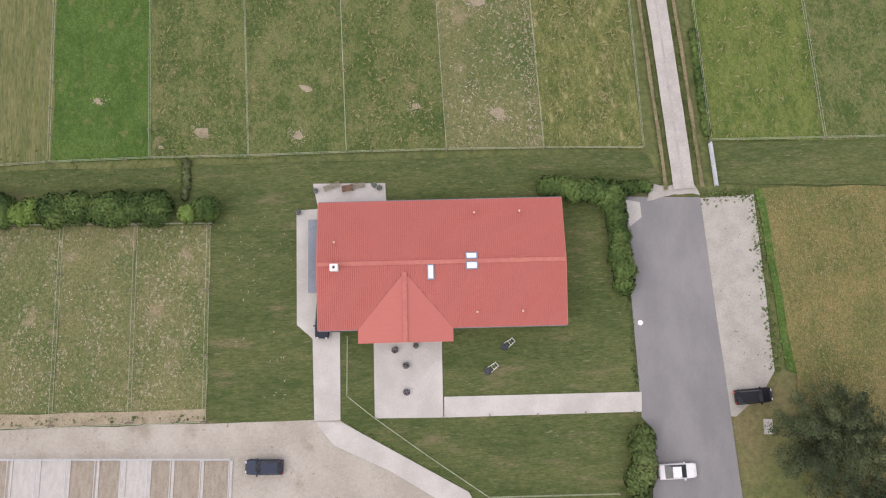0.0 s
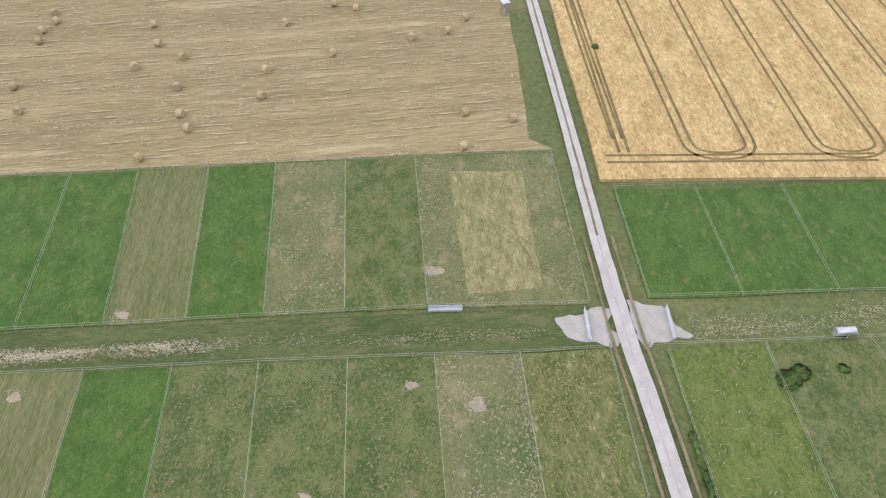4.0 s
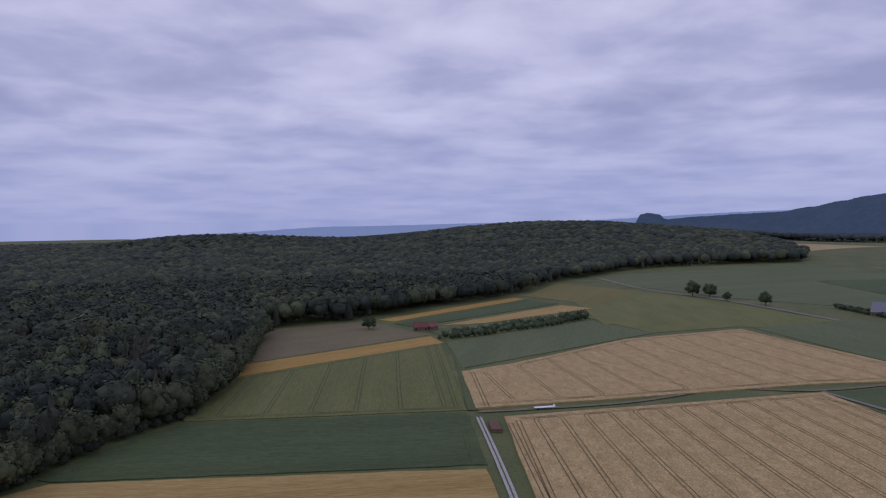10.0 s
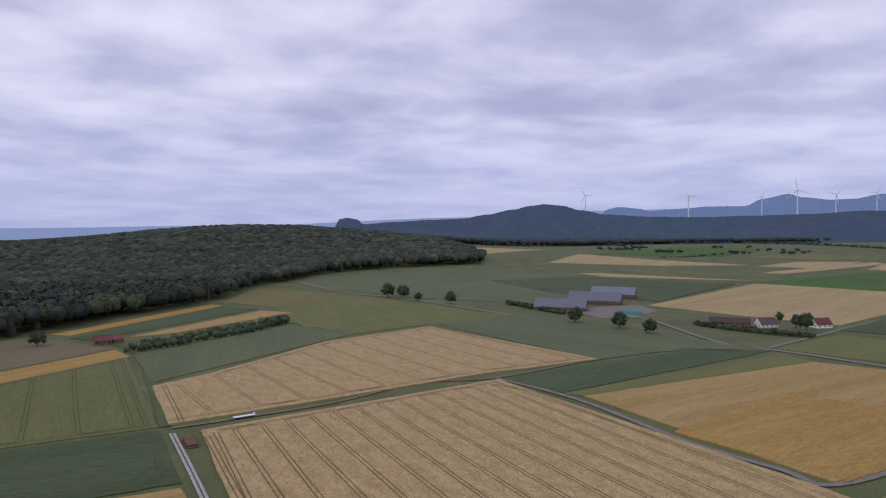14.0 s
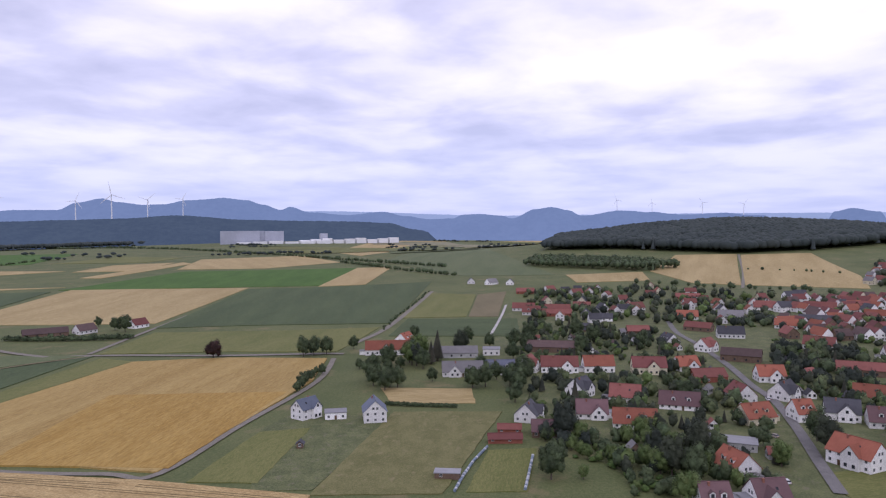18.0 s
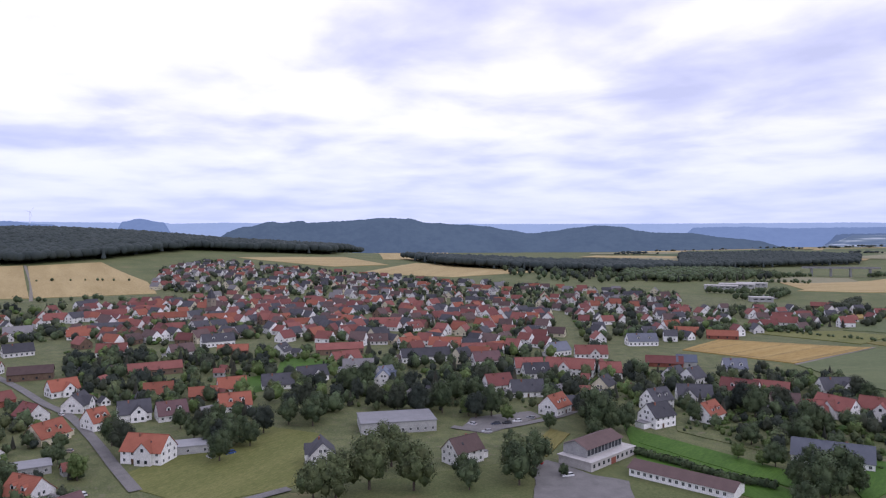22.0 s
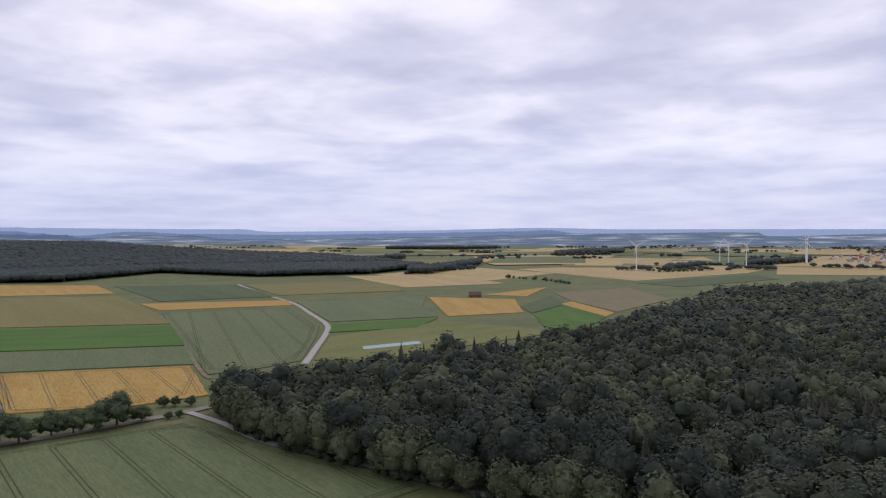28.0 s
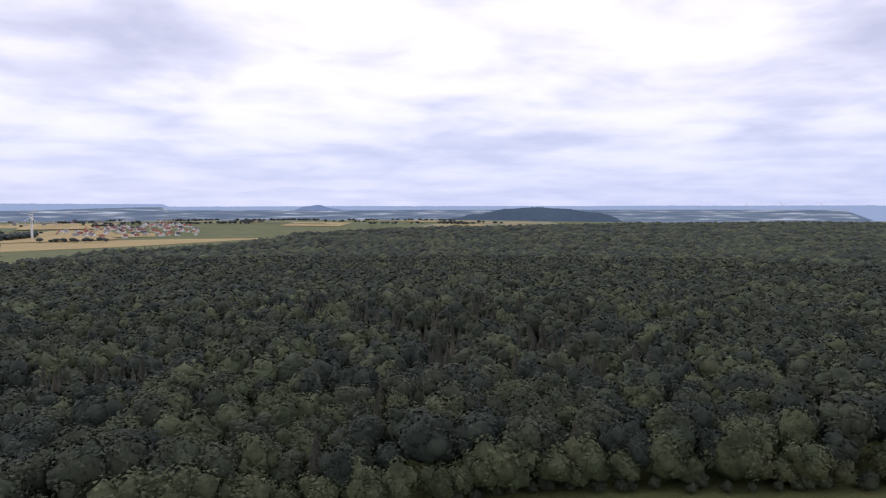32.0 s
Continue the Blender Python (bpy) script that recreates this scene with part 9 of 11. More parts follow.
hedge("bright light green round bush", 3.2, 2.8, "bright", (-52.9, 18.3), (-50.9, 18.4), size=0.17)
hedge("bright light green round bush", 2.6, 2.4, "bright", (-32.3, 18.2), (-31.1, 18.3), size=0.17)
hedge("rounded green bush beside the grass path", 2.8, 2.4, "hedge", (-30.7, 18.9), (-28.8, 18.9), size=0.17)
hedge("thick green hedge behind the house", 3.0, 2.2, "hedge", (13.3, 21.6), (20.4, 20.9), (22.9, 20.7), size=0.17)
hedge("low green hedge beside the track", 1.6, 1.4, "hedge", (22.9, 21.6), (26.9, 21.9), size=0.17)
hedge("thick green hedge between lawn and car park", 2.8, 2.2, "hedge", (22.2, 20.5), (22.7, 14.7), (23.3, 8.8), size=0.17)
hedge("clipped light green hedge at the car park", 3.2, 2.2, "lime", (24.8, -8.8), (23.9, -17.3), size=0.17)
hedge("thin weeds along the paddock gate", 1.0, 0.7, "willow", (-32.7, 25.4), (-32.6, 20.5), size=0.2)
hedge("green weeds along the pasture fence", 1.0, 0.6, "hedge", (33.8, 43.2), (34.9, 28.9), size=0.2)
hedge("dark nettle clump in the horse pasture", 3.0, 0.7, "hedge", (48.8, 51.2), (51.6, 52.6), size=0.2)
hedge("small dark nettle clump in the pasture", 1.4, 0.5, "hedge", (57.5, 53.2), (58.6, 53.0), size=0.2)
fine_tree("elder", 45.7, -9.3, 10.5, 7.6, "broad olive green tree with visible branches beside the car park")
fine_tree("elder", 51.0, -19.2, 9.0, 5.6, "olive green tree beside the rough meadow")



def weeds(label, seed, count, reach, size, mat, *points):
    """Low ragged tufts of grass and weeds scattered along a line, as one mass."""
    rng = np.random.default_rng(seed)
    seg = [(a, b, math.hypot(b[0] - a[0], b[1] - a[1])) for a, b in zip(points, points[1:])]
    total = sum(q[2] for q in seg)
    pieces = []
    for a, b, n in seg:
        for _ in range(int(count * n / total)):
            u, w = rng.random(), rng.normal(0, reach)
            x = a[0] + (b[0] - a[0]) * u - (b[1] - a[1]) / n * w
            y = a[1] + (b[1] - a[1]) * u + (b[0] - a[0]) / n * w
            r = size * rng.uniform(0.4, 1.5)
            pieces.append(leaves(rng, np.array([x, y, 0.16]), np.array([r, r, r * 0.5]), 7, r * 0.7))
    v, f = gather(pieces)
    return tagged(new("weeds", big_mesh("weeds", v, f, [LEAF[mat]])), label, "weeds", kind="stuff")


weeds("grass tufts creeping over the gravel edge", 3, 420, 0.5, 0.12, "lime", (40.3, 20.8), (41.0, 13.2), (41.7, -1.5))
weeds("scattered weeds in the gravel strip", 4, 120, 1.8, 0.07, "lime", (38.1, 19.9), (38.4, -0.4))
weeds("grass tufts along the gravel apron", 5, 160, 0.5, 0.12, "lime", (33.6, 20.6), (40.5, 21.0))
weeds("tall weeds along the track fence", 6, 240, 0.25, 0.1, "bright", (34.1, 48.2), (34.2, 38.3), (34.9, 28.1))
weeds("weeds along the sandy strip", 7, 120, 0.25, 0.12, "lime", (-59.5, -7.9), (-28.6, -7.0))
weeds("grass tufts along the drive", 8, 160, 0.25, 0.09, "lime", (-11.8, -7.5), (-5.3, -11.0), (3.9, -16.4))
weeds("tufts at the edge of the car park", 9, 140, 0.25, 0.1, "lime", (23.8, 8.8), (24.4, -3.7))
weeds("scattered weeds on the grass path", 10, 240, 2.2, 0.1, "bright", (-58.3, 23.7), (-33.4, 24.2))
weeds("pale flowering weeds at the gate", 11, 120, 0.7, 0.12, "bright", (-33.3, 28.8), (-32.6, 20.5))
weeds("grass edge along the gravel track", 12, 220, 0.2, 0.08, "lime", (28.6, 24.3), (28.4, 33.5), (27.3, 48.0))
weeds("grass edge along the gravel track", 13, 220, 0.2, 0.08, "lime", (33.5, 24.3), (32.3, 33.5), (31.0, 48.1))


# straw bales
STRAW = varied(material("straw", (0.27, 0.21, 0.11), (0.42, 0.34, 0.2), 0.5, 0.06, rough=0.95), 0.12)
bm = bmesh.new()
bmesh.ops.create_cone(bm, cap_ends=True, segments=20, radius1=0.82, radius2=0.82, depth=1.3)
bmesh.ops.bevel(bm, geom=[e for e in bm.edges if abs(e.verts[0].co.z - e.verts[1].co.z) < 0.01], offset=0.09, segments=2, affect="EDGES")
for v in bm.verts:
    v.co *= 1 + 0.03 * noise.noise(v.co * 2.5)
BALE = mesh_of("straw_bale", bm, STRAW)


def bale(x, y, turn):
    ob = new("straw_bale", BALE)
    ob.matrix_basis = pose(x, y, 0.86, 90, 0, turn)
    return tagged(ob, "round pale straw bale lying on the stubble", "bale", "straw bales")


bale(-81.0, 165.3, 146)
bale(-78.0, 161.8, 15)
bale(-93.1, 155.7, 32)
bale(-104.3, 150.5, 42)
bale(-88.0, 148.1, 32)
bale(-86.6, 144.7, 144)
bale(-88.5, 140.8, 156)
bale(-87.7, 136.9, 104)
bale(-60.9, 155.7, 7)
bale(-50.7, 161.3, 16)
bale(-40.5, 171.6, 59)
bale(-37.2, 154.6, 77)
bale(-64.1, 143.1, 111)
bale(-61.2, 135.6, 86)
bale(-54.8, 130.5, 47)
bale(-64.0, 127.1, 28)
bale(-94.9, 125.7, 124)
bale(-87.1, 120.6, 132)
bale(-83.0, 112.7, 5)
bale(-53.5, 120.0, 20)
bale(-50.9, 111.5, 81)
bale(-48.4, 107.1, 70)
bale(-34.7, 143.3, 159)
bale(-24.3, 151.3, 93)
bale(-19.0, 149.3, 75)
bale(-19.0, 170.3, 77)
bale(-12.1, 163.4, 119)
bale(-1.7, 168.8, 105)
bale(1.3, 177.7, 31)
bale(5.9, 144.8, 132)
bale(1.7, 139.7, 136)
bale(-6.1, 137.3, 172)
bale(-23.0, 131.6, 141)
bale(-36.2, 125.7, 51)
bale(-35.9, 117.0, 57)
bale(4.9, 111.2, 116)
bale(14.2, 109.3, 117)
bale(4.3, 101.2, 125)
bale(-55.7, 98.7, 156)


# straw rows left on the stubble
rng = np.random.default_rng(4)
swath_v, swath_f = [], []
STUBBLE = [(-159, 156), (13, 178), (16, 167), (17, 104), (-82, 97), (-112, 96)]
d = (math.cos(radians(7.2)), math.sin(radians(7.2)))
for row in range(34):
    o = 84 + row * 2.7 + rng.uniform(-0.5, 0.5)
    for s0, s1 in clip_line(STUBBLE, (0, o), d):
        s = s0 + 2
        while s < s1 - 5:
            n = rng.uniform(1.5, 9)
            for i in range(5):
                u = min(s + n * i / 4, s1 - 1)
                w = rng.uniform(0.08, 0.22) * math.sin(math.pi * (i + 0.5) / 5)
                off = o + 0.35 * noise.noise((u * 0.3, row, 0.0))
                for sgn, h in ((-1, 0.0), (0, 0.07), (1, 0.0)):
                    swath_v.append((d[0] * u, off + d[1] * u + sgn * w, 0.2 + h))
                if i:
                    c = len(swath_v)
                    swath_f += [(c - 6, c - 3, c - 2, c - 5), (c - 5, c - 2, c - 1, c - 4)]
            s += n + rng.exponential(6.0)
swath = new("straw_rows", pydata("straw_rows", swath_v, swath_f, material("loose_straw", (0.33, 0.27, 0.155), (0.45, 0.38, 0.24), 1.0, 0.1)))
tagged(swath, "thin rows of pale straw left on the stubble", "straw", kind="stuff")

# the house with the red sheet roof
RED_SHEET = material("red_roof_sheet", (0.4, 0.122, 0.102), (0.445, 0.142, 0.12), 5.0, 0.7, rough=0.5, bump=0.0, spread=1.0)
SHADE_GREY = material("grey_awning", (0.17, 0.19, 0.23), (0.22, 0.24, 0.28), 2, 0.2, rough=0.6)
RENDER = material("cream_house_wall", (0.55, 0.51, 0.44), (0.66, 0.62, 0.55), 3, 0.3, rough=0.9)
ranch = thing("ranch_house", 0.24, 11.67, 0, 1.45, "long single storey house with a red ribbed sheet roof", "house")
RL, RW, RE, RH = 30.2, 15.9, 2.8, 4.0
l, w = RL / 2 - 0.7, RW / 2 - 0.8
part("wall", pydata("wall", [(-l, -w, -0.2), (l, -w, -0.2), (l, w, -0.2), (-l, w, -0.2), (-l, -w, 2.75), (l, -w, 2.75), (l, w, 2.75), (-l, w, 2.75), (-l, 0, 3.85), (l, 0, 3.85)], [(0, 1, 5, 4), (2, 3, 7, 6), (1, 2, 6, 9, 5), (3, 0, 4, 8, 7)], RENDER), None, ranch)


def ribbed(name, length, width, ribs):
    """One roof sheet with raised ribs: x across, y up the slope."""
    prof = []
    step = width / ribs
    for i in range(ribs):
        x = i * step
        prof += [(x, 0), (x + step * 0.62, 0), (x + step * 0.7, 0.075), (x + step * 0.9, 0.075)]
    prof.append((width, 0))
    v = [(x, y, z) for y in (0, length) for x, z in prof]
    n = len(prof)
    f = [(i, i + 1, n + i + 1, n + i) for i in range(n - 1)]
    return pydata(name, v, f, RED_SHEET)


slope = math.hypot(RW / 2, RH - RE)
tilt = math.degrees(math.atan2(RH - RE, RW / 2))
SHEET = ribbed("roof_sheet", slope, RL / 30, 4)
for i in range(30):
    for s in (1, -1):
        r = part("roof_sheet", SHEET, None, ranch)
        if s == 1:
            r.matrix_basis = pose(-RL / 2 + i * RL / 30, -RW / 2, RE, tilt, 0, 0)
        else:
            r.matrix_basis = pose(RL / 2 - i * RL / 30, RW / 2, RE, tilt, 0, 180)
RIDGE = material("red_ridge_sheet", (0.38, 0.125, 0.1), (0.44, 0.155, 0.125), 3, 0.5, rough=0.5, bump=0.0)
part("ridge_cap", box_mesh("ridge_cap", RIDGE, -RL / 2, RL / 2, -0.26, 0.26, RH - 0.02, RH + 0.09), None, ranch)
for s in (-1, 1):
    part("verge_trim", pydata("verge_trim", [(s * RL / 2, -RW / 2, RE + 0.06), (s * RL / 2, 0, RH + 0.06), (s * RL / 2, RW / 2, RE + 0.06), (s * (RL / 2 + 0.12), -RW / 2, RE + 0.06), (s * (RL / 2 + 0.12), 0, RH + 0.06), (s * (RL / 2 + 0.12), RW / 2, RE + 0.06)], [(0, 1, 4, 3), (1, 2, 5, 4)], RIDGE), None, ranch)
    part("gutter", box_mesh("gutter", SHADE_GREY, -RL / 2, RL / 2, s * RW / 2 - 0.08, s * RW / 2 + 0.08, RE - 0.14, RE - 0.02), None, ranch, "dark gutter")
# the cross gable over the entrance
PX, PW, PD = -4.53, 11.53, 1.65
gy0, gy1 = -RW / 2 - PD, -1.1
for s in (-1, 1):
    n = 6
    half = PW / 2
    top = RE + (RH - RE) * (1 - (1.1 / (RW / 2))) + 0.05
    v, f = [], []
    steps = 26
    for i in range(steps + 1):
        y = gy0 + (gy1 - gy0) * i / steps
        u = max(0.0, (y - (-RW / 2)) / (gy1 + RW / 2))
        reach = half * (1 - u)
        for k in range(2):
            z = 0.05 if (i % 2) else 0.062
            q = reach if k else 0.0
            zz = top - (top - RE) * (q / half) + z
            v.append((PX + s * q, y, zz))
        if i:
            c = 2 * i
            f.append((c - 2, c - 1, c + 1, c))
    part("gable_slope", pydata("gable_slope", v, f, RED_SHEET), None, ranch)
part("gable_ridge", box_mesh("gable_ridge", RIDGE, PX - 0.28, PX + 0.28, gy0, gy1, top + 0.06, top + 0.15), None, ranch)
part("gable_wall", box_mesh("gable_wall", RENDER, PX - PW / 2 + 0.6, PX + PW / 2 - 0.6, -w - 0.9, -w + 0.02, -0.1, 2.7), None, ranch)
for x in (PX - PW / 2 + 0.5, PX - 1.6, PX + 1.6, PX + PW / 2 - 0.5):
    part("porch_post", tube_mesh("porch_post", POST, (x, gy0 + 0.3, -0.1), (x, gy0 + 0.3, RE), 0.09), None, ranch)
part("front_door", box_mesh("front_door", DOOR, PX - 0.6, PX + 0.6, -w - 0.97, -w - 0.9, 0, 2.1), None, ranch)
for x in (-12, -9, 4, 8, 12):
    wn = part("window", PIECE["window"], None, ranch)
    wn.matrix_basis = pose(x, -w - 0.02, 0.9)
    part("pane", PIECE["pane"], None, wn)
    wn = part("window", PIECE["window"], None, ranch)
    wn.matrix_basis = pose(x, w + 0.02, 0.9, 0, 0, 180)
    part("pane", PIECE["pane"], None, wn)


def roof_z(y):
    return RE + (RH - RE) * (1 - abs(y) / (RW / 2))


SKY_GLASS = material("skylight_glass", (0.62, 0.68, 0.85), (0.72, 0.77, 0.92), 1, 0.3, rough=0.1, bump=0.0)
for x, y, a, b in ((3.67, 0.67, 0.75, 0.45), (3.70, -0.49, 0.75, 0.5), (-1.32, -1.18, 0.45, 0.95)):
    s = part("skylight", box_mesh("skylight", SHADE_GREY, -a, a, -b, b, -0.05, 0.13), None, ranch, "grey framed roof window")
    s.matrix_basis = pose(x, y, roof_z(y) + 0.04, tilt if y < 0 else -tilt, 0, 0)
    part("pane", box_mesh("pane", SKY_GLASS, -a + 0.16, a - 0.16, -b + 0.16, b - 0.16, 0.13, 0.15), None, s, "pale blue glass pane")
for x, y in ((-13.04, 2.71), (4.20, 6.11), (9.77, 6.19), (4.21, -6.16), (9.74, -6.17)):
    v = part("vent_pipe", tube_mesh("vent_pipe", RED_SHEET, (0, 0, -0.1), (0, 0, 0.5), 0.11, 8), None, ranch)
    v.matrix_basis = pose(x, y, roof_z(y))
    part("vent_cap", tube_mesh("vent_cap", material("pale_cap", (0.55, 0.4, 0.35), (0.6, 0.45, 0.4), 1, 0.2), (0, 0, 0.5), (0, 0, 0.58), 0.15, 8), None, v)
x, y = (-12.96, -0.46)
c = part("chimney", box_mesh("chimney", FRAME, -0.48, 0.48, -0.42, 0.42, -0.3, 1.0), None, ranch, "white square chimney")
c.matrix_basis = pose(x, y, roof_z(y))
part("flue", tube_mesh("flue", GLASS, (0, 0, 1.0), (0, 0, 1.06), 0.17, 10), None, c, "dark round flue")
x0, x1, y0, y1 = (-16.46, -14.93, -3.26, 5.92)
part("awning", box_mesh("awning", SHADE_GREY, x0, x1, y0, y1, 2.3, 2.4), None, ranch, "grey flat side canopy")
for y in (y0 + 0.2, y1 - 0.2):
    part("awning_post", tube_mesh("awning_post", POST, (x0 + 0.15, y, -0.1), (x0 + 0.15, y, 2.3), 0.05), None, ranch)

# cars
TYRE = material("tyre", (0.015, 0.015, 0.016), (0.03, 0.03, 0.03), 0.5, 0.1, rough=0.9)
LAMP = material("lamp_glass", (0.55, 0.56, 0.58), (0.7, 0.7, 0.7), 0.3, 0.1, rough=0.15, bump=0.0)
REAR = material("rear_lamp", (0.3, 0.02, 0.02), (0.4, 0.03, 0.03), 0.3, 0.1, rough=0.2, bump=0.0)


def car(x, y, turn, paint, label, long=4.6, wide=1.8, tall=1.48, z=0.0, estate=True):
    """A car with its nose along local x."""
    m = material("car_paint", tuple(c * 0.85 for c in paint), paint, 1.5, 0.3, rough=0.25, bump=0.0)
    ob = thing("car", x, y, z, turn, label, "car", "parked cars")
    l, w = long / 2, wide / 2
    rows = [(-l, 0.5, 0.78, 0.9), (-l * 0.94, 0.32, 0.95, 0.98), (-l * 0.3, 0.28, 0.98, 1.0), (l * 0.45, 0.28, 0.95, 1.0), (l * 0.86, 0.3, 0.82, 0.96), (l, 0.42, 0.68, 0.84)]
    v, f = [], []
    for px, zb, zt, k in rows:
        v += [(px, -w * k, zb), (px, -w * k, zt - 0.12), (px, -w * k * 0.9, zt), (px, w * k * 0.9, zt), (px, w * k, zt - 0.12), (px, w * k, zb)]
    for i in range(len(rows) - 1):
        a, b = 6 * i, 6 * i + 6
        f += [(a + j, b + j, b + (j + 1) % 6, a + (j + 1) % 6) for j in range(6)]
    f += [(0, 1, 2, 3, 4, 5), (30, 35, 34, 33, 32, 31)]
    part("body", pydata("body", v, f, m), None, ob)
    back = -l * (0.92 if estate else 0.72)
    cab = [(back, 0.92, 0.9), (back + 0.35 if estate else -l * 0.35, tall, 0.72), (l * 0.12, tall, 0.72), (l * 0.46, 0.92, 0.86)]
    v = []
    for px, pz, k in cab:
        v += [(px, -w * k, pz), (px, w * k, pz)]
    part("cabin_glass", pydata("cabin_glass", v, [(0, 1, 3, 2), (2, 3, 5, 4), (4, 5, 7, 6), (0, 2, 4, 6), (1, 7, 5, 3)], GLASS), None, ob, "dark glazed cabin")
    rx0, rx1 = cab[1][0], cab[2][0]
    part("roof_panel", box_mesh("roof_panel", m, rx0 + 0.02, rx1 - 0.02, -w * 0.7, w * 0.7, tall - 0.02, tall + 0.03), None, ob)
    for px in (-l * 0.6, l * 0.62):
        for s in (-1, 1):
            wh = part("wheel", tube_mesh("wheel", TYRE, (px, s * (w - 0.2), 0.31), (px, s * (w + 0.02), 0.31), 0.31, 14), None, ob)
            part("rim", tube_mesh("rim", STEEL, (px, s * (w + 0.02), 0.31), (px, s * (w + 0.035), 0.31), 0.19, 10), None, wh)
    for s in (-1, 1):
        part("headlight", box_mesh("headlight", LAMP, l * 0.9, l * 0.99, s * w * 0.62 - 0.14, s * w * 0.62 + 0.14, 0.6, 0.74), None, ob)
        part("tail_light", box_mesh("tail_light", REAR, -l * 1.003, -l * 0.97, s * w * 0.72 - 0.12, s * w * 0.72 + 0.12, 0.66, 0.86), None, ob)
        part("mirror", box_mesh("mirror", m, l * 0.3, l * 0.38, s * (w + 0.08) - 0.09, s * (w + 0.08) + 0.09, 0.92, 1.05), None, ob)
    return ob


car(-21.1, -12.9, 180, (0.03, 0.04, 0.065), "dark blue estate car parked on the sandy yard")
car(28.8, -13.4, 3, (0.72, 0.72, 0.73), "white saloon car parked on the asphalt", estate=False)
car(38.6, -4.5, 5, (0.012, 0.012, 0.016), "black car parked on the gravel strip", tall=1.6)
car(-14.5, 4.8, 268, (0.02, 0.024, 0.035), "dark car parked under the eaves", estate=False)
car(260.3, -204.5, 20, (0.6, 0.6, 0.62), "small silver car parked in the village")
car(246.6, -202.2, 60, (0.5, 0.5, 0.52), "small grey car parked in the village")
car(253.8, -213.5, 70, (0.05, 0.06, 0.09), "small dark blue car parked in the village")
car(251.5, -218.2, 65, (0.02, 0.02, 0.025), "small black car parked in the village")
car(251.4, -224.6, 70, (0.7, 0.7, 0.7), "small white car parked in the village")
car(252.0, -233.8, 20, (0.3, 0.31, 0.33), "small grey car parked in the village")
car(284.7, -90.7, 10, (0.7, 0.7, 0.7), "small white car parked in the village")
car(284.9, -98.7, 100, (0.04, 0.09, 0.25), "small blue car parked in the village")
car(269.7, -41.9, 15, (0.7, 0.7, 0.7), "small white car parked in the village")
car(326.9, -45.6, 60, (0.35, 0.3, 0.25), "small beige car parked in the village")
car(390.7, -115.8, 30, (0.7, 0.7, 0.7), "small white car parked in the village")
car(395.7, -52.6, 10, (0.65, 0.65, 0.66), "small white car parked in the village")
car(201.0, -189.9, 30, (0.35, 0.02, 0.02), "small red car parked in the village")
car(184.0, -189.1, 70, (0.75, 0.75, 0.75), "small white car parked in the village")


# gates, troughs and yard things
def gate(x, y, turn, long, label):
    ob = thing("field_gate", x, y, 0, turn, label, "gate", "field gates")
    for z in (0.25, 0.5, 0.75, 1.0, 1.25):
        part("rail", tube_mesh("rail", STEEL, (-long / 2, 0, z), (long / 2, 0, z), 0.05), None, ob)
    for px in (-long / 2, 0, long / 2):
        part("upright", tube_mesh("upright", STEEL, (px, 0, -0.1), (px, 0, 1.3), 0.05), None, ob)
    part("hay_rack", box_mesh("hay_rack", STEEL, -long / 2, long / 2, 0.05, 0.45, 0.35, 0.42), None, ob)
    return ob


def trough(x, y, turn, long):
    ob = thing("feed_trough", x, y, 0, turn, "long galvanised feed trough at the paddock fence", "trough")
    bm = bmesh.new()
    box(bm, -long / 2, long / 2, -0.45, 0.45, 0.25, 0.32)
    for s in (-1, 1):
        box(bm, -long / 2, long / 2, s * 0.45 - 0.03, s * 0.45 + 0.03, 0.32, 0.75)
        box(bm, s * long / 2 - 0.03, s * long / 2 + 0.03, -0.42, 0.42, 0.32, 0.75)
    part("basin", bm, STEEL, ob)
    for px in (-long / 2 + 0.3, 0, long / 2 - 0.3):
        part("leg", box_mesh("leg", STEEL, px - 0.05, px + 0.05, -0.35, 0.35, -0.05, 0.25), None, ob)
    return ob


def tank(x, y, turn):
    ob = thing("water_tank", x, y, 0, turn, "silver cylindrical water tank on a trailer frame", "tank")
    part("barrel", tube_mesh("barrel", STEEL, (-1.5, 0, 1.1), (1.5, 0, 1.1), 0.62, 20), None, ob)
    part("chassis", box_mesh("chassis", POST, -1.7, 2.3, -0.4, 0.4, 0.4, 0.5), None, ob)
    for s in (-1, 1):
        part("wheel", tube_mesh("wheel", TYRE, (0, s * 0.55, 0.35), (0, s * 0.75, 0.35), 0.35, 14), None, ob)
    return ob


def planter(x, y, label, r=0.32, kind="hedge"):
    ob = thing("planter", x, y, 0.08, 0, label, "planter", "patio planters")
    bm = bmesh.new()
    bmesh.ops.create_cone(bm, cap_ends=True, segments=14, radius1=r * 0.75, radius2=r, depth=0.5, matrix=pose(0, 0, 0.25))
    part("pot", bm, material("grey_pot", (0.12, 0.12, 0.13), (0.2, 0.2, 0.21), 0.4, 0.05), ob)
    v, f = cards(np.random.default_rng(int(abs(x * 31))), np.array([0, 0, 0.62]), np.array([r, r, 0.3]), 40, 0.09)
    part("plant", big_mesh("plant", v, f, [LEAF[kind]]), None, ob)
    return ob


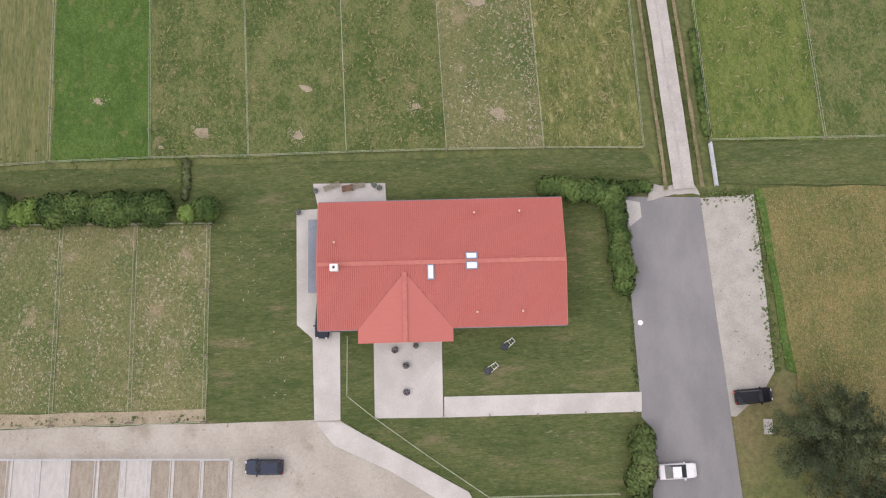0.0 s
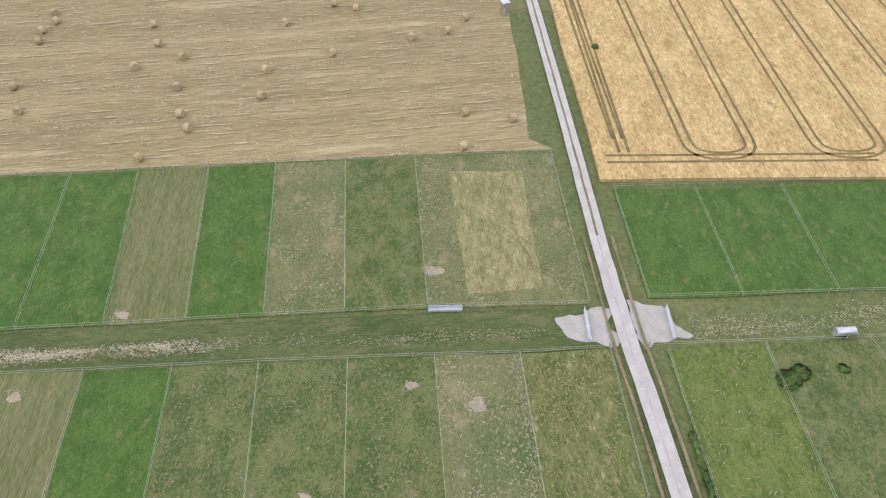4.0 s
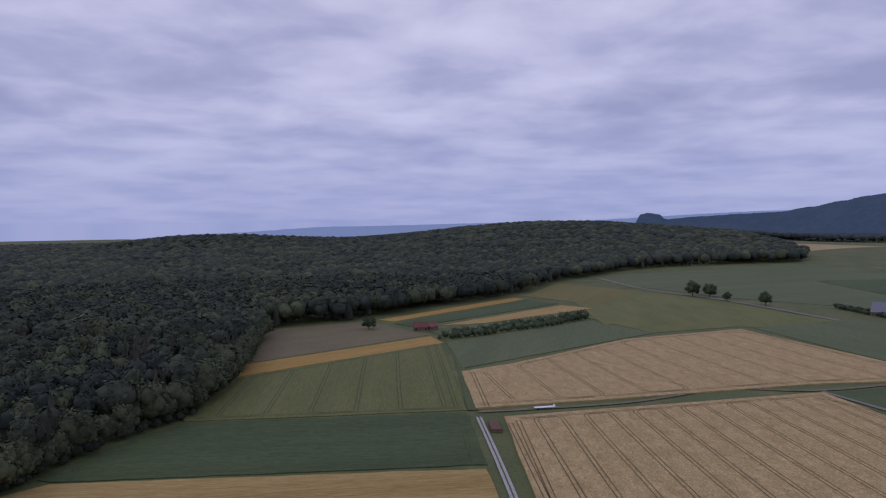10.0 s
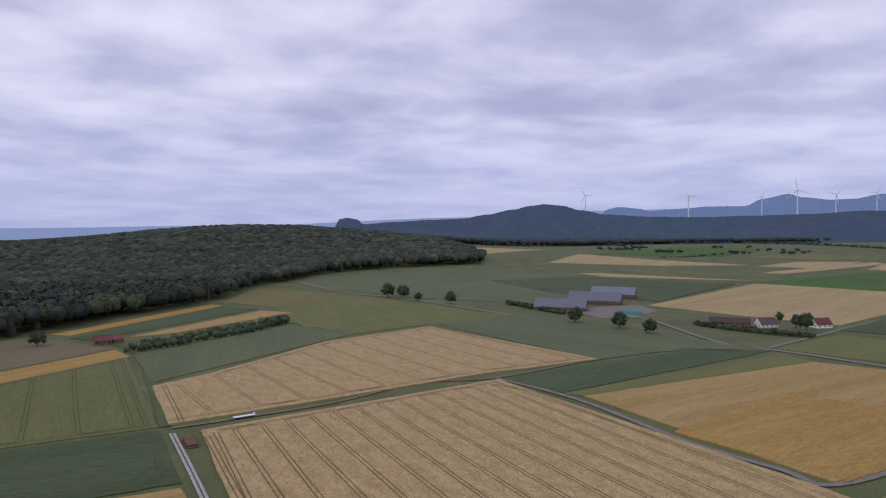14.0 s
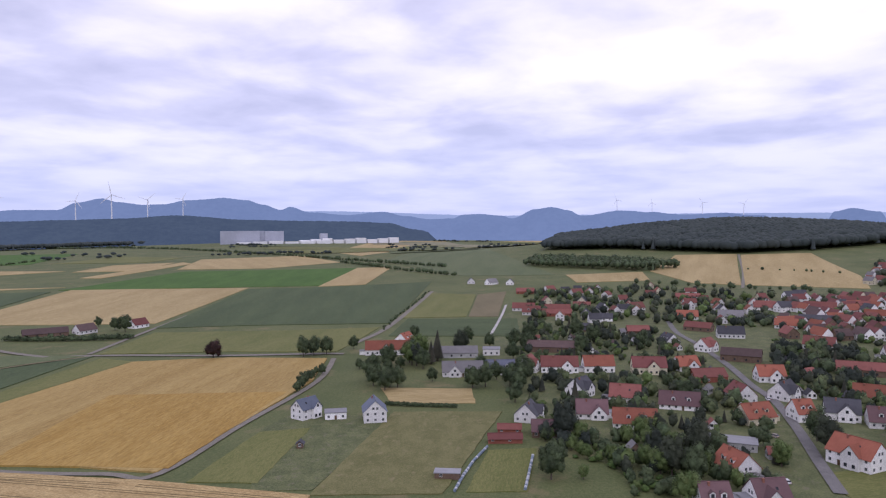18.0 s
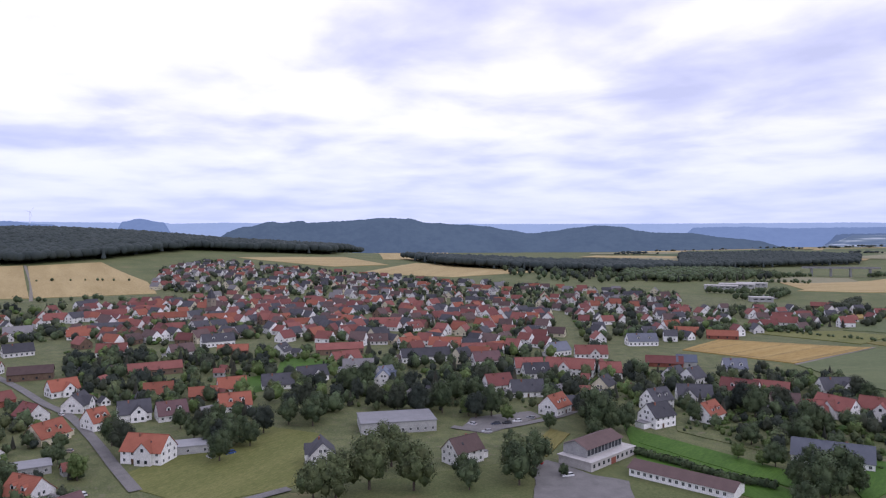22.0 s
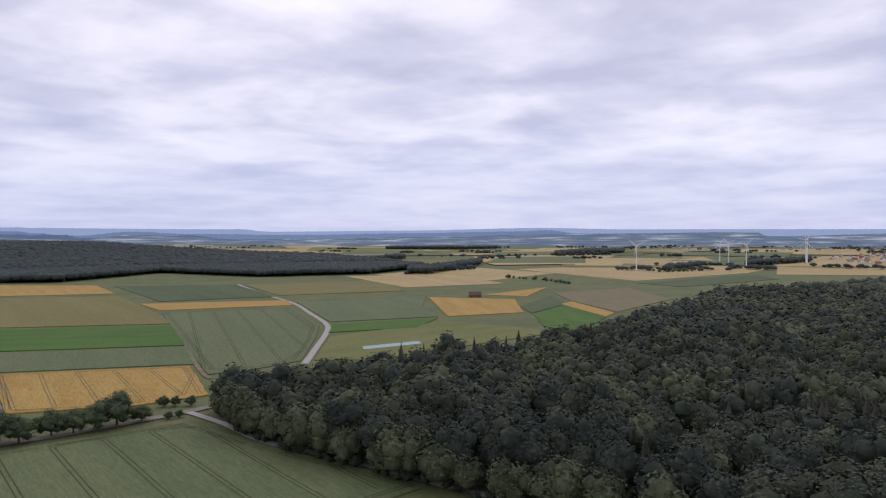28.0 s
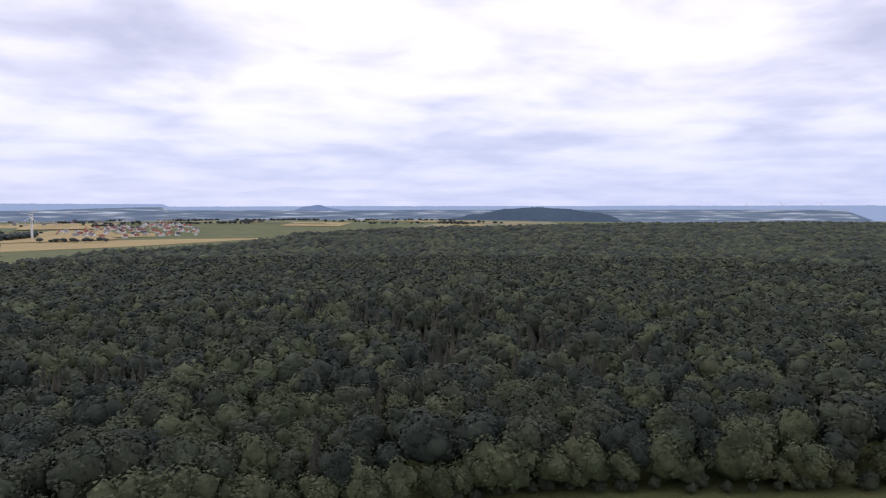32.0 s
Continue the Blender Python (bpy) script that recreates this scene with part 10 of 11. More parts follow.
def bench(x, y, turn, label, long=1.8):
    ob = thing("garden_bench", x, y, 0.08, turn, label, "bench")
    for i in range(4):
        part("seat_slat", box_mesh("seat_slat", POST, -long / 2, long / 2, -0.24 + i * 0.13, -0.14 + i * 0.13, 0.42, 0.46), None, ob)
    for i in range(3):
        part("back_slat", box_mesh("back_slat", POST, -long / 2, long / 2, 0.28, 0.31, 0.55 + i * 0.14, 0.64 + i * 0.14), None, ob)
    for s in (-1, 1):
        part("leg", box_mesh("leg", POST, s * (long / 2 - 0.15) - 0.04, s * (long / 2 - 0.15) + 0.04, -0.22, 0.3, -0.02, 0.42), None, ob)
    return ob


def table(x, y, turn):
    ob = thing("garden_table", x, y, 0.08, turn, "dark wooden garden table on the back patio", "table")
    part("tabletop", box_mesh("tabletop", DOOR, -0.7, 0.7, -0.4, 0.4, 0.7, 0.75), None, ob)
    for sx in (-0.6, 0.6):
        for sy in (-0.32, 0.32):
            part("leg", box_mesh("leg", DOOR, sx - 0.04, sx + 0.04, sy - 0.04, sy + 0.04, -0.02, 0.7), None, ob)
    return ob


gate(35.3, 24.9, -85, 5.7, "grey steel field gate standing open beside the track")
gate(21.9, 61.1, -90, 5.4, "grey steel gate at the grass track")
gate(34.5, 61.3, -90, 5.6, "grey steel gate at the crossing")
trough(0.6, 64.2, 1, 5.2)
tank(60.0, 59.1, 5)
planter(-5.5, 1.1, "dark round planter with a plant on the terrace", 0.42, "copper")
planter(-4.1, -0.8, "dark round planter with a plant on the terrace", 0.42, "copper")
planter(-2.9, 1.6, "dark round planter with a plant on the terrace", 0.36, "oak")
planter(-4.0, -4.0, "dark round planter with a plant on the terrace", 0.42, "copper")
planter(-7.7, 21.7, "dark round planter with a plant on the terrace", 0.36, "hedge")
planter(-8.4, 22.1, "dark round planter with a plant on the terrace", 0.36, "hedge")
planter(-15.9, 21.3, "dark round planter with a plant on the terrace", 0.36, "oak")
planter(-18.0, 18.5, "dark round planter with a plant on the terrace", 0.36, "oak")
bench(-13.8, 21.8, 20, "weathered log bench on the back patio", 2.2)
bench(-10.5, 21.9, 8, "dark wooden bench on the back patio")
table(-11.8, 21.6, 10)


def lawn_trolley(x, y, turn):
    """A low dark basin with a pale rod frame behind it."""
    ob = thing("plant_trolley", x, y, 0.02, turn, "low dark plant basin on a pale rod frame on the lawn", "planter", "lawn planters")
    bm = bmesh.new()
    bmesh.ops.create_cone(bm, cap_ends=True, segments=14, radius1=0.34, radius2=0.46, depth=0.4, matrix=pose(-0.5, 0, 0.3))
    part("basin", bm, GLASS, ob, "dark round basin")
    for s in (-1, 1):
        part("rod", tube_mesh("rod", FRAME, (-0.6, s * 0.4, 0.15), (0.95, s * 0.28, 0.5), 0.04), None, ob)
    for px in (0.25, 0.6, 0.95):
        part("cross_rod", tube_mesh("cross_rod", FRAME, (px, -0.34, 0.4), (px, 0.34, 0.4), 0.035), None, ob)
    v, f = cards(np.random.default_rng(9), np.array([0.55, 0, 0.35]), np.array([0.3, 0.2, 0.2]), 26, 0.09)
    part("plant", big_mesh("plant", v, f, [LEAF["oak"]]), None, ob)
    for px in (-0.5, 0.8):
        part("foot", tube_mesh("foot", POST, (px, 0, -0.05), (px, 0, 0.3), 0.06), None, ob)
    return ob


lawn_trolley(8.5, 1.8, 38)
lawn_trolley(6.4, -1.2, 38)
tagged(new("path_lamp", tube_mesh("path_lamp", POST, (0.5, -7.0, -0.05), (0.5, -7.0, 0.7), 0.12, 8)), "short dark path lamp beside the concrete path", "lamp", "path lamps")
tagged(new("path_lamp", tube_mesh("path_lamp", POST, (6.2, -6.8, -0.05), (6.2, -6.8, 0.7), 0.12, 8)), "short dark path lamp beside the concrete path", "lamp", "path lamps")
tagged(new("path_lamp", tube_mesh("path_lamp", POST, (12.1, -6.7, -0.05), (12.1, -6.7, 0.7), 0.12, 8)), "short dark path lamp beside the concrete path", "lamp", "path lamps")
tagged(new("path_lamp", tube_mesh("path_lamp", POST, (18.0, -6.5, -0.05), (18.0, -6.5, 0.7), 0.12, 8)), "short dark path lamp beside the concrete path", "lamp", "path lamps")
tagged(new("path_lamp", tube_mesh("path_lamp", POST, (24.0, -6.4, -0.05), (24.0, -6.4, 0.7), 0.12, 8)), "short dark path lamp beside the concrete path", "lamp", "path lamps")
tagged(new("manhole_cover", tube_mesh("manhole_cover", FRAME, (25.2, 4.5, 0.05), (25.2, 4.5, 0.2), 0.36, 18)), "white round cover at the car park edge", "cover")
tagged(new("stone_slab", box_mesh("stone_slab", M["concrete"], -38.8, -34.8, 20.6, 21.8, 0, 0.15)), "grey stone slab behind the bushes", "slab")
tagged(new("stone_slab", box_mesh("stone_slab", M["concrete"], 39.9, 40.9, -9.1, -7.3, 0, 0.3)), "grey stone slab under the tree", "slab")


def pen(x0, y0, x1, y1):
    """A row of open horse stalls: sand floor and steel rails."""
    ob = thing("stall_row", x0, y0, 0, 0, "row of open stalls with concrete strips and steel rails", "stalls")
    w, d = x1 - x0, y1 - y0
    part("floor", box_mesh("floor", M["yard"], 0, w, 0, d, 0.02, 0.195), None, ob)
    lines = (0.0, 0.08, 0.195, 0.29, 0.381, 0.477, 0.57, 0.652, 0.738, 0.812, 0.908, 1.0)
    for i, u in enumerate(lines):
        px = w * u
        k = 0.32 if i == 7 else 0.16
        part("kerb", box_mesh("kerb", M["slab"], px - k, px + k, 0, d - 0.15, 0.195, 0.3), None, ob)
        part("rail", tube_mesh("rail", STEEL, (px, 0, 1.2), (px, d, 1.2), 0.05), None, ob)
        for py in (0.1, d * 0.5, d - 0.1):
            part("post", tube_mesh("post", STEEL, (px, py, 0), (px, py, 1.3), 0.05), None, ob)
        if i:
            m = M["slab" if i in (4, 5, 8) else "stall"]
            part("stall_floor", box_mesh("stall_floor", m, w * lines[i - 1] + 0.17, px - 0.17, 0, d - 0.2, 0.195, 0.235), None, ob)
    for z in (0.7, 1.2):
        part("front_rail", tube_mesh("front_rail", STEEL, (0, d, z), (w, d, z), 0.05), None, ob)
    return ob


pen(-62.6, -26.6, -25.2, -12.0)


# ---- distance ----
def distance_material(name, body, haze_glow):
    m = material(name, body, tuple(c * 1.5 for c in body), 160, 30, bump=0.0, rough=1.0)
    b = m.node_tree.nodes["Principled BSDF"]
    # the haze of the air is painted on as a bluish emission
    b.inputs["Emission Color"].default_value = (*haze_glow, 1)
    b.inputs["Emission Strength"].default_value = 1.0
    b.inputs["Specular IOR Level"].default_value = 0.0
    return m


# the second colour of each range is emission in place of haze
FAR_BLUE = distance_material("pale_blue_haze_glow", (0.03, 0.035, 0.045), (0.25, 0.32, 0.48))
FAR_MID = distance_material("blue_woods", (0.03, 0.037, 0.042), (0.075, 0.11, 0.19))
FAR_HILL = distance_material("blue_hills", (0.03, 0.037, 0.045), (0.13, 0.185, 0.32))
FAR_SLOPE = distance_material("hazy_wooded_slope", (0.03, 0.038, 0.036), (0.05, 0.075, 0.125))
FAR_WOOD = distance_material("haze_tinted_wooded_hills", (0.026, 0.034, 0.03), (0.036, 0.055, 0.1))


def crest(line, a, rough):
    """The height in degrees at bearing a of a skyline through (bearing, height) places."""
    e = line[-1][1] if a > line[-1][0] else line[0][1]
    for (a0, e0), (a1, e1) in zip(line, line[1:]):
        if a0 <= a <= a1:
            u = (a - a0) / max(a1 - a0, 1e-6)
            e = e0 + (e1 - e0) * u * u * (3 - 2 * u)
            break
    return e + rough * (0.6 * noise.noise((a * 1.3, 5.0, 1.0)) + 0.5 * noise.noise((a * 5.0, 3.0, 4.0)) + 0.4 * noise.noise((a * 14.0, 3.0, 4.0)))


def ridge(name, label, mat, dist, line, rough=0.05, fade=1.5, drop=-1.6):
    """A far range of hills; line: bearings and heights in degrees over the eye's level."""
    a0, a1 = line[0][0], line[-1][0]
    verts, faces = [], []
    n = int((a1 - a0) / 0.09)
    for i in range(n + 1):
        a = a0 + (a1 - a0) * i / n
        e = crest(line, a, rough)
        k = min(1.0, (a - a0) / fade, (a1 - a) / fade)
        e = drop + (e - drop) * k
        s, c = math.sin(radians(a)), math.cos(radians(a))
        top = EYE[2] + dist * math.tan(radians(e))
        for r, z in ((dist - 420, -30), (dist - 210, -30 + (top + 30) * 0.62), (dist - 60, -30 + (top + 30) * 0.93), (dist, top), (dist + 120, top), (dist + 190, -30)):
            verts.append((r * s, r * c, z))
        if i:
            o = 6 * i
            for j in range(5):
                faces.append((o - 6 + j, o - 5 + j, o + 1 + j, o + j))
    ob = new(name, pydata(name, verts, faces, mat))
    for p in ob.data.polygons:
        p.use_smooth = True
    return tagged(ob, label, "hills", kind="structure")


ridge("blue_woods", "dark wooded rises across the valley with painted blue haze", FAR_MID, 4250, ((152.7, -0.38), (156.4, -0.26), (162.2, -0.13), (168.4, -0.3), (177.0, -0.26), (185.9, -0.33), (194.7, -0.18), (203.3, -0.36), (204.1, -0.58), (209.0, -0.62), (211.3, -0.44), (214.9, -0.79), (220.6, -0.96), (224.1, -0.89)), 0.09, 2.0)
ridge("blue_woods", "wooded line far beyond the valley with painted blue haze", FAR_HILL, 4400, ((143.2, 0.2), (148.1, 0.27), (152.7, 0.13), (154.0, 0.17), (158.3, 0.18), (164.3, 0.02), (172.7, 0.07), (181.4, -0.05), (190.3, 0.1), (199.1, -0.05), (204.1, -0.42), (207.4, -0.15), (211.7, -0.35), (219.8, -0.48), (228.4, -0.38), (237.3, -0.26), (239.5, -0.17), (241.7, -0.44), (246.1, -0.52)), 0.07, 2.0)
ridge("distant_hills", "hills on the horizon in painted pale blue haze", FAR_BLUE, 4700, ((32.7, 1.11), (46.0, 1.32), (63.0, 1.31), (78.6, 0.85), (91.9, 0.86), (104.9, 0.76), (105.0, 0.7), (108.9, 0.77), (113.4, 0.72), (126.6, 0.62), (135.5, 0.58), (144.0, 0.54), (155.8, 0.52), (160.3, 0.37), (172.7, 0.29), (190.3, 0.28), (215.1, 0.01), (217.7, -0.21), (228.4, -0.16), (238.6, 0.01), (246.1, -0.13), (266.5, -0.17), (267.1, -0.36), (284.3, -0.28), (297.6, -0.23), (306.1, -0.16), (320.3, -0.08), (326.0, -1.2), (332.0, -1.2), (340.0, -0.75), (350.0, -0.3), (365.0, -0.1), (385.0, 0.6), (392.7, 1.11)), 0.04, 0.001)
ridge("blue_hills", "forested hills beyond the plain with painted blue haze", FAR_HILL, 4450, ((33.1, 0.8), (34.0, 1.03), (35.8, 1.39), (37.1, 1.26), (38.0, 1.08), (39.8, 1.22), (42.5, 1.4), (44.7, 1.41), (46.0, 1.94), (47.6, 2.25), (48.7, 1.98), (50.4, 1.81), (51.7, 1.85), (53.4, 2.15), (54.7, 2.23), (56.0, 2.36), (57.7, 2.18), (59.0, 1.83), (60.3, 1.43), (61.0, 1.65), (62.6, 1.22), (65.4, 1.0), (68.3, 1.24), (70.0, 0.89), (72.1, 0.62), (73.8, 0.66), (74.7, 0.96), (76.0, 1.0), (77.7, 0.86), (78.6, 0.63), (80.4, 1.33), (81.7, 1.5), (83.0, 1.23), (84.1, 0.77), (87.0, 1.16), (89.2, 1.01), (91.9, 0.77), (94.6, 0.88), (96.3, 0.69), (98.9, 0.5)), 0.05)
ridge("blue_hills", "small hill far behind the woods with painted blue haze", FAR_HILL, 4480, ((100.2, 0.4), (101.9, 0.87), (102.8, 1.08), (104.4, 0.81), (106.1, 0.41)), 0.04)
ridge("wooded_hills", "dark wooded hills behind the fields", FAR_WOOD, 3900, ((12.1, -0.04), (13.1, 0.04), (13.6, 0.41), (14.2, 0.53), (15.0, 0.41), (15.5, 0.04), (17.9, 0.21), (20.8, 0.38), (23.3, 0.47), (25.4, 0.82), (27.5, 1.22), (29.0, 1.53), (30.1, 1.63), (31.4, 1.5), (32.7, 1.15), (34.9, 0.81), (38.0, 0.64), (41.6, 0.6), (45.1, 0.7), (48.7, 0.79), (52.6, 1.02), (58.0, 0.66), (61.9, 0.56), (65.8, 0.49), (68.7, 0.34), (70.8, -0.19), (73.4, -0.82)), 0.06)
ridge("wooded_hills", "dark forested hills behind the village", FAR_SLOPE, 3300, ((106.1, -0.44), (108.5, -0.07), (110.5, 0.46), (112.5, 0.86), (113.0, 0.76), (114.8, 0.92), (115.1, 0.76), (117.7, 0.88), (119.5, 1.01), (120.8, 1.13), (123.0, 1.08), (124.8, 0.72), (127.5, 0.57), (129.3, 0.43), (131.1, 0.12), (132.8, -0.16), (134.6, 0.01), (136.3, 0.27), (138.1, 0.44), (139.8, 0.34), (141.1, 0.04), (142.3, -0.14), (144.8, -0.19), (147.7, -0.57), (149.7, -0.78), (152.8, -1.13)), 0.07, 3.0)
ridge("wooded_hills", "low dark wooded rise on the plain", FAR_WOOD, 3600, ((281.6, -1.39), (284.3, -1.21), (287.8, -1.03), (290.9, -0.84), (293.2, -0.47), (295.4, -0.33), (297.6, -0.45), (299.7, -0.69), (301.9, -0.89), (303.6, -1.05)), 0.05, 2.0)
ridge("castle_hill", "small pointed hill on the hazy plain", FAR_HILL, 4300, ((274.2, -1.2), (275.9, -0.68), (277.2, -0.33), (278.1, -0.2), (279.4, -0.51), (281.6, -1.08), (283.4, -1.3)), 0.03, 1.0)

# blue emission over the field and wood strips, painted in for the air
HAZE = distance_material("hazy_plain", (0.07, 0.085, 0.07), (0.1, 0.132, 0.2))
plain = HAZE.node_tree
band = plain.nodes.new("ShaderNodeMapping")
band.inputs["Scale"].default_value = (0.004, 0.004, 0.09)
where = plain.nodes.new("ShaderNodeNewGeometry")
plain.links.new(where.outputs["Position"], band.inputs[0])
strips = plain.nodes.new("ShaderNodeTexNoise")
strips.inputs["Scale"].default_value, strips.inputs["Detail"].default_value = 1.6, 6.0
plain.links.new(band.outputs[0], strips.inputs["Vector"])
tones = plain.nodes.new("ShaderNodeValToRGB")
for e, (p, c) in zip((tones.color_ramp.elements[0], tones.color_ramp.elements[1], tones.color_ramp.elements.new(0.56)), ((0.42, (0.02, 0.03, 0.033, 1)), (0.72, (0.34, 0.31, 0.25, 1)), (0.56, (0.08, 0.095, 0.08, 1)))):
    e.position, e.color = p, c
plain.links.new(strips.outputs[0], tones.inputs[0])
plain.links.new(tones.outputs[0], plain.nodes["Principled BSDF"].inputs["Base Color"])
ridge("hazy_plain", "far plain with pale fields, dark woods and painted haze", HAZE, 3700, ((152.7, -0.42), (160.3, -0.37), (168.4, -0.26), (181.4, -0.36), (194.7, -0.27), (204.1, -0.73), (207.4, -0.4), (215.7, -0.8), (228.4, -0.69), (241.7, -0.48), (254.7, -0.37), (255.6, -0.68), (266.5, -0.41), (267.1, -0.65), (279.8, -0.64), (288.7, -0.58), (299.7, -0.52), (310.2, -0.46), (320.3, -0.4)), 0.04, 3.0, -1.7)


def far_fields(label, seed, a0, a1, r0, r1, count, mats):
    """Many small field patches on the far plain."""
    rng = np.random.default_rng(seed)
    verts, faces, slots = [], [], []
    for i in range(count):
        a = radians(rng.uniform(a0, a1))
        r = r0 * (r1 / r0) ** rng.random()
        x, y = r * math.sin(a), r * math.cos(a)
        t = rng.uniform(-0.25, 0.25) + a
        w, h = rng.uniform(60, 190) * r / 2500, rng.uniform(60, 160) * r / 1800
        q = []
        for u, v in ((-w, -h), (w, -h), (w * rng.uniform(0.8, 1.2), h), (-w, h)):
            px, py = x + u * math.cos(t) + v * math.sin(t), y - u * math.sin(t) + v * math.cos(t)
            q.append((px, py, terrain(px, py) + 1.0 + 0.012 * i))
        faces.append(tuple(range(len(verts), len(verts) + 4)))
        verts += q
        slots.append(int(rng.integers(len(mats))))
    me = pydata("far_fields", verts, faces, M[mats[0]])
    for m in mats[1:]:
        me.materials.append(M[m])
    me.polygons.foreach_set("material_index", slots)
    return tagged(new("far_fields", me), label, "field", kind="stuff")


far_fields("patchwork of far tan and green fields on the plain", 3, 196, 262, 1750, 3250, 130, ("tan", "oliveripe", "pale", "tan", "greygreen", "yellowgreen"))
far_fields("patchwork of far hazy fields", 4, 262, 296, 2300, 3250, 40, ("tan", "oliveripe", "pale", "greygreen"))
far_fields("patchwork of far fields in the valley", 5, 140, 172, 2300, 3250, 50, ("tan", "pale", "greygreen", "darkgreen"))
far_fields("patchwork of far fields below the blue hills", 6, 60, 92, 2000, 4200, 50, ("tan", "pale", "greygreen", "yellowgreen"))


def far_woods(label, seed, a0, a1, r0, r1, count):
    rng = np.random.default_rng(seed)
    vs, fs, ns, n = [], [], [], 0
    for _ in range(count):
        a = radians(rng.uniform(a0, a1))
        r = r0 * (r1 / r0) ** rng.random()
        x, y = r * math.sin(a), r * math.cos(a)
        t = rng.uniform(-0.4, 0.4) + a
        long = rng.uniform(30, 110) * r / 2200
        for _ in range(int(rng.integers(6, 22))):
            u, w = rng.uniform(-long, long), rng.uniform(-9, 9)
            px, py = x + u * math.cos(t) + w * math.sin(t), y - u * math.sin(t) + w * math.cos(t)
            v, f, nv = proto("oak", 0)[rng.integers(6)]
            h = rng.uniform(6, 12)
            ns.append(nv)
            vs.append(v * (h * 2.2, h * 2.2, h) + (px, py, terrain(px, py)))
            fs.append(f + n)
            n += len(v)
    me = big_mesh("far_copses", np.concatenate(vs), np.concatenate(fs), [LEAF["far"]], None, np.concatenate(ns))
    return tagged(new("far_copses", me), label, "trees", kind="stuff")


far_woods("scattered dark copses and hedges on the plain", 11, 200, 262, 1500, 3250, 60)
far_woods("scattered dark copses on the hazy plain", 12, 262, 292, 2300, 3250, 24)
far_woods("scattered dark copses in the valley", 13, 140, 158, 2000, 3250, 16)
far_woods("scattered dark copses among far fields", 14, 20, 92, 1900, 3600, 40)


def treeline(name, label, tall, gap, *points, mat="oak", grade=1):
    """A row of trees along a line, as one mass."""
    rng = np.random.default_rng(int(abs(points[0][0])) + 5)
    vs, fs, ns, n = [], [], [], 0
    for (x0, y0), (x1, y1) in zip(points, points[1:]):
        k = max(1, int(math.hypot(x1 - x0, y1 - y0) / gap))
        for i in range(k):
            u = (i + rng.uniform(0.1, 0.9)) / k
            px, py = x0 + (x1 - x0) * u + rng.uniform(-1.5, 1.5), y0 + (y1 - y0) * u + rng.uniform(-1.5, 1.5)
            v, f, nv = proto("oak", grade)[rng.integers(6)]
            ns.append(nv)
            h = tall * rng.uniform(0.6, 1.15)
            w = h * rng.uniform(1.1, 1.5)
            vs.append((v - (0, 0, 0.22)) * (w, w, h) + (px, py, terrain(px, py)))
            fs.append(f + n)
            n += len(v)
    me = big_mesh(name, np.concatenate(vs), np.concatenate(fs), [LEAF[mat]], None, np.concatenate(ns))
    return tagged(new(name, me), label, "trees", kind="stuff")


treeline("tree_row", "long dark row of trees along a far road", 11, 9, (2997, 3378), (2176, 2100), (1917, 1488), (1772, 1156), (1662, 919), (1500, 684), (1378, 509), (1289, 387))
treeline("tree_row", "dark row of trees meeting the village", 10, 9, (1431, 672), (1223, 452), (1115, 317))
treeline("tree_row", "dark field copse in a row", 15, 4.5, (-138, -1155), (-200, -1070), (-295, -985), mat="forest")
treeline("hedgerow", "dark shrubs along the field copse", 9, 4, (-133, -1124), (-195, -1042), (-289, -959), mat="forest")
treeline("hedgerow", "broad dark hedgerow between green fields", 9, 4.5, (-20, 543), (9, 559), (37, 584), (67, 605), (108, 652))
treeline("hedgerow", "broad dark hedgerow between green fields", 9, 4.5, (-17, 553), (18, 581), (70, 632), (110, 667))
treeline("hedgerow", "row of bushes along the straight village road", 4, 9, (574, 231), (685, 254), (895, 292))
treeline("hedgerow", "dark hedge round the farm buildings", 7, 6, (360, 707), (393, 657), (422, 658))
treeline("hedgerow", "dark hedge before the old farm", 6, 6, (449, 510), (468, 465), (488, 418))
treeline("hedgerow", "bushes before the wood", 7, 9, (1080, 1349), (1158, 1347), (1329, 1407))
treeline("hedgerow", "row of trees behind the ripe fields", 11, 12, (1021, 36), (1003, -18), (972, -73), (955, -159), (903, -222))
treeline("hedgerow", "row of small trees across a ripe field", 7, 16, (1202, -127), (1177, -196), (1138, -257))
treeline("tree_row", "dark trees beside the factory halls", 14, 6, (601, -888), (547, -907), (514, -948))
treeline("tree_row", "dark trees beside the factory halls", 13, 6, (519, -835), (494, -892), (524, -975))
treeline("tree_row", "broad dark copse behind the village end", 13, 5, (398, -833), (390, -848), (405, -914), mat="forest")
treeline("tree_row", "broad dark copse behind the village end", 11, 5, (387, -802), (382, -864), mat="forest")
treeline("hedgerow", "dark trees behind the golden field", 9, 4.5, (394, -590), (355, -583), (344, -621), (315, -618))
treeline("hedgerow", "dark hedge at the village end", 5, 5, (342, -603), (286, -614), (246, -622))
treeline("hedgerow", "bushes among the slope fields", 6, 6, (357, -839), (353, -875))
treeline("tree_row", "small dark copse on the crest field", 15, 7, (65, -1492), (-14, -1662), mat="forest")
treeline("hedgerow", "dark hedge below the viaduct", 8, 7, (677, -1140), (594, -1172))
treeline("tree_row", "dark trees at the end of the viaduct", 15, 7, (735, -1267), (690, -1311), (684, -1350))
treeline("tree_row", "dark trees at the end of the viaduct", 13, 7, (611, -1419), (609, -1546), (568, -1744))
treeline("hedgerow", "dark trees at the valley edge", 9, 9, (668, -1113), (608, -1201))
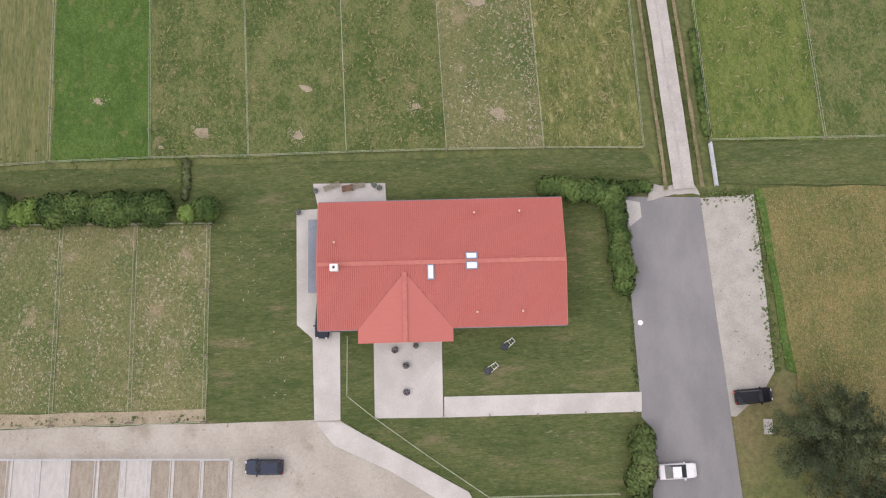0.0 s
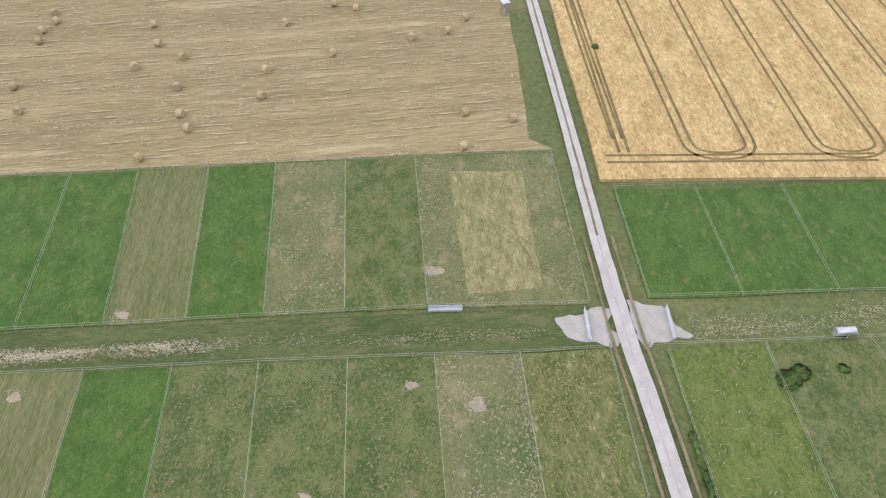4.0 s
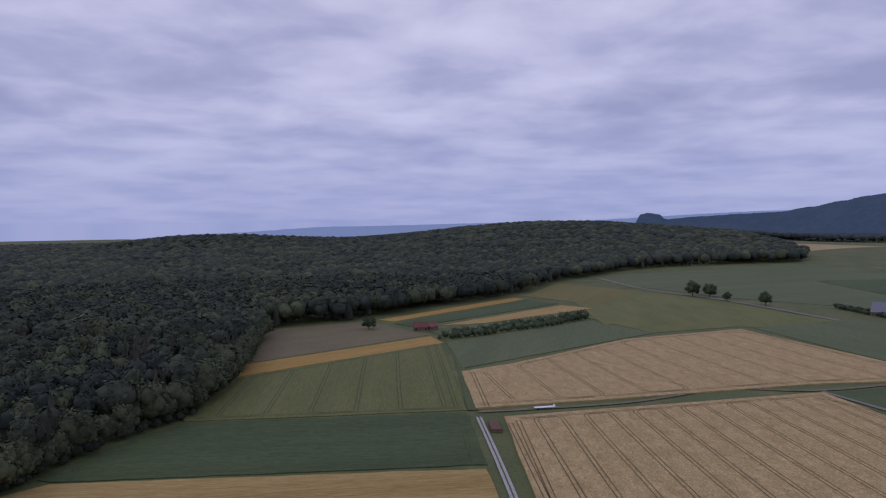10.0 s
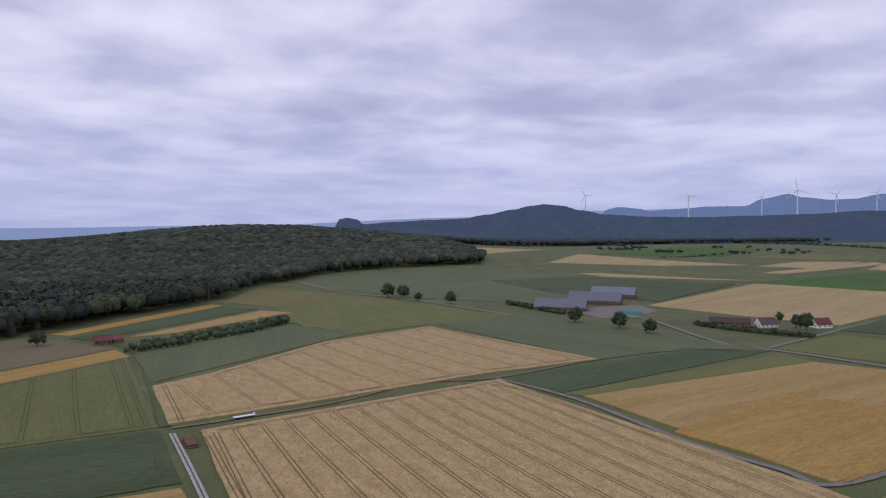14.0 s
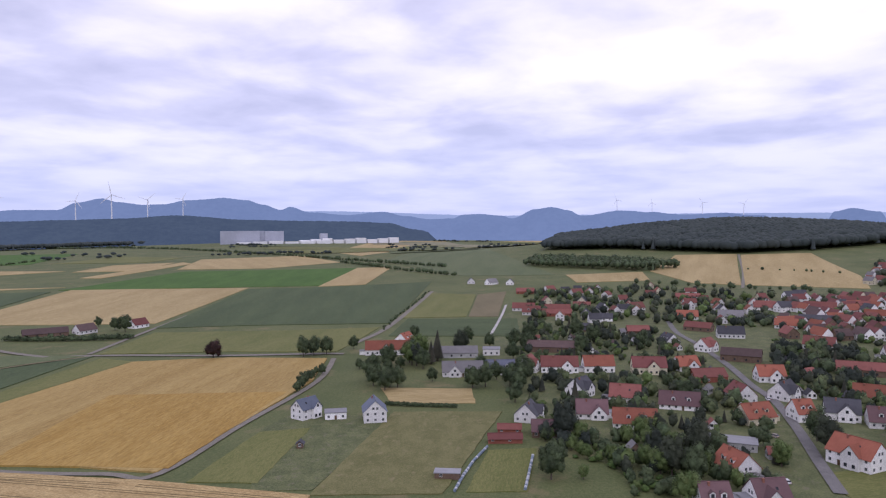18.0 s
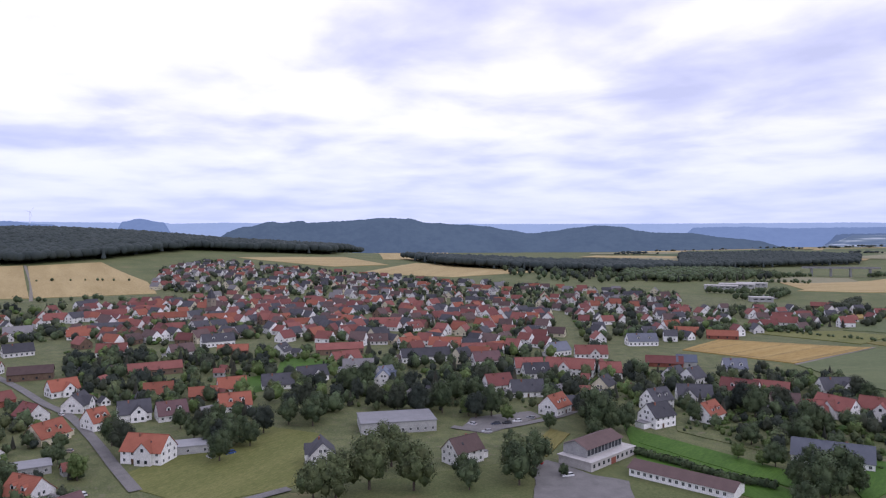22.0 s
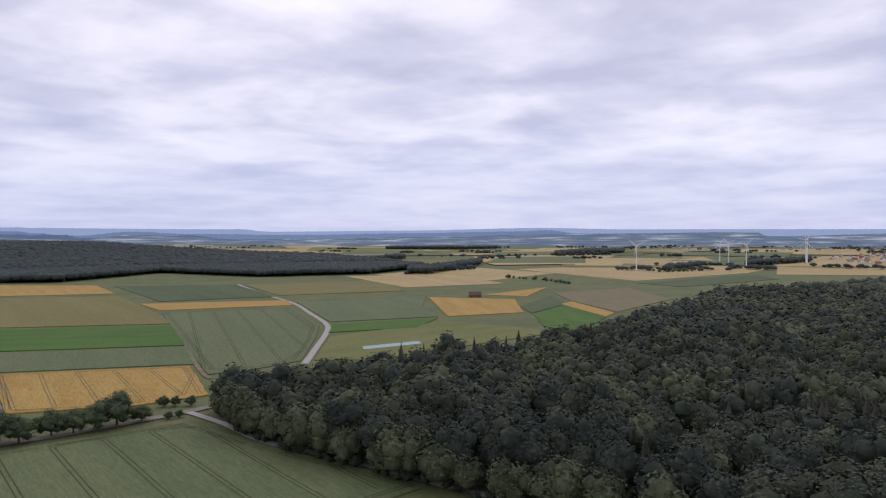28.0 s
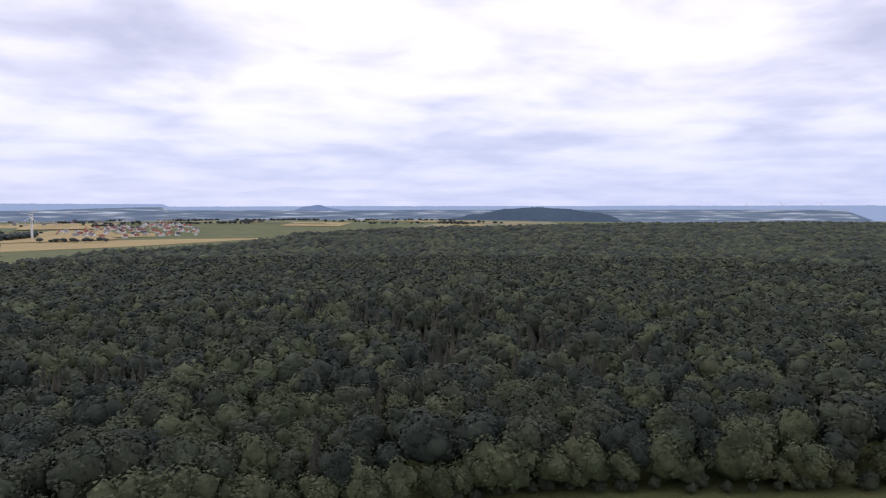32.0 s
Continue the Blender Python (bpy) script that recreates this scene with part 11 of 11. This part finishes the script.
treeline("hedgerow", "dark hedge on the plain", 9, 10, (-1077, -727), (-1055, -632), (-1006, -551))
treeline("hedgerow", "dark hedge on the plain", 10, 10, (-1368, -556), (-1461, -499))
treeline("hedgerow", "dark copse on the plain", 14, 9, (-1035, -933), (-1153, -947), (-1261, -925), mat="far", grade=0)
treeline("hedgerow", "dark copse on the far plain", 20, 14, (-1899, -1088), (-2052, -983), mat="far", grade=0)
treeline("forest_edge_trees", "separate dark trees beyond the forest edge", 19, 12, (-505, -302), (-515, -275))
treeline("forest_edge_trees", "tall leafy trees along the forest edge", 24, 8.5, (-332, -277), (-270, -280), (-203, -308), (-188, -265), (-185, -226), (-187, -197), (-189, -170), (-191, -137), (-199, -20), (-198, 99), (-181, 156), (-173, 183), (-166, 205), (-159, 224), (-155, 258), (-147, 295), (-132, 328), (-137, 413), (-164, 560), mat="beech", grade=3)
treeline("forest_edge_trees", "leafy shrubs and young trees along the forest edge", 8, 6.5, (-328, -274), (-267, -277), (-201, -305), (-186, -262), (-183, -224), (-185, -195), (-187, -169), (-189, -135), (-197, -20), (-196, 98), (-179, 154), (-172, 181), (-164, 203), (-157, 222), (-153, 255), (-145, 292), (-130, 324), (-135, 408), (-162, 554), mat="forest", grade=3)

# ---- wind turbines, warehouse, far buildings ----
PAINT = material("white_steel", (0.72, 0.73, 0.74), (0.8, 0.8, 0.8), 6, 0.8, rough=0.4, bump=0.0)
TURBINE = {}


def turbine(x, y, z, hub, turn, phase):
    """A three bladed wind turbine with its hub at that height over its foot."""
    if not TURBINE:
        bm = bmesh.new()
        bmesh.ops.create_cone(bm, cap_ends=True, segments=14, radius1=2.6, radius2=1.5, depth=100)
        bmesh.ops.translate(bm, verts=bm.verts[:], vec=(0, 0, 50))
        TURBINE["tower"] = mesh_of("tower", bm, PAINT)
        bm = bmesh.new()
        bmesh.ops.create_cube(bm, size=1.0)
        bmesh.ops.scale(bm, vec=(3.6, 10, 3.8), verts=bm.verts[:])
        bmesh.ops.bevel(bm, geom=bm.edges[:], offset=0.8, segments=2, affect="EDGES")
        bmesh.ops.translate(bm, verts=bm.verts[:], vec=(0, 1.5, 101.2))
        TURBINE["nacelle"] = mesh_of("nacelle", bm, PAINT)
        bm = bmesh.new()
        bmesh.ops.create_uvsphere(bm, u_segments=12, v_segments=8, radius=2.0)
        TURBINE["hub"] = mesh_of("hub", bm, PAINT)
        verts, faces = [], []
        for i in range(9):
            u = i / 8
            w = (1.2 + 2.2 * min(u * 6, 1)) * (1 - 0.85 * max(u - 0.15, 0) / 0.85)
            for dx, dy in ((-0.35, 0), (0.1, -0.14), (0.65, 0), (0.1, 0.14)):
                verts.append((dx * w, dy * w, 1.5 + 43 * u))
            if i:
                c = 4 * i
                faces += [(c - 4 + j, c - 4 + (j + 1) % 4, c + (j + 1) % 4, c + j) for j in range(4)]
        faces.append((32, 33, 34, 35))
        TURBINE["blade"] = pydata("blade", verts, faces, PAINT)
    ob = thing("wind_turbine", x, y, z, turn, "white three bladed wind turbine on a tall tower", "wind turbine", "wind turbines")
    k = hub / 101
    ob.matrix_basis = ob.matrix_basis @ Matrix.Diagonal((k, k, k, 1))
    part("tower", TURBINE["tower"], None, ob)
    part("nacelle", TURBINE["nacelle"], None, ob)
    h = part("hub", TURBINE["hub"], None, ob)
    h.matrix_basis = pose(0, -4.6, 101.4)
    for i in range(3):
        b = part("blade", TURBINE["blade"], None, ob)
        b.matrix_basis = pose(0, -4.8, 101.4, 0, phase + 120 * i, 0)
    return ob


turbine(2159, 3308, 126, 123, 174, 31)
turbine(2582, 2990, 115, 123, 107, 35)
turbine(2836, 2750, 122, 111, 127, 97)
turbine(2946, 2632, 107, 157, 128, 11)
turbine(3054, 2505, 120, 120, 115, 72)
turbine(3159, 2371, 141, 104, 152, 87)
turbine(4493, 255, 135, 109, 132, 22)
turbine(4500, 49, 141, 84, 121, 6)
turbine(4494, -237, 132, 88, 91, 32)
turbine(4476, -461, 130, 81, 60, 78)
turbine(264, -2047, terrain(264, -2047), 72, -9, 67)
turbine(-44, -1957, terrain(-44, -1957), 75, 339, 18)
turbine(-1398, -615, terrain(-1398, -615), 52, 313, 51)
turbine(-1784, -570, terrain(-1784, -570), 45, 302, 80)
turbine(-1680, -517, terrain(-1680, -517), 51, 322, 50)
turbine(-1613, -459, terrain(-1613, -459), 50, 263, 75)
turbine(-1831, -388, terrain(-1831, -388), 48, 316, 116)
turbine(-1796, -378, terrain(-1796, -378), 56, 311, 81)
turbine(-3136, 2401, 5, 68, 223, 46)
turbine(-2981, 2591, 20, 61, 192, 22)
turbine(-2872, 2712, 23, 61, 213, 41)
turbine(-2751, 2835, 31, 61, 230, 61)


def warehouse(az, dist, long, tall, turn):
    x, y = dist * math.sin(radians(az)), dist * math.cos(radians(az))
    ob = thing("warehouse", x, y, terrain(x, y), turn, "huge pale grey windowless high bay warehouse", "warehouse")
    cold = material("pale_cladding", (0.34, 0.36, 0.42), (0.4, 0.42, 0.48), 30, 4, rough=0.5, bump=0.0)
    part("hall", box_mesh("hall", cold, -long / 2, long * 0.12, -40, 40, -3, tall), None, ob)
    part("hall", box_mesh("hall", cold, long * 0.2, long / 2, -40, 40, -3, tall * 0.97), None, ob)
    part("link", box_mesh("link", cold, long * 0.12, long * 0.2, -30, 40, -3, tall * 0.99), None, ob, "darker recessed link between halls")
    for i in range(6):
        part("dock", box_mesh("dock", PAINT, -long * 0.25 + i * 60, -long * 0.25 + i * 60 + 52, -95, -45, -3, 7 + 2 * (i % 3)), None, ob)
    for i in range(9):
        part("dock", box_mesh("dock", PAINT, long * 0.75 + i * 45, long * 0.75 + i * 45 + 38, -60, -20, -3, 12 + 3 * (i % 3)), None, ob)
    part("silo", box_mesh("silo", cold, long * 1.1, long * 1.1 + 30, -30, 0, -3, tall * 0.75), None, ob)
    return ob


warehouse(58.1, 2900, 238, 50, -56)
infill(41, [(-2029, -402), (-2489, -150), (-2297, -41), (-1874, -33), (-1791, -252)], 6.0, 90, ("red", "red", "dark", "orange", "grey"), ("white", "white", "cream"), 30, "far white and red houses of a village on the plain")
infill(42, [(-2286, -1010), (-2495, -150), (-3149, -57), (-2774, -1491)], 14.0, 60, ("grey", "red", "dark", "grey"), ("white", "white", "grey"), 10, "specks of far pale houses on the hazy plain")


CONCRETE = material("bridge_concrete", (0.2, 0.2, 0.2), (0.29, 0.29, 0.28), 6, 0.8, rough=0.85)


def viaduct(x, y, turn, long, tall, piers):
    """A road bridge over the valley: deck, two parapets and paired piers."""
    ob = thing("road_viaduct", x, y, terrain(x, y), turn, "long grey concrete road viaduct on slender piers", "bridge")
    part("deck", box_mesh("deck", CONCRETE, 0, long, -6, 6, tall - 2.2, tall), None, ob)
    for y0, y1 in ((-6.3, -6.002), (6.002, 6.3)):
        part("parapet", box_mesh("parapet", CONCRETE, 0, long, y0, y1, tall - 0.6, tall + 1.1), None, ob)
    for i in range(piers):
        u = long * (i + 0.5) / piers
        part("pier", box_mesh("pier", CONCRETE, u - 1.6, u + 1.6, -4.5, 4.5, -3, tall - 2.2), None, ob)


viaduct(708, -1365, -144, 132, 17, 4)


def factory_hall(x, y, turn, long, wide, tall, label):
    """A low hall with a flat roof, a band of windows and gates."""
    ob = thing("factory_hall", x, y, terrain(x, y), turn, label, "hall", "factory halls")
    part("wall", box_mesh("wall", WALL["grey"], -long / 2, long / 2, -wide / 2, wide / 2, -2, tall), None, ob)
    part("roof", box_mesh("roof", SLAB, -long / 2 - 0.5, long / 2 + 0.5, -wide / 2 - 0.5, wide / 2 + 0.5, tall, tall + 0.7), None, ob)
    for s in (-1, 1):
        for i in range(int(long / 8)):
            u = -long / 2 + 5 + i * 8
            y0, y1 = sorted((s * (wide / 2 + 0.01), s * (wide / 2 + 0.12)))
            part("window", box_mesh("window", GLASS, u - 2.4, u + 2.4, y0, y1, tall - 2.6, tall - 1.2), None, ob)


factory_hall(617, -956, 28, 46, 18, 6, "low pale grey factory hall with a pale flat roof")
factory_hall(617, -997, 28, 50, 20, 6.5, "low pale grey factory hall with a pale flat roof")
factory_hall(618, -1040, 28, 44, 18, 6, "low pale grey factory hall with a pale flat roof")
factory_hall(487, -840, 45, 26, 14, 5.5, "low pale grey factory hall with a pale flat roof")


def log_pile(x, y, turn):
    ob = thing("log_pile", x, y, terrain(x, y), turn, "long stack of reddish brown logs beside the track", "logs")
    for i in range(14):
        for j in range(3):
            p = part("log", LOG, None, ob)
            p.matrix_basis = pose(-6.5 + i + (j % 2) * 0.3, noise.noise((i, j, 0.5)) * 0.6, 0.35 + 0.6 * j, 90, 0, noise.noise((i, j, 4.0)) * 8)
    return ob


LOG = tube_mesh("log", material("log_bark", (0.13, 0.075, 0.05), (0.22, 0.14, 0.1), 0.8, 0.15), (0, 0, -2.2), (0, 0, 2.2), 0.34, 9)


def flat_trailer(x, y, turn):
    ob = thing("flat_trailer", x, y, terrain(x, y), turn, "pale flat farm trailer parked at the field track", "trailer")
    part("bed", box_mesh("bed", PAINT, -5, 5, -1.2, 1.2, 0.95, 1.15), None, ob)
    part("headboard", box_mesh("headboard", PAINT, 4.8, 5, -1.2, 1.2, 1.15, 2.0), None, ob)
    part("drawbar", box_mesh("drawbar", STEEL, 5, 7, -0.08, 0.08, 0.7, 0.85), None, ob)
    for px in (-3.4, 3.2):
        for s in (-1, 1):
            part("wheel", tube_mesh("wheel", TYRE, (px, s * 0.8, 0.45), (px, s * 1.1, 0.45), 0.45, 14), None, ob)
    return ob


def raised_hide(x, y, turn):
    ob = thing("raised_hide", x, y, terrain(x, y), turn, "small wooden raised hide beside the stubble", "hide")
    for sx in (-0.6, 0.6):
        for sy in (-0.6, 0.6):
            part("leg", box_mesh("leg", POST, sx - 0.07, sx + 0.07, sy - 0.07, sy + 0.07, -0.1, 2.2), None, ob)
    part("cabin", box_mesh("cabin", POST, -0.75, 0.75, -0.75, 0.75, 2.2, 3.4), None, ob)
    part("cabin_roof", box_mesh("cabin_roof", STEEL, -0.95, 0.95, -0.95, 0.95, 3.4, 3.5), None, ob)
    part("ladder", box_mesh("ladder", POST, -0.25, 0.25, -0.95, -0.85, -0.1, 2.2), None, ob)
    return ob


def pylon(x, y, tall):
    """A lattice power mast with three pairs of arms."""
    ob = thing("power_pylon", x, y, terrain(x, y), 0, "grey steel lattice power pylon in the fields", "pylon", "power pylons")
    legs = [(sx, sy) for sx in (-1, 1) for sy in (-1, 1)]
    for sx, sy in legs:
        part("leg", tube_mesh("leg", STEEL, (sx * 2.6, sy * 2.6, -0.5), (sx * 0.4, sy * 0.4, tall), 0.16, 5), None, ob)
    for i in range(7):
        u0, u1 = i / 7, (i + 1) / 7
        r0, r1 = 2.6 - 2.2 * u0, 2.6 - 2.2 * u1
        for a, b in (((-1, -1), (1, -1)), ((1, -1), (1, 1)), ((1, 1), (-1, 1)), ((-1, 1), (-1, -1))):
            part("brace", tube_mesh("brace", STEEL, (a[0] * r0, a[1] * r0, tall * u0), (b[0] * r1, b[1] * r1, tall * u1), 0.09, 4), None, ob)
    for k, z in ((5.5, 0.7), (7.0, 0.8), (4.5, 0.9)):
        part("arm", tube_mesh("arm", STEEL, (-k, 0, tall * z), (k, 0, tall * z), 0.2, 5), None, ob)
    return ob


log_pile(12, 308, 95)
flat_trailer(37, 340, 13)
raised_hide(15, 147, 20)
tree("hedge", 33.6, 132.9, 1.6, "low green weed clump in the ripe wheat", "", 1.6)
pylon(462, -1746, 38)
pylon(130, -2032, 38)
pylon(-254, -1554, 34)
